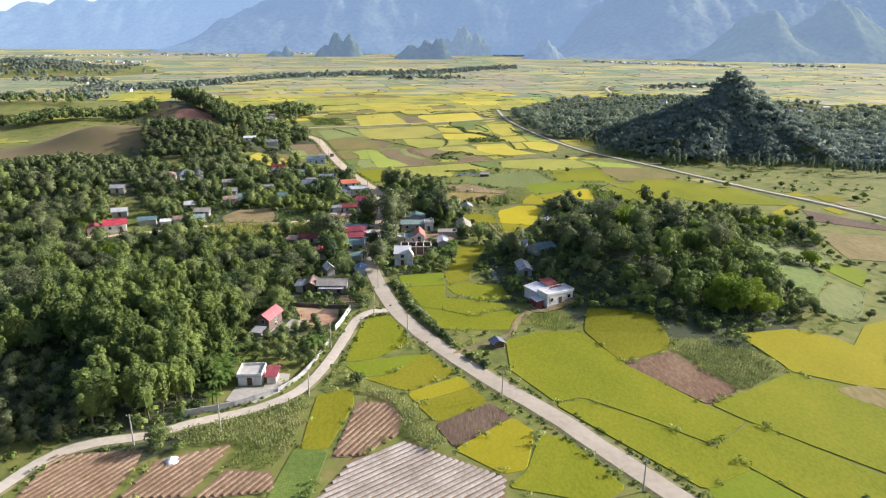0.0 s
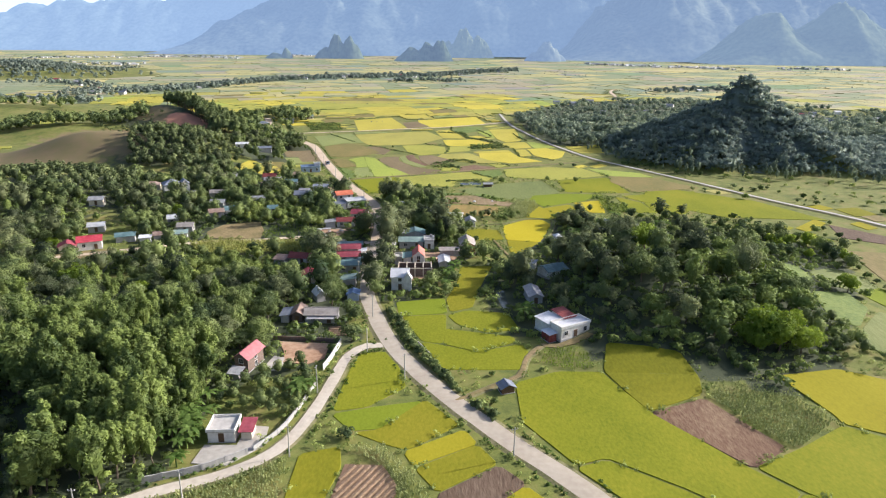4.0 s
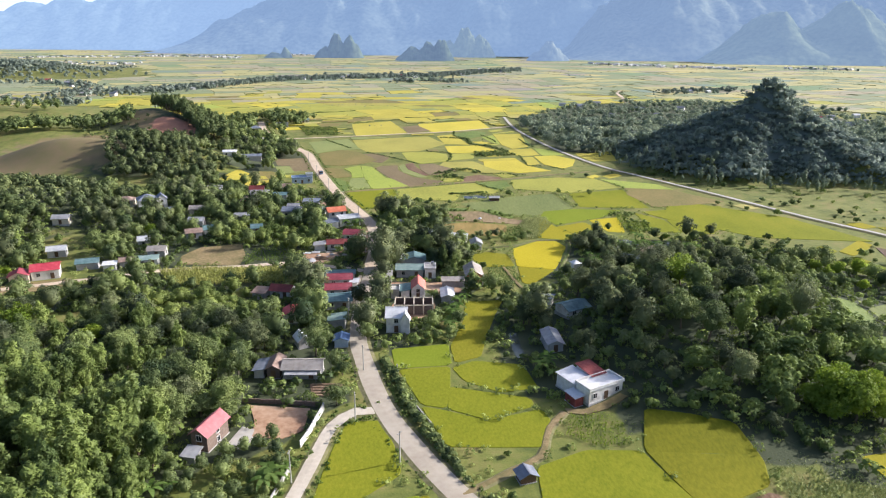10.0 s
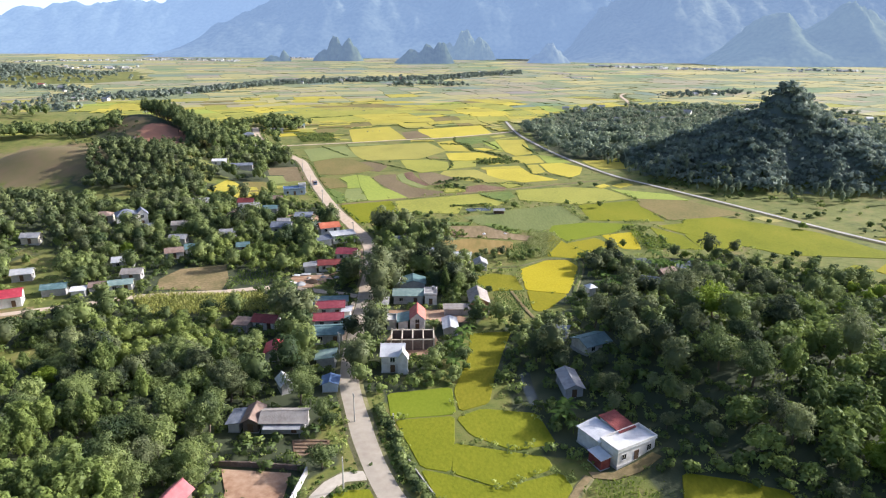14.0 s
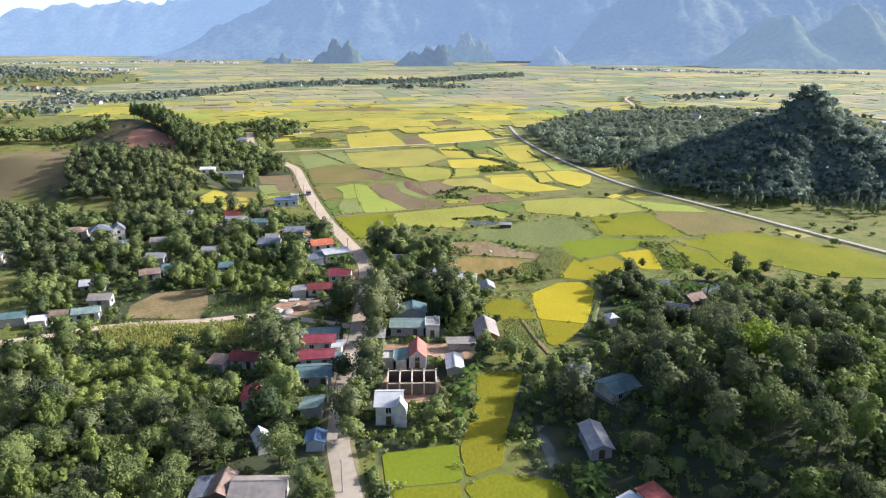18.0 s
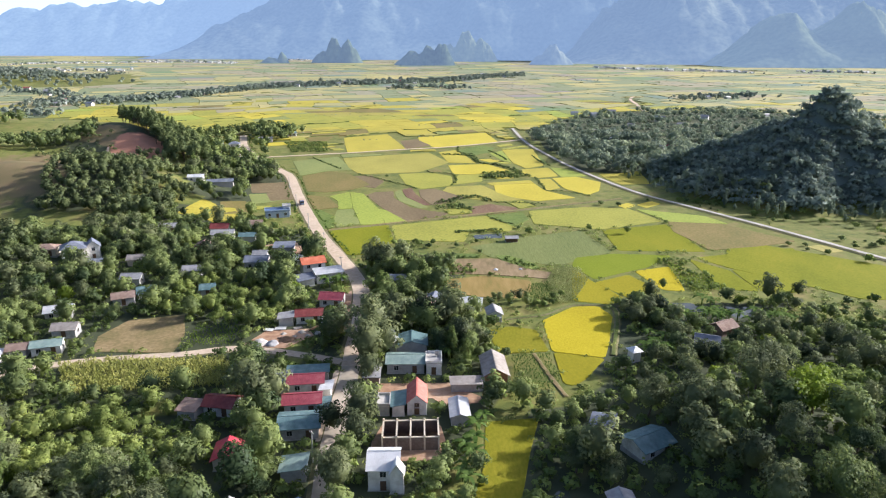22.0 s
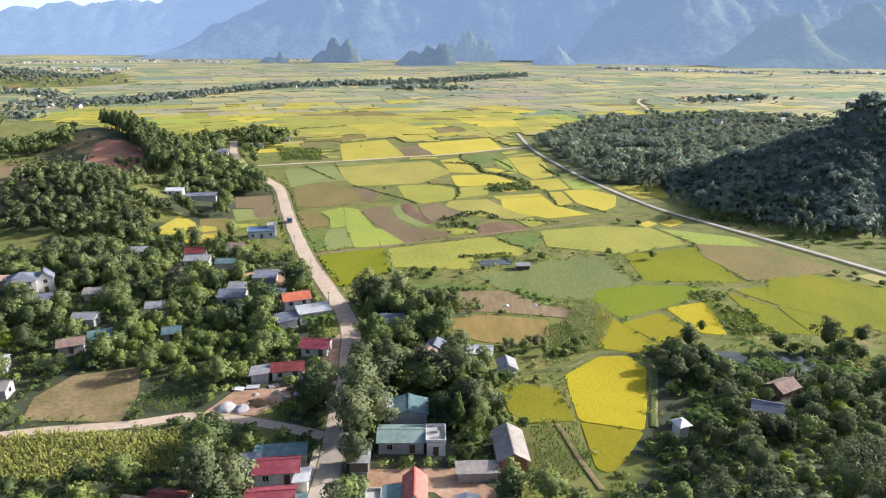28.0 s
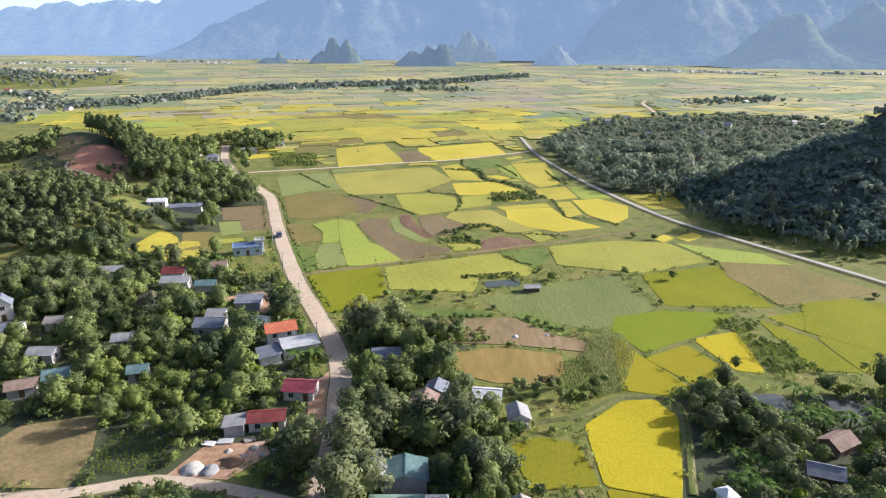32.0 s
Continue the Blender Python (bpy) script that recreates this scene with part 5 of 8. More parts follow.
# green-roofed house, sheds and the brown-roofed barn
house(-14.8, 275.8, 2, 10.5, 6.5, 3.6, "gable", 1.2, "green_roof", "grey_wall", "long house with a grey-green metal roof", "x")
house(-7.6, 275.0, 2, 4.2, 6.0, 4.0, "flat", 0, "concrete_roof", "white", "white flat-roofed front of the long house", storeys=1)
house(-14.0, 286.0, 4, 9.0, 7.0, 3.8, "gable", 1.4, "teal_roof", "grey_wall", "barn with a dark teal roof under trees", name="barn", openings=False)
house(-19.5, 288.0, 20, 2.2, 8.0, 3.4, "shed", 0.6, "white_roof", "white", "long shed with a white curved roof", name="shed", openings=False)
house(-22.6, 268.5, 3, 4.0, 4.5, 3.0, "shed", 0.7, "grey_roof", "brick", "square shed with a grey roof", "x", name="shed", openings=False)
house(7.6, 272.0, 4, 6.2, 11.0, 4.0, "gable", 1.8, "weathered_roof", "orange_wall", "brown-roofed barn with an orange front", name="barn", over=0.6)
house(0.8, 265.6, 4, 8.6, 3.0, 2.6, "shed", 0.5, "weathered_roof", "grey_wall", "low shed with a pale brown roof", "x", name="shed", openings=False)
house(-1.2, 253.4, 4, 4.2, 8.0, 2.9, "gable", 0.7, "pale_roof", "grey_wall", "grey cement-sheet shed behind the houses", name="shed", openings=False)
house(3.0, 316.0, -6, 7.0, 5.0, 3.2, "gable", 1.2, "white_roof", "white", "house with a white metal roof at the field edge", "x")
house(9.6, 307.8, 4, 4.8, 5.5, 3.2, "gable", 1.3, "grey_roof", "white", "small white hut with a grey gable roof", porch=(4, 1.5, 2.4, "grey_roof"))
house(-11.8, 312.0, -10, 6.0, 7.0, 3.4, "gable", 1.4, "brown_roof", "grey_wall", "brown-roofed house among tall trees")
house(-9.0, 318.5, -10, 5.0, 5.0, 3.2, "gable", 1.2, "slate_roof", "grey_wall", "dark-roofed hut among tall trees", name="hut", openings=False)
house(-22.8, 335.0, 4, 8.0, 5.0, 3.2, "shed", 0.7, "slate_roof", "grey_wall", "grey shed behind bushes", "x", name="shed", openings=False)


def water_tank(x, y, z):
    ob = tagged(new("water_tank"), "small steel water tank on a flat roof", "water tank")
    ob.location = (x, y, z)
    bm = bmesh.new()
    bmesh.ops.create_cone(bm, cap_ends=True, segments=16, radius1=0.5, radius2=0.5, depth=1.1, matrix=pose(0, 0, 0.95))
    part("barrel", bm, M["metal"], ob)
    for q in range(4):
        bm = bmesh.new()
        box(bm, 0.35 * math.cos(q * 1.571 + 0.785), 0.35 * math.sin(q * 1.571 + 0.785), 0.2, 0.06, 0.06, 0.42)
        part("leg", bm, M["metal"], ob)


water_tank(-6.8, 276.0, 3.5)
# by the dirt road
house(-53.6, 346.0, 24, 9.0, 6.5, 6.2, "gable", 1.6, "orange_roof", "white", "two-storey white house with an orange tiled roof", "x", storeys=2, clear=15)
house(-46.8, 340.0, 24, 10.5, 6.0, 4.2, "shed", 0.5, "pale_roof", "white", "white wing of the roadside house under a pale metal roof", "x", clear=15)
house(-54.2, 336.0, 24, 6.0, 7.0, 2.8, "shed", 0.6, "slate_roof", "white", "low annex with a grey roof", name="annex", openings=False)
house(-41.4, 318.0, -4, 8.0, 6.0, 3.4, "gable", 1.5, "red_roof", "white", "white house with a red ridge roof", "x", clear=15)
house(-46.0, 305.0, 10, 8.5, 5.0, 3.2, "gable", 1.3, "dark_red_roof", "white", "low house with a maroon roof near a building site", "x", clear=15)
house(-52.4, 302.6, 10, 4.6, 4.6, 3.0, "shed", 0.6, "grey_roof", "grey_wall", "grey shed near a building site", name="shed", openings=False)
house(-75.4, 352.0, 3, 9.0, 7.0, 4.2, "gable", 1.6, "slate_roof", "grey_wall", "grey house with a dark slate-coloured roof", "x", clear=12)
house(-76.5, 360.0, 3, 5.5, 6.0, 3.6, "gable", 1.5, "grey_roof", "grey_wall", "small grey-roofed house beside its neighbour", "x")
house(-70.2, 371.0, 6, 8.5, 6.0, 3.4, "shed", 0.8, "slate_roof", "grey_wall", "shed with a blue-grey roof near the road", "x", name="shed", openings=False, clear=12)
house(-100.5, 388.0, 6, 10.0, 6.0, 3.6, "gable", 1.4, "grey_roof", "white", "long white house with a pale roof", "x", clear=12)
house(-89.5, 386.0, 6, 7.0, 5.0, 3.2, "gable", 1.1, "teal_roof", "grey_wall", "shed with a teal roof beside the long house", "x", name="shed", openings=False, clear=12)
house(-104.5, 396.0, 6, 8.0, 5.5, 4.0, "gable", 1.6, "dark_red_roof", "white", "low white house with a maroon roof", "x", clear=12)
house(-102.6, 371.5, 6, 6.2, 6.0, 3.4, "gable", 1.4, "brown_roof", "orange_wall", "small orange house with a brown roof", clear=12)
house(-87.6, 426.0, 18, 12.5, 7.0, 3.8, "flat", 0, "blue_roof", "blue_wall", "flat-roofed blue-grey house beside the dirt road")
house(-84.0, 430.0, 18, 4.0, 4.0, 5.2, "flat", 0, "concrete_roof", "white", "stair tower on the blue-grey house", name="stair_tower", openings=False)
# the villa and its neighbours
house(-142.7, 350.8, 30, 9.0, 8.5, 6.0, "hip", 2.6, "slate_roof", "white", "large two-storey villa with a dark slate roof", storeys=2, clear=14)
house(-137.7, 354.8, 30, 5.0, 5.0, 6.4, "gable", 2.4, "slate_roof", "white", "gabled wing of the villa", storeys=2, name="wing")
house(-153.1, 351.5, 12, 8.5, 6.0, 3.4, "hip", 1.6, "brown_roof", "cream", "low house with a pale brown roof")
house(-141.5, 268.8, 26, 9.5, 8.0, 4.2, "gable", 1.6, "bright_red_roof", "white", "large house with a bright red roof", "x", clear=15)
house(-147.2, 263.0, 26, 6.5, 5.5, 3.6, "gable", 1.4, "red_roof", "cream", "front wing with a pink-red roof", name="wing", openings=False)
house(-131.8, 278.0, 20, 8.0, 5.0, 3.2, "gable", 1.1, "teal_roof", "grey_wall", "shed with a teal metal roof along the lane", "x", name="shed", openings=False)
house(-123.2, 276.8, 18, 4.6, 3.4, 2.6, "shed", 0.4, "white_roof", "white", "small white-roofed kiosk along the lane", "x", name="kiosk", openings=False)
house(-112.0, 282.6, 18, 8.0, 5.0, 3.2, "gable", 1.0, "green_roof", "white", "house with a pale green roof along the lane", "x")
house(-118.8, 280.6, 18, 5.0, 5.0, 3.0, "gable", 1.0, "brown_roof", "grey_wall", "brown-roofed shed along the lane", "x", name="shed", openings=False)
for hx, hy, rz, w_, d_, rm, wm, lab in (
    (-108, 316.5, 25, 7, 5, "brown_roof", "grey_wall", "house with a worn brown roof"), (-103, 322, 25, 6, 6, "teal_roof", "white", "house with a green-white metal roof"),
    (-122, 305, 20, 8, 5, "pale_roof", "grey_wall", "house with a pale metal roof"), (-113, 333, 5, 7, 5, "grey_roof", "grey_wall", "grey-roofed house among trees"),
    (-96, 343, 12, 7, 5, "grey_roof", "grey_wall", "cement-roofed house among trees"), (-130, 345, 15, 8, 6, "slate_roof", "grey_wall", "dark-roofed house among trees"),
    (-120, 352, 10, 7, 5, "weathered_roof", "cream", "house with a weathered roof among trees"), (-92, 405, 10, 7, 5, "brown_roof", "white", "white house with a tawny roof"),
    (-84, 325, 15, 5, 4, "teal_roof", "grey_wall", "small green-roofed hut beside dry grass"), (-113, 293, 10, 7, 5, "weathered_roof", "grey_wall", "house with a weathered roof near the lane"),
    (-150, 290, 20, 7, 5, "pale_roof", "grey_wall", "pale-roofed house below the hill"), (-165, 320, 10, 7, 5, "grey_roof", "cream", "grey-roofed house below the hill"),
    (-128, 398, 10, 8, 5, "grey_roof", "white", "house with a pale roof at the hill's foot"), (-62, 356, -10, 5, 4, "white_roof", "white", "small hut with a white roof"),
):
    house(hx, hy, rz, w_, d_, 3.3, "gable", 1.3, rm, wm, lab, "x", clear=8)
# the white house at the wood's edge
house(35.2, 193.7, 31, 11.6, 5.2, 4.0, "flat", 0, "white_roof", "white", "white house with a flat pale roof at the wood's edge")
house(29.6, 197.0, 31, 5.2, 7.0, 4.2, "shed", 0.7, "white_roof", "white", "white metal lean-to roof behind the white house", "y", name="annex", openings=False, over=0.3)
house(34.1, 198.9, 31, 4.6, 6.4, 4.4, "shed", 0.8, "dark_red_roof", "white", "wing with a maroon metal roof", "x", name="wing", openings=False, over=0.3)
house(29.0, 191.0, 27, 2.6, 4.2, 2.8, "shed", 0.3, "white_roof", "dark_red_roof", "small porch with a white awning roof", "y", name="porch", openings=False, over=0.25)
CLEARING = [(120.5, 259), (141, 262), (140, 236), (117, 212), (111, 222), (113, 243)]
for pts in ([(20, 176), (50, 184), (50, 196), (22, 200)], [(10, 196), (24, 196), (25, 230), (14, 230)], [(22, 203), (34, 203), (34, 226), (22, 226)], [(28, 226), (36, 226), (36, 240), (28, 240)],
            [(72, 160), (112, 160), (124, 200), (108, 204), (98, 196), (76, 194)], [(-50, 184), (-25, 184), (-27, 201), (-50, 201)], [(-56, 154), (-36, 154), (-36, 178), (-56, 178)], [(-56, 128), (-34, 128), (-34, 150), (-56, 150)],
            [(3.9, 255.7), (17.5, 254.7), (14.4, 237.7), (9.8, 214.0), (-2.0, 213.7), (-0.4, 233.2)],
            [(-106.0, 147.3), (-89.2, 149.2), (-77.7, 136.9), (-75.2, 124.2), (-88.3, 121.9)],
            [(-107.8, 279.3), (-82.4, 276.2), (-61.2, 277.8), (-56.7, 270.9), (-54.9, 262.0), (-92.4, 257.7)],
            [(-108.4, 293.4), (-82.5, 305.2), (-68.2, 274.0), (-95.3, 273.2)],
            [(-109.4, 140.1), (-101.0, 149.9), (-83.5, 135.9), (-74.1, 122.9), (-78.1, 115.2), (-89.8, 113.1)],
            [(-78, 301), (-64, 300), (-62.5, 285), (-77, 287)], [(26.4, 292.3), (43.9, 292.8), (37.4, 257.3), (24.4, 257.0)], [(62, 322), (98, 321), (96, 308), (62, 309)], CLEARING, [(40, 298), (53, 298), (53, 282), (40, 282)]):
    claim(pts, 16)
yard([(26.5, 188.5), (31, 188), (36, 190.6), (40, 193), (41.5, 191.5), (36, 187.6), (31, 185.8), (27, 186.6)], M["dry_grass"], "trodden earth before the white house", name="yard_house")
house(15.1, 163.4, 18, 3.6, 2.8, 2.0, "gable", 0.9, "slate_roof", "timber", "small dark-roofed field hut", name="hut", openings=False)
house(21.4, 388.5, 5, 5.5, 3.2, 2.2, "gable", 0.6, "grey_roof", "timber", "field hut on posts beside a pond", "x", name="hut", openings=False)
# houses in the shade of the grove
house(27.8, 219.6, 6, 4.6, 9.6, 3.2, "gable", 1.0, "grey_roof", "grey_wall", "grey-roofed house in deep shade")
house(36.5, 238.5, 30, 9.0, 7.0, 2.8, "gable", 1.3, "teal_roof", "white", "house with a blue-green metal roof in the grove", "x")
house(29.4, 247.0, -20, 5.0, 5.0, 3.2, "shed", 0.8, "slate_roof", "white", "slate-roofed shed in the grove", name="shed", openings=False)
house(44.5, 279.5, 20, 2.6, 2.8, 3.8, "hip", 1.2, "white_roof", "white", "small pale tower-like hut", name="hut", openings=False)
house(75.0, 298.5, 30, 7.0, 5.0, 3.0, "gable", 1.5, "brown_roof", "brick", "brown-roofed house among banana plants", "x")
house(66.0, 287.0, -20, 6.5, 4.5, 3.0, "gable", 1.4, "slate_roof", "brick", "dark-roofed house in the wood", "x")
# along the dirt road's far end
claim([(-160, 455), (-120, 455), (-118, 484), (-160, 484)], 16)
house(-146.0, 478.0, 10, 9.0, 5.5, 3.6, "gable", 1.1, "white_roof", "white", "low building with a white roof", "x")
house(-134.0, 481.0, 14, 16.0, 5.0, 3.4, "gable", 1.2, "slate_roof", "grey_wall", "long dark-roofed shed near the hill", "x", name="shed", openings=False)
house(-176.0, 600.0, 15, 12, 8, 3.6, "flat", 0, "concrete_roof", "white", "pale flat-roofed house at the road bend")
house(-172.0, 622.0, 15, 9, 7, 6.0, "hip", 2.0, "slate_roof", "white", "villa with a grey hipped roof", storeys=2)
house(-196.0, 650.0, 10, 11, 8, 4.5, "gable", 2.4, "red_roof", "white", "house with a big red roof", "x")
house(-160.0, 665.0, 10, 12, 6, 3.6, "gable", 1.4, "grey_roof", "white", "grey-roofed house by the road", "x")
house(-150.0, 700.0, 10, 16, 7, 3.6, "gable", 1.4, "teal_roof", "white", "long white building with a green roof", "x")

# yards and building ground
yard([(-19.5, 236.5), (-4, 237.2), (-3.5, 241), (-5.2, 249.5), (-8, 251.5), (-18, 250), (-19.6, 243)], M["yard_dirt"], "trodden earth round the unfinished building", 0.08, "yard_village")
yard([(-21, 267.5), (-3.6, 268.4), (4, 262), (4.5, 259.5), (-4, 257.5), (-7.5, 261), (-20.5, 262)], M["yard_dirt"], "earth yard before the long house", 0.08, "yard_long")
yard([(-31.5, 243), (-29.2, 243), (-29.8, 274), (-33, 274)], M["dirt_road"], "sandy verge before the shops", 0.14, "verge_shops")
yard([(-100.4, 282.7), (-103.6, 292.2), (-100.3, 303.2), (-85.3, 308.2), (-79.6, 294.2), (-78.2, 282.6)], M["dry_grass"], "dry grass paddock beside the lane", 0.1, "paddock")
yard([(-61, 287), (-49, 286), (-42.6, 294.5), (-45, 299), (-57, 297)], M["yard_dirt"], "earth building plot", 0.12, "building_plot")
yard([(-34, 296), (-31.5, 318), (-37, 330), (-41, 322), (-36, 300)], M["yard_dirt"], "sandy ground beside the road", 0.1, "roadside_ground")
yard([(-66, 361), (-60, 375), (-70, 385), (-84, 378), (-84, 374), (-68, 376)], M["yard_dirt"], "earth yards beside the dirt road", 0.1, "roadside_yard")
yard([(-155, 588), (-150, 600), (-166, 612), (-182, 605), (-170, 594)], M["yard_concrete"], "pale yard at the bend", 0.3, "far_yard")
yard([(-128, 258), (-150, 249), (-152, 258), (-132, 267)], M["dry_grass"], "trodden grass court before the red-roofed house", 0.1, "red_court")


def pond(pts, label="still pond with dull green water"):
    claim(pts, 4)
    bm = plate(smoothed(pts), 0.1)
    tagged(part("pond", bm, M["water"]), label, "pond", kind="structure")


pond([(16.6, 228.5), (21.6, 228), (21.2, 221), (20.6, 214), (17.8, 212.6), (16.8, 220)])
pond([(66, 321), (74, 322), (77, 314), (70, 311)])
pond([(80, 319), (92, 319), (96, 312), (84, 310)])
pond([(42, 297), (51, 296), (52, 288), (44, 287)], "small pond covered with green weed")
pond([(5, 397), (18, 400), (18, 393), (6, 391)])
pond([(92, 175), (97, 177), (98, 172), (93, 171)])


def bank_wall(pts, h, mat, label, name="garden_wall"):
    """A low wall with coping and piers."""
    ob = tagged(new(name), label, "wall", "garden walls")
    line = curve_points(pts, 3.0)
    for a, b in zip(line[:-1], line[1:]):
        m, d = (a + b) / 2, b - a
        rz, z = math.degrees(math.atan2(d.y, d.x)), float(land(m.x, m.y))
        for nm, th, z0, hh in (("panel", 0.16, z - 0.2, h + 0.2), ("coping", 0.26, z + h, 0.08)):
            bm = bmesh.new()
            box(bm, m.x, m.y, z0 + hh / 2, d.length, th, hh, rz)
            part(nm, bm, M[mat], ob)
        bm = bmesh.new()
        box(bm, a.x, a.y, z + h / 2, 0.3, 0.3, h + 0.4, rz)
        part("pier", bm, M[mat], ob)
    return ob


bank_wall([(-47.5, 188.6), (-40, 188.6), (-29.2, 187.8)], 1.1, "brick", "dark brick wall behind the bare earth yard")
bank_wall([(-28.4, 186.5), (-29.6, 176), (-30.4, 172)], 1.6, "white", "white rendered garden wall beside the lane")
bank_wall([(-30.8, 164), (-32.6, 152), (-34.6, 144), (-38, 138)], 1.1, "grey_wall", "pale grey garden wall following the lane")
bank_wall([(-39, 136.8), (-46, 131.5), (-56, 127.2)], 1.4, "grey_wall", "grey retaining wall along the lane")
bank_wall([(-13.5, 207.5), (-12, 198), (-7, 187.5), (-3.5, 181)], 0.5, "grey_wall", "low concrete channel edge beside the rice")

# the broad wood beyond the hill keeps its ground free of plots
VALE = [(62, 715), (69, 643), (75, 574), (82, 543), (100, 538), (119, 532), (128, 505), (150, 520), (217, 560), (290, 565), (400, 560), (520, 620), (520, 800), (394, 914), (324, 960), (213, 931), (149, 890), (99, 805)]
claim(VALE, 8)
STRIP = [(112, 492), (150, 432), (180, 388), (222, 325), (330, 340), (320, 450), (200, 470)]
claim(STRIP, 64)


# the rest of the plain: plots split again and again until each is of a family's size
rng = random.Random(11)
# distant crops: the pale, greyed tone of hazy air is in these colours
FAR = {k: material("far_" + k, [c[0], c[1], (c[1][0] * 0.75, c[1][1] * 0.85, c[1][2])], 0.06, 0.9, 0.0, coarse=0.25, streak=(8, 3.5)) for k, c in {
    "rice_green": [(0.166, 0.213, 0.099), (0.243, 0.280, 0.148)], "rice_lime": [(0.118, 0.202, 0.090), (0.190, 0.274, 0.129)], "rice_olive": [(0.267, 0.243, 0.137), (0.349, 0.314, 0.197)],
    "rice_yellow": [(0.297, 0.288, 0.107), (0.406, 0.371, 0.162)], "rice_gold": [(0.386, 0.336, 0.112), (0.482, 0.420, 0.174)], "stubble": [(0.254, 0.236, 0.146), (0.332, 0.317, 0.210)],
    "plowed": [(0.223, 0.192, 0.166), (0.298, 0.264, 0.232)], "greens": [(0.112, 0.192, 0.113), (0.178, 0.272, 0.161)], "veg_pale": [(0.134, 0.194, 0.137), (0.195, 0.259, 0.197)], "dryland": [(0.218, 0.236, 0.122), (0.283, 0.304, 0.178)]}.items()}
KINDS = ["dryland"] + ["stubble"] * 3 + ["rice_olive"] * 5 + ["rice_yellow"] * 4 + ["rice_green"] * 5 + ["rice_yellow"] * 2 + ["rice_gold"] + ["rice_green"] * 3 + ["rice_lime"] * 2 + ["veg_pale"]
TURN = radians(24)
far_plots, bund_lines = {}, []


def to_world(u, v):
    a = 22 + 22 * min(1.0, max(0.0, (v - 250) / 500))
    u, v = (u + 13 * noise.noise(Vector((u / 60, v / 60, 0))) + a * noise.noise(Vector((u / 190, v / 190, 3))), v + 13 * noise.noise(Vector((u / 60, v / 60, 7))) + a * noise.noise(Vector((u / 190, v / 190, 9))))
    return (u * math.cos(TURN) - v * math.sin(TURN), 300 + u * math.sin(TURN) + v * math.cos(TURN))


def plots(u0, v0, u1, v1):
    du, dv = u1 - u0, v1 - v0
    cx, cy = to_world((u0 + u1) / 2, (v0 + v1) / 2)
    dist = math.hypot(cx, cy - 120)
    if cy < 280 or abs(cx) > 1.0 * cy + 90 or cy > 3700:
        if max(du, dv) < 260:
            return
    size = max(20.0, min(260.0, dist * 0.055)) * rng.uniform(0.75, 1.5)
    busy = 0
    if max(du, dv) < 260 and cy < 1150:
        n = 5
        hits = [taken(*to_world(u0 + du * (i + 0.5) / n, v0 + dv * (j + 0.5) / n), 79, 1) or land(*to_world(u0 + du * (i + 0.5) / n, v0 + dv * (j + 0.5) / n)) > 0.6 for i in range(n) for j in range(n)]
        busy = sum(hits) / len(hits)
        if busy > 0.9:
            return
    small = max(du, dv) < size
    if small and busy < 0.05:
        g = 0.18 if dist < 900 else 0.5
        q = [(u0 + g + (du - 2 * g) * a, v0 + g + (dv - 2 * g) * b) for a, b in ((0, 0), (0.25, 0), (0.5, 0), (0.75, 0), (1, 0), (1, 0.33), (1, 0.67), (1, 1), (0.75, 1), (0.5, 1), (0.25, 1), (0, 1), (0, 0.67), (0, 0.33))]
        poly = [to_world(*p) for p in q]
        if cy > 390:
            high = rng.choice((0.3, 0.4, 0.55)) if dist < 560 else rng.choice((0.5, 0.7, 0.9, 1.3))
            for run, share in ((poly[:5], 0.6), (poly[4:8], 0.3), (poly[11:] + poly[:1], 0.3)):
                if rng.random() < share:
                    bund_lines.append((run, high * rng.uniform(0.7, 1.2), 0.35 if dist < 560 else 0.7))
        tone = 0.5 + 0.75 * noise.noise(Vector((cx / 170, cy / 110, 5))) + rng.gauss(0, 0.11)
        kind = KINDS[int(max(0.0, min(0.999, tone)) * len(KINDS))] if rng.random() < 0.92 else rng.choice(("stubble", "rice_gold", "dryland", "veg_pale", "plowed"))
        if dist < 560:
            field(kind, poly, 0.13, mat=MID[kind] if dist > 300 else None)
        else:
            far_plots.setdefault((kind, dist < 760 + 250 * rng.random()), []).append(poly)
        return
    if small and (busy > 0.45 or max(du, dv) < 15):
        return
    k = rng.uniform(0.4, 0.6)
    if du > dv * rng.uniform(0.9, 2.4):
        plots(u0, v0, u0 + du * k, v1), plots(u0 + du * k, v0, u1, v1)
    else:
        plots(u0, v0, u1, v0 + dv * k), plots(u0, v0 + dv * k, u1, v1)


plots(-2900, -1400, 4000, 3900)
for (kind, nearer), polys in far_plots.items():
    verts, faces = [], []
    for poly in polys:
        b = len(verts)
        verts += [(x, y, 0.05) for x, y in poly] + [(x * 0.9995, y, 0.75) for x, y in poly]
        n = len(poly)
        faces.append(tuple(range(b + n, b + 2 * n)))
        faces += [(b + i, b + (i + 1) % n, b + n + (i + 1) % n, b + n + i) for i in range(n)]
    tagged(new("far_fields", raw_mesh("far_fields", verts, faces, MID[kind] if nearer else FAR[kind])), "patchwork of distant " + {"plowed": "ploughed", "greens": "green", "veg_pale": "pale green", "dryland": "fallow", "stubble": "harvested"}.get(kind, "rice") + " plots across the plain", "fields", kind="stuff")


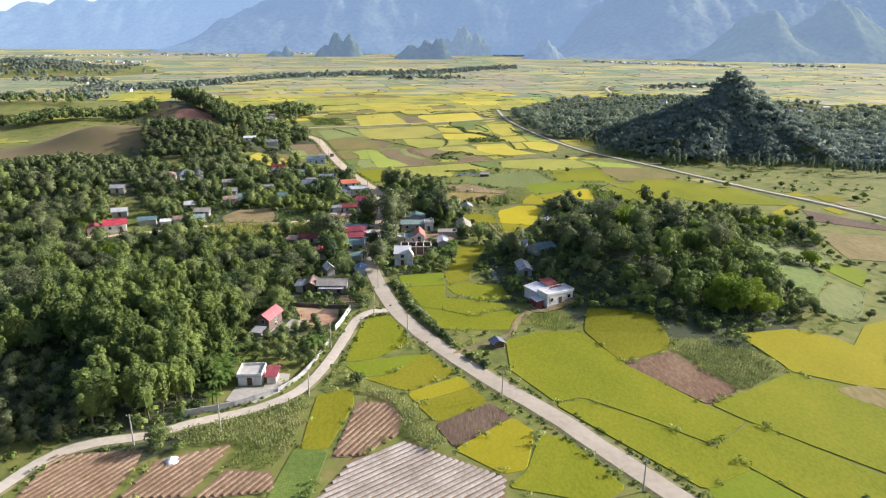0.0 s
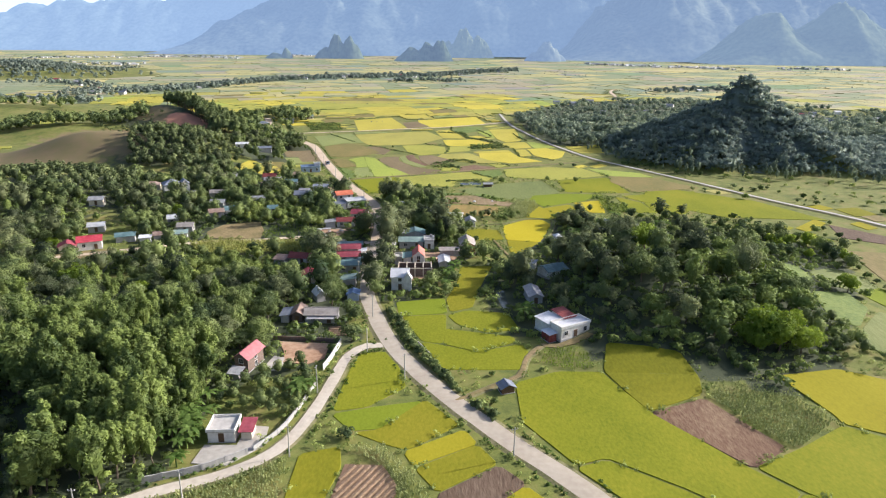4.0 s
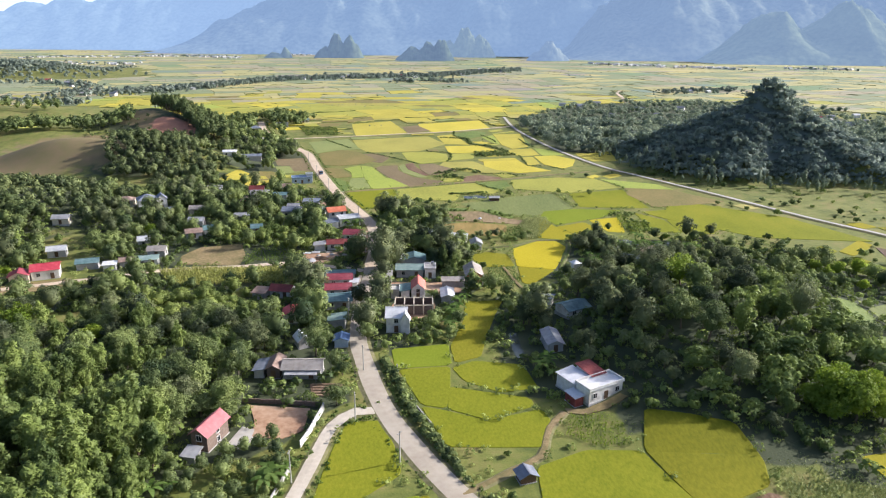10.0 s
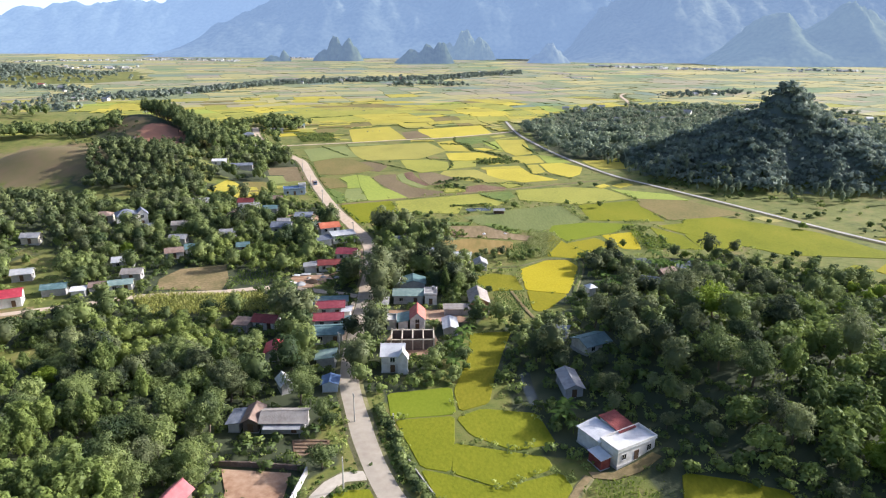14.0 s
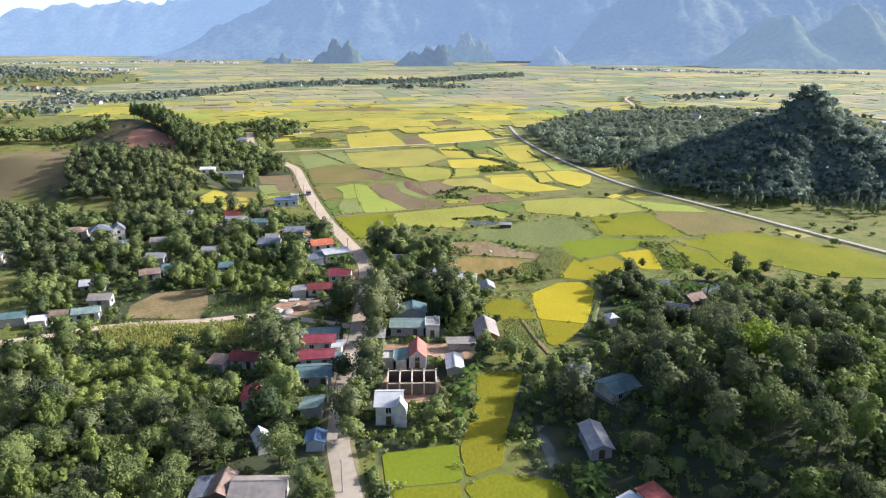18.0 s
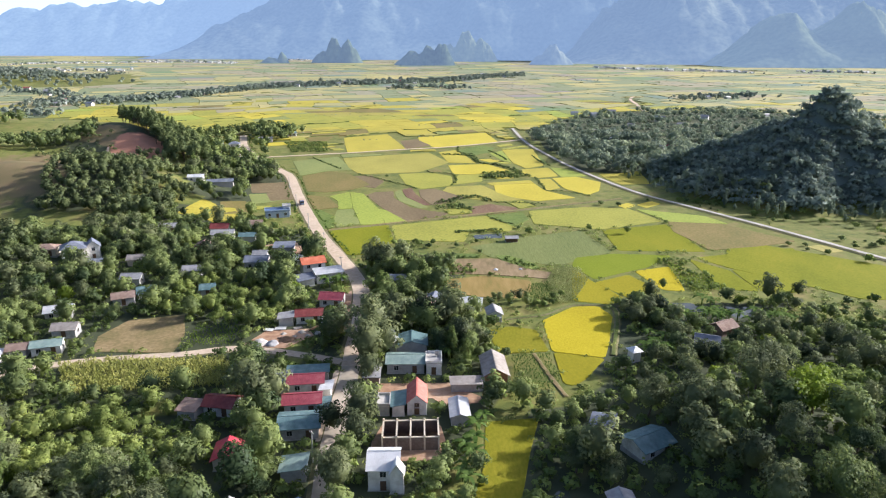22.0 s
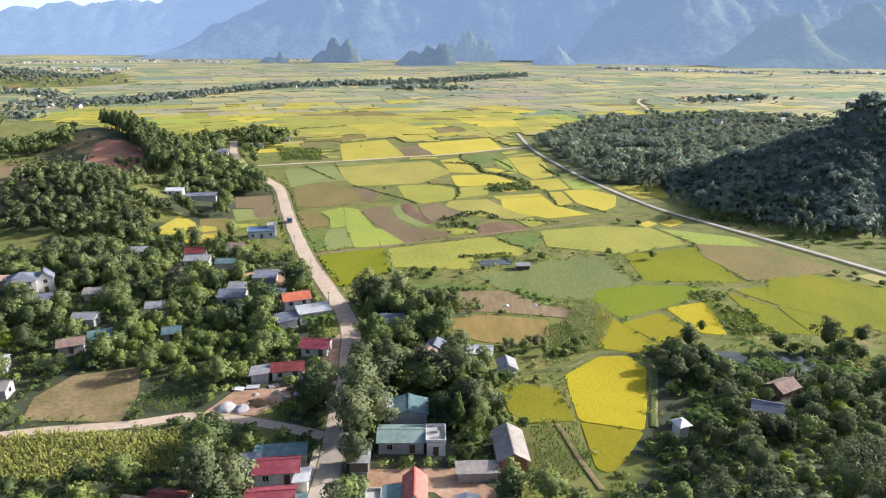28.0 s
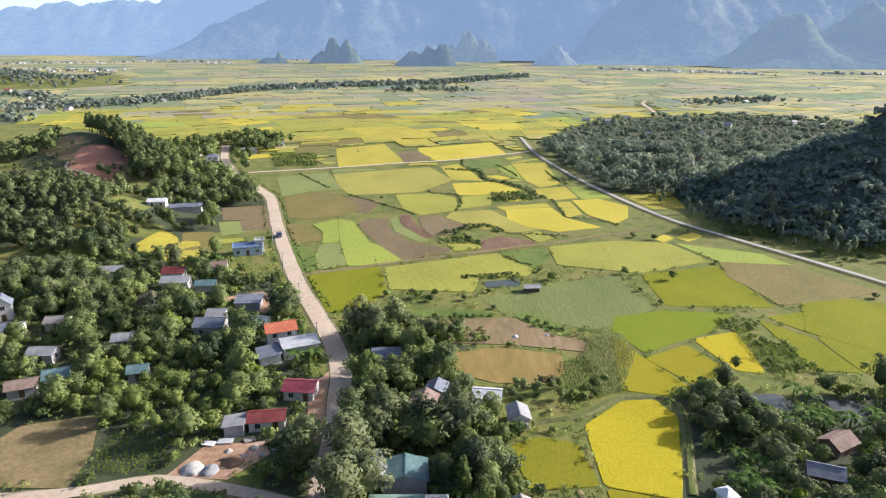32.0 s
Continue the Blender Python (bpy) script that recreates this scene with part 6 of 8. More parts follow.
# bunds grown over with grass and weeds, each a low uneven ridge
V, F = [], []
for run, high, half in bund_lines:
    b, steps = len(V), []
    for (x1, y1), (x2, y2) in zip(run[:-1], run[1:]):
        n = max(1, int(math.hypot(x2 - x1, y2 - y1) / 6))
        steps += [(x1 + (x2 - x1) * k / n, y1 + (y2 - y1) * k / n) for k in range(n)]
    steps.append(run[-1])
    for i, (x, y) in enumerate(steps):
        h = high * max(0.12, 0.75 + 1.3 * noise.noise(Vector((x / 7, y / 7, 2))))
        V += [(x - half * 0.5, y - half, 0.05), (x + 0.2 * half, y, 0.12 + h), (x + half * 0.5, y + half, 0.05)]
        if i:
            j = b + 3 * i
            F += [(j - 3, j, j + 1, j - 2), (j - 2, j + 1, j + 2, j - 1)]
tagged(new("field_bunds", raw_mesh("field_bunds", V, F, M["bund_far"])), "low weedy bunds between the plots of the plain", "field bunds", kind="stuff")


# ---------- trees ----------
# the ground takes the darker scrub colour wherever woods stand
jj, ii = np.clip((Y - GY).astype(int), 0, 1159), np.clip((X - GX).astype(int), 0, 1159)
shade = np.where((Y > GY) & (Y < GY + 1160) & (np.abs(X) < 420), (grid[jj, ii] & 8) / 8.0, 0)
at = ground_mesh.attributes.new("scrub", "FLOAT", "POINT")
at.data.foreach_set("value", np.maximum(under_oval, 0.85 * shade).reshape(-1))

def leaf_cloud(lobes, n, size, seed, flat=0.72, core=(4, 8), aspect=1.3, cores=1):
    """Leaf clumps on the skins of overlapping lobes round a thin core; with each point the way it faces."""
    r = np.random.RandomState(seed)
    lobes = np.array(lobes, float)
    area = lobes[:, 3] * lobes[:, 4] + lobes[:, 3] * lobes[:, 5] * 2
    pick = r.choice(len(lobes), n * 2, p=area / area.sum())
    d = r.normal(size=(n * 2, 3))
    d /= np.linalg.norm(d, axis=1)[:, None]
    d[:, 2] = np.where(d[:, 2] < -0.4, -d[:, 2], d[:, 2])
    rad = r.uniform(0.7, 1.2, (n * 2, 1))
    p = lobes[pick, :3] + d * lobes[pick, 3:6] * rad
    keep = np.ones(len(p), bool)
    for k, l in enumerate(lobes):
        q = (p - l[:3]) / l[3:6]
        keep &= (pick == k) | ((q * q).sum(1) > 0.5)
    p, d = p[keep][:n], d[keep][:n]
    m = len(p)
    nrm = d * flat + r.normal(size=(m, 3)) * (1 - flat) * 0.9
    nrm[:, 2] += 0.15
    nrm /= np.linalg.norm(nrm, axis=1)[:, None]
    t = np.cross(nrm, r.normal(size=(m, 3)))
    t /= np.linalg.norm(t, axis=1)[:, None] + 1e-9
    b = np.cross(nrm, t)
    s = size * r.uniform(0.55, 1.35, (m, 1))
    corners = [p + t * s * 0.52 * aspect, p - t * s * 0.3 * aspect + b * s * 0.45 - nrm * s * 0.08, p - t * s * 0.3 * aspect - b * s * 0.45 + nrm * s * 0.08]
    verts = np.stack(corners, 1).reshape(-1, 3)
    mid = lobes[:, :3].mean(0) - (0, 0, 0.8)
    out = (p - mid) / (np.linalg.norm(p - mid, axis=1)[:, None] + 1e-9)
    way = 0.62 * d + 0.36 * out + 0.05 * nrm
    way /= np.linalg.norm(way, axis=1)[:, None]
    ways = np.repeat(way, 3, 0)
    faces = np.arange(3 * m).reshape(m, 3)
    if core:
        cv, cf, cn = [], [], []
        rows, cols = core
        for l in lobes[:cores]:
            b0 = len(verts) + len(cv)
            for i in range(rows + 1):
                a = math.pi * i / rows
                for j in range(cols):
                    g = 2 * math.pi * j / cols
                    k = 0.8 * r.uniform(0.8, 1.15)
                    u = (math.sin(a) * math.cos(g), math.sin(a) * math.sin(g), math.cos(a))
                    cv.append((l[0] + l[3] * k * u[0], l[1] + l[4] * k * u[1], l[2] + l[5] * k * u[2]))
                    cn.append(u)
            for i in range(rows):
                for j in range(cols):
                    a_, b_, c_, d_ = b0 + i * cols + j, b0 + (i + 1) * cols + j, b0 + (i + 1) * cols + (j + 1) % cols, b0 + i * cols + (j + 1) % cols
                    cf += [(a_, b_, c_), (a_, c_, d_)]
        verts, ways, faces = np.vstack([verts, cv]), np.vstack([ways, cn]), np.vstack([faces, cf])
    return verts, faces, ways


def facing(me, ways):
    """Soft shading: each leaf is lit by the way its part of the crown faces."""
    at = me.attributes.new("custom_normal", "FLOAT_VECTOR", "POINT")
    at.data.foreach_set("vector", np.ascontiguousarray(ways, np.float32).reshape(-1))


def broad_lobes(seed, height, radius):
    r = random.Random(seed)
    out = [(0, 0, height * 0.53, radius * 0.7, radius * 0.7, height * 0.35)]
    lean = (r.uniform(-0.18, 0.18), r.uniform(-0.18, 0.18))
    for k in range(r.randint(19, 24)):
        a, e = k * 2.4 + r.uniform(-0.6, 0.6), math.asin(r.uniform(-0.35, 0.98))
        d = r.uniform(0.6, 1.0)
        s = radius * r.uniform(0.16, 0.34)
        out.append((radius * (d * math.cos(a) * math.cos(e) + lean[0]), radius * (d * math.sin(a) * math.cos(e) + lean[1]), height * (0.54 + 0.4 * d * math.sin(e)), s, s, s * r.uniform(0.7, 1.0)))
    return out


def bamboo_lobes(seed, height, radius):
    r = random.Random(seed)
    out = [(0, 0, height * 0.5, radius * 0.6, radius * 0.6, height * 0.36)]
    for k in range(r.randint(16, 20)):
        a, d = r.uniform(0, 6.3), radius * r.uniform(0.15, 1.05)
        s = radius * r.uniform(0.14, 0.26)
        out.append((d * math.cos(a), d * math.sin(a), height * (0.92 - 0.38 * (d / radius) ** 2) * r.uniform(0.8, 1.05), s, s, s * r.uniform(1.3, 2.0)))
    return out


def pine_lobes(seed, height, radius):
    r = random.Random(seed)
    return [(r.uniform(-0.3, 0.3), r.uniform(-0.3, 0.3), height * (0.55 + 0.115 * k), radius * (1 - 0.2 * k), radius * (1 - 0.2 * k), height * 0.11) for k in range(4)]


def trunk_mesh(name, seed, height, thick, limbs, reach):
    """A tapered stem with limbs, each a tapered tube."""
    r = random.Random(seed)
    verts, faces = [], []

    def tube(a, b, r0, r1, n=6, bend=0.3):
        base = len(verts)
        a, b = Vector(a), Vector(b)
        axis = (b - a).normalized()
        u = axis.orthogonal().normalized()
        w = axis.cross(u)
        off = Vector((r.uniform(-1, 1), r.uniform(-1, 1), 0)) * bend
        for k in range(4):
            t = k / 3
            c = a.lerp(b, t) + off * math.sin(math.pi * t)
            rr = r0 + (r1 - r0) * t
            for j in range(n):
                g = 2 * math.pi * j / n
                verts.append(tuple(c + (u * math.cos(g) + w * math.sin(g)) * rr))
        for k in range(3):
            for j in range(n):
                faces.append((base + k * n + j, base + k * n + (j + 1) % n, base + (k + 1) * n + (j + 1) % n, base + (k + 1) * n + j))

    tube((0, 0, -0.4), (0, 0, height), thick, thick * 0.35, 5)
    for k in range(limbs):
        a, z = k * 2.4 + r.random(), height * r.uniform(0.45, 0.8)
        tube((0, 0, z), (reach * math.cos(a), reach * math.sin(a), z + reach * r.uniform(0.5, 0.9)), thick * 0.45, thick * 0.12, 4, 0.15)
    return raw_mesh(name, verts, faces, M["bark"])


def crown_mesh(v, f, ways, mat):
    me = bpy.data.meshes.new("crown")
    me.from_pydata(v.tolist(), [], f.tolist())
    me.materials.append(mat)
    facing(me, ways)
    return me


# kinds: lobes, height, radius, leaves and size near, and far, material
KIND = {
    "broad": (broad_lobes, 9.5, 3.9, 2200, 0.34, 720, 0.56, "leaf_broad"),
    "dark": (broad_lobes, 11.0, 4.4, 2300, 0.36, 740, 0.59, "leaf_dark"),
    "bamboo": (bamboo_lobes, 11.0, 2.6, 1700, 0.31, 560, 0.52, "leaf_bamboo"),
    "fresh": (broad_lobes, 8.0, 4.2, 1700, 0.45, 400, 0.9, "leaf_fresh"),
    "pine": (pine_lobes, 10.0, 2.2, 420, 0.75, 130, 1.4, "leaf_pine"),
    "shrub": (broad_lobes, 2.6, 1.6, 330, 0.42, 90, 0.8, "leaf_broad"),
    "bush": (broad_lobes, 3.4, 2.2, 380, 0.52, 120, 0.95, "leaf_bamboo"),
}
models, clouds = {}, {}
for kind, (lobes, hh, rr, n0, s0, n1, s1, mt) in KIND.items():
    for k in range(4):
        hk, rk = hh * (0.9 + 0.08 * k), rr * (0.92 + 0.06 * ((k * 2) % 4))
        lb = lobes(len(kind) * 31 + k * 7, hk, rk)
        crown = crown_mesh(*leaf_cloud(lb, n0, s0, k + 5, aspect=1.9 if kind == "bamboo" else 1.3, core=None if kind == "pine" else (4, 8)), M[mt])
        trunk = trunk_mesh("trunk", k + 3, hk * 0.62, 0.05 * rk + 0.07, 4, rk * 0.45)
        models.setdefault(kind, []).append((trunk, crown))
        clouds.setdefault(kind, []).append((leaf_cloud(lb[:12], n1, s1, k + 9, core=None if kind == "pine" else (3, 6)), hk))
for k in range(4):
    clouds.setdefault("scrub", []).append((leaf_cloud(broad_lobes(k + 50, 11, 4.4)[:9], 78, 1.7, k + 2, core=(3, 5)), 11))
    clouds.setdefault("canopy", []).append((leaf_cloud(broad_lobes(k + 30, 9, 5.6)[:11], 125, 1.3, k + 12, core=(3, 6)), 9))
    clouds.setdefault("under", []).append((leaf_cloud(broad_lobes(k + 60, 2.4, 1.9)[:3], 50, 0.85, k + 3, core=None), 2.4))
    clouds.setdefault("planted", []).append((leaf_cloud(broad_lobes(k + 40, 9.5, 3.6)[:10], 170, 1.05, k + 8, core=(3, 5)), 9.5))
    clouds.setdefault("low", []).append((leaf_cloud(broad_lobes(k + 90, 3.6, 2.6)[:6], 52, 1.25, k + 4, core=None), 3.6))
for k in range(3):
    clouds.setdefault("clump", []).append((leaf_cloud(broad_lobes(k + 77, 7.5, 4.2)[:3], 26, 3.6, k, core=None), 7.5))

LABEL = {"broad": "leafy green broadleaf tree", "dark": "tall dark green broadleaf tree with a dense crown", "bamboo": "tall feathery light green bamboo clump", "fresh": "round tree with bright yellow-green leaves", "pine": "slender pine with bare lower trunk", "shrub": "low green shrub on a grassy bank", "bush": "pale green bush among the trees"}
NAME = {"broad": "tree", "dark": "tree", "bamboo": "bamboo_clump", "fresh": "tree", "pine": "pine_tree", "shrub": "shrub", "bush": "bush"}
masters = {}
single = {"broad": 0, "dark": 0, "bamboo": 0, "fresh": 0, "pine": 0, "shrub": 0, "bush": 0}
LIMIT = {"broad": 165, "dark": 110, "bamboo": 280, "fresh": 20, "pine": 200, "shrub": 130, "bush": 90}
crowd = {}
tr = random.Random(5)


def tree(kind, x, y, size=None, near=True):
    """One tree: on its own while its kind is few, else in the joined mass of its kind."""
    size = size or tr.choice((tr.uniform(0.35, 0.55), tr.uniform(0.5, 0.75), tr.uniform(0.65, 0.95), tr.uniform(0.85, 1.15)))
    k, z, rz = tr.randrange(4), float(land(x, y)), tr.uniform(0, 360)
    if near and single[kind] < LIMIT[kind]:
        single[kind] += 1
        key = (kind, k)
        if key not in masters:
            ob = new(NAME[kind])
            ob.empty_display_size = 0.5
            tr_mesh, cr_mesh = models[kind][k]
            for nm, me_ in (("trunk", tr_mesh), ("crown", cr_mesh)):
                new(nm, me_).parent = ob
            tagged(ob, LABEL[kind], {"bamboo": "bamboo", "shrub": "shrub", "bush": "bush"}.get(kind, "tree"), NAME[kind].replace("_", " ") + "s of the valley")
            masters[key] = ob
        else:
            ob = copy_thing(masters[key], Matrix())
        ob.matrix_basis = pose(x, y, z - 0.1, tr.uniform(-5, 5), tr.uniform(-5, 5), rz) @ Matrix.Diagonal((size * tr.uniform(0.85, 1.25), size * tr.uniform(0.85, 1.25), size * tr.uniform(0.85, 1.15), 1))
        return
    crowd.setdefault(kind, []).append((k, x, y, z, rz, size))


def mass(name, places, kind, mat, label):
    """Many plants of one kind, joined."""
    V, F, W, T, b = [], [], [], [], 0
    for k, x, y, z, rz, size in places:
        (v, f, u), h = clouds[kind][k % len(clouds[kind])]
        c, s = math.cos(radians(rz)), math.sin(radians(rz))
        w = np.empty_like(v)
        w[:, 0], w[:, 1], w[:, 2] = (v[:, 0] * c - v[:, 1] * s) * size + x, (v[:, 0] * s + v[:, 1] * c) * size + y, v[:, 2] * size + z - 0.2
        V.append(w)
        W.append(np.stack([u[:, 0] * c - u[:, 1] * s, u[:, 0] * s + u[:, 1] * c, u[:, 2]], 1))
        F.append(f + b)
        T.append(np.full(len(v), (x * 7.31 + y * 3.77) % 1.0))
        b += len(v)
    V, F = np.vstack(V), np.vstack(F)
    me = bpy.data.meshes.new(name)
    me.vertices.add(len(V)), me.loops.add(F.size), me.polygons.add(len(F))
    me.vertices.foreach_set("co", V.reshape(-1).astype(np.float32))
    me.loops.foreach_set("vertex_index", F.reshape(-1).astype(np.int32))
    me.polygons.foreach_set("loop_start", np.arange(0, F.size, 3).astype(np.int32))
    me.update(calc_edges=True)
    facing(me, np.vstack(W))
    me.attributes.new("tone", "FLOAT", "POINT").data.foreach_set("value", np.concatenate(T).astype(np.float32))
    me.materials.append(mat)
    return tagged(new(name, me), label, "trees", kind="stuff")


def scatter(pts, gap, accept, seed, tries=1.0):
    """Places in a polygon, no two closer than the gap."""
    r = random.Random(seed)
    x0, x1 = min(p[0] for p in pts), max(p[0] for p in pts)
    y0, y1 = min(p[1] for p in pts), max(p[1] for p in pts)
    out, cells = [], {}
    n = int((x1 - x0) * (y1 - y0) / (gap * gap) * 2.2 * tries)
    xs, ys = np.array([r.uniform(x0, x1) for _ in range(n)]), np.array([r.uniform(y0, y1) for _ in range(n)])
    ok = inside(pts, xs, ys)
    for x, y in zip(xs[ok], ys[ok]):
        i, j = int(x // gap), int(y // gap)
        if any((x - p) ** 2 + (y - q) ** 2 < gap * gap for a in (-1, 0, 1) for b in (-1, 0, 1) for p, q in cells.get((i + a, j + b), ())):
            continue
        if not accept(x, y):
            continue
        cells.setdefault((i, j), []).append((x, y))
        out.append((x, y))
    return sorted(out, key=lambda p: p[1])


for n, (kind, pts) in enumerate(woods):
    homely = kind == "village"
    if kind == "light":
        pale = [(tr.randrange(4), x, y, float(land(x, y)), tr.uniform(0, 360), tr.uniform(0.3, 0.72)) for x, y in scatter(pts, 3.1, lambda x, y: not taken(x, y, 7, 1) and not taken(x, y, 16), n)]
        mass("bamboo_thicket", pale, "broad", M["leaf_light"], "soft light green bamboo thicket in the village")
        continue
    kind = "broad" if homely else kind
    for x, y in scatter(pts, 2.9 if kind == "bamboo" else 4.0 if homely else 4.4 if pts[0][0] > 0 else 3.6, lambda x, y: not taken(x, y, 7, 2) and not taken(x, y, 48), n):
        q = tr.random()
        # more dark trees deep in the right grove: its shade deepened by leaf colour
        pick = kind if kind != "broad" else ("dark" if q < (0.27 if pts[0][0] < 0 else 0.16 if y < 225 else 0.42) else "bamboo" if q < (0.26 if pts[0][0] > 0 else 0.45) else "bush" if q < 0.52 else "fresh" if q > 0.985 else "broad")
        if kind == "bamboo" and q < 0.15:
            pick = "broad"
        if taken(x, y, 5, 4) and pick in ("dark", "bamboo") and q < 0.7:
            pick = "broad"
        if homely and pick in ("dark", "bamboo"):
            pick = "dark" if q < 0.2 else "broad" if q < 0.34 else "bush"
        # low, mostly dark-leaved trees: the grove's shaded west side, helped by colour
        if 26 < x < 54 and 186 < y < 246:
            tree("dark" if q < 0.7 else "broad", x, y, tr.uniform(0.4, 0.6))
            continue
        if 38 < x < 96 and 262 < y < 332:
            tree("dark" if q < 0.45 else "broad" if q < 0.9 else "fresh", x, y, tr.uniform(0.42, 0.74) * (0.7 if q > 0.9 or x < 47 else 1.0), near=False)
            continue
        if 106 < x and y < 310:
            tree("broad" if q < 0.65 else "bush" if q < 0.85 else "fresh", x, y, tr.uniform(0.5, 0.85), near=y < 240)
            continue
        if kind == "bamboo" and y < 175:
            tree(pick, x, y, (tr.uniform(1.0, 1.45) if x < -58 else tr.uniform(0.75, 1.15)) * (0.72 if pick == "broad" else 1.0))
            continue
        # pale bushes stand for sunlit crowns: brightness given by leaf colour
        if (78 < x <= 106 and y < 262 or 58 < x <= 78 and y < 205) and q > 0.45:
            tree("bush" if q < 0.93 else "fresh", x, y, tr.uniform(1.3, 2.1) * (0.4 if q >= 0.93 else 1.0))
            continue
        if pts[0][0] > 0 and not homely and pick != "bush":
            tree(pick, x, y, tr.choice((0.55, 0.7, 0.85, 1.0, 1.15)) * tr.uniform(0.88, 1.12) * (0.75 if y > 240 or y < 198 else 1.0), near=y < 262)
            continue
        tree(pick, x, y, tr.choice((0.3, 0.4, 0.5, 0.6, 0.75, 0.95)) * tr.uniform(0.85, 1.15) if homely and pick != "bush" else None, near=y < 270)

# the orchard between the two houses
for x, y in scatter([(-55.8, 167.3), (-35.6, 174.0), (-29.9, 156.8), (-33.3, 151.2), (-50.5, 153.7)], 2.6, lambda x, y: not taken(x, y, 6, 1), 33):
    tree("broad", x, y, tr.uniform(0.3, 0.5))
for x, y in scatter([(-12.9, 236.0), (-2.2, 242.9), (4.1, 241.9), (3.7, 231.3), (-1.0, 221.0), (-9.7, 220.0)], 2.4, lambda x, y: not taken(x, y, 7, 0), 34):
    tree("bush" if tr.random() < 0.6 else "broad", x, y, tr.uniform(0.35, 0.7))
# low trees in the shadowed hollow, their dark leaf colour deepening the shade
for x, y in scatter([(-109.4, 140.1), (-101.0, 149.9), (-83.5, 135.9), (-74.1, 122.9), (-78.1, 115.2), (-89.8, 113.1)], 3.0, lambda x, y: not taken(x, y, 7, 1), 35):
    tree("dark", x, y, tr.uniform(0.3, 0.5))

# low trees behind the bright ones
for x, y in scatter([(99, 180), (113, 183), (122, 198), (110, 203), (99, 197)], 3.0, lambda x, y: not taken(x, y, 7, 1), 36):
    tree("broad" if tr.random() < 0.5 else "bush", x, y, tr.uniform(0.4, 0.6))
# pale low growth along the foot of the grove
for c in curve_points([(41, 187), (52, 183.5), (62, 179.5), (71, 175.5), (79, 171)], 2.2):
    tree("bush", c.x + tr.uniform(-1.5, 1.5), c.y + tr.uniform(0, 2.5), tr.uniform(0.35, 0.75))

# bright tree at the grove's edge, trees along lanes and in the fields
for x, y, k, s in ((88.0, 182.0, "fresh", 1.15), (82.5, 181.5, "fresh", 0.95), (94.0, 182.0, "fresh", 1.0), (85.0, 186.0, "fresh", 1.15), (92.0, 186.0, "fresh", 1.1), (88.5, 189.0, "fresh", 1.1), (80.5, 186.0, "fresh", 0.8), (97.5, 186.0, "fresh", 0.85),
                   (73, 401, "broad", 0.5), (49.5, 283, "broad", 0.4),
                   (-24, 226, "dark", 0.95), (-22.8, 221, "broad", 0.8), (-22.5, 240, "dark", 0.9), (-22.8, 247, "dark", 0.95), (-22.6, 254, "broad", 0.95), (-23.3, 234, "broad", 0.9),
                   (-23.5, 268, "dark", 0.9), (-24.5, 283, "dark", 1.05), (-25.5, 291, "dark", 1.1), (-26, 300, "broad", 1.0), (-28, 308, "dark", 0.9), (-24.4, 274, "dark", 1.25), (-20.5, 280, "dark", 1.25), (-24.8, 287, "dark", 1.3), (-26, 279, "broad", 1.0), (-2.5, 281, "bamboo", 0.75), (0.5, 276, "bamboo", 0.7), (-34.5, 288, "dark", 1.0), (-35, 296, "dark", 0.9), (-21, 296, "dark", 1.15), (-19, 303, "dark", 1.1), (-30, 327, "broad", 0.7),
                   (-47.0, 253.1, "dark", 1.15), (-43.9, 255.9, "dark", 1.05), (-51.3, 259.9, "dark", 1.1), (-26.4, 228.6, "dark", 0.8), (-28.3, 245.9, "dark", 0.85),
                   (44, 235, "dark", 0.9), (46, 242, "dark", 0.95), (44.5, 228, "dark", 0.9), (50, 232, "broad", 1.0), (51, 240, "dark", 1.0), (49, 222, "dark", 0.95), (50, 213, "dark", 1.0), (47, 206, "broad", 0.9),
                   (68.4, 333.9, "broad", 0.45), (52, 306, "dark", 0.62), (56, 309, "dark", 0.7), (60, 311, "dark", 0.66), (54, 312.5, "broad", 0.66), (50, 311, "dark", 0.55), (58, 305, "broad", 0.6), (62, 307, "dark", 0.6),
                   (9, 318, "broad", 0.4), (12, 321, "dark", 0.36), (15, 319, "broad", 0.45), (18.5, 321.5, "dark", 0.4), (20.5, 318, "broad", 0.42), (10.5, 324, "broad", 0.33), (16.5, 324, "dark", 0.3), (21, 323.5, "broad", 0.35), (24, 319, "bush", 0.7), (27, 321.5, "bush", 0.6), (30, 324, "bush", 0.75), (26, 318, "bush", 0.6), (33, 327, "bush", 0.6), (29, 319.5, "bush", 0.7)):
    tree(k, x, y, s)
for pts in hedges:
    for c in curve_points(pts, 0.6):
        tree("shrub", c.x + tr.uniform(-0.9, 0.9), c.y + tr.uniform(-0.9, 0.9), tr.uniform(0.4, 0.75), False)

# the steep hill, its foot, the woods behind it
near_hill = scatter([(105, 410), (220, 385), (330, 395), (420, 430), (420, 580), (200, 600), (130, 580), (105, 480)], 2.7, lambda x, y: land(x, y) > 1.2, 41, 2.2)
slope = [(x, y, noise.noise(Vector((x / 30, y / 30, 8)))) for x, y in near_hill]
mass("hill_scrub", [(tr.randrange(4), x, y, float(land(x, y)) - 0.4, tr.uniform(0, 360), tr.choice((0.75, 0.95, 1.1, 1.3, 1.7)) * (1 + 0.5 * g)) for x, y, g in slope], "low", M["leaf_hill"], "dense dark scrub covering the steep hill")
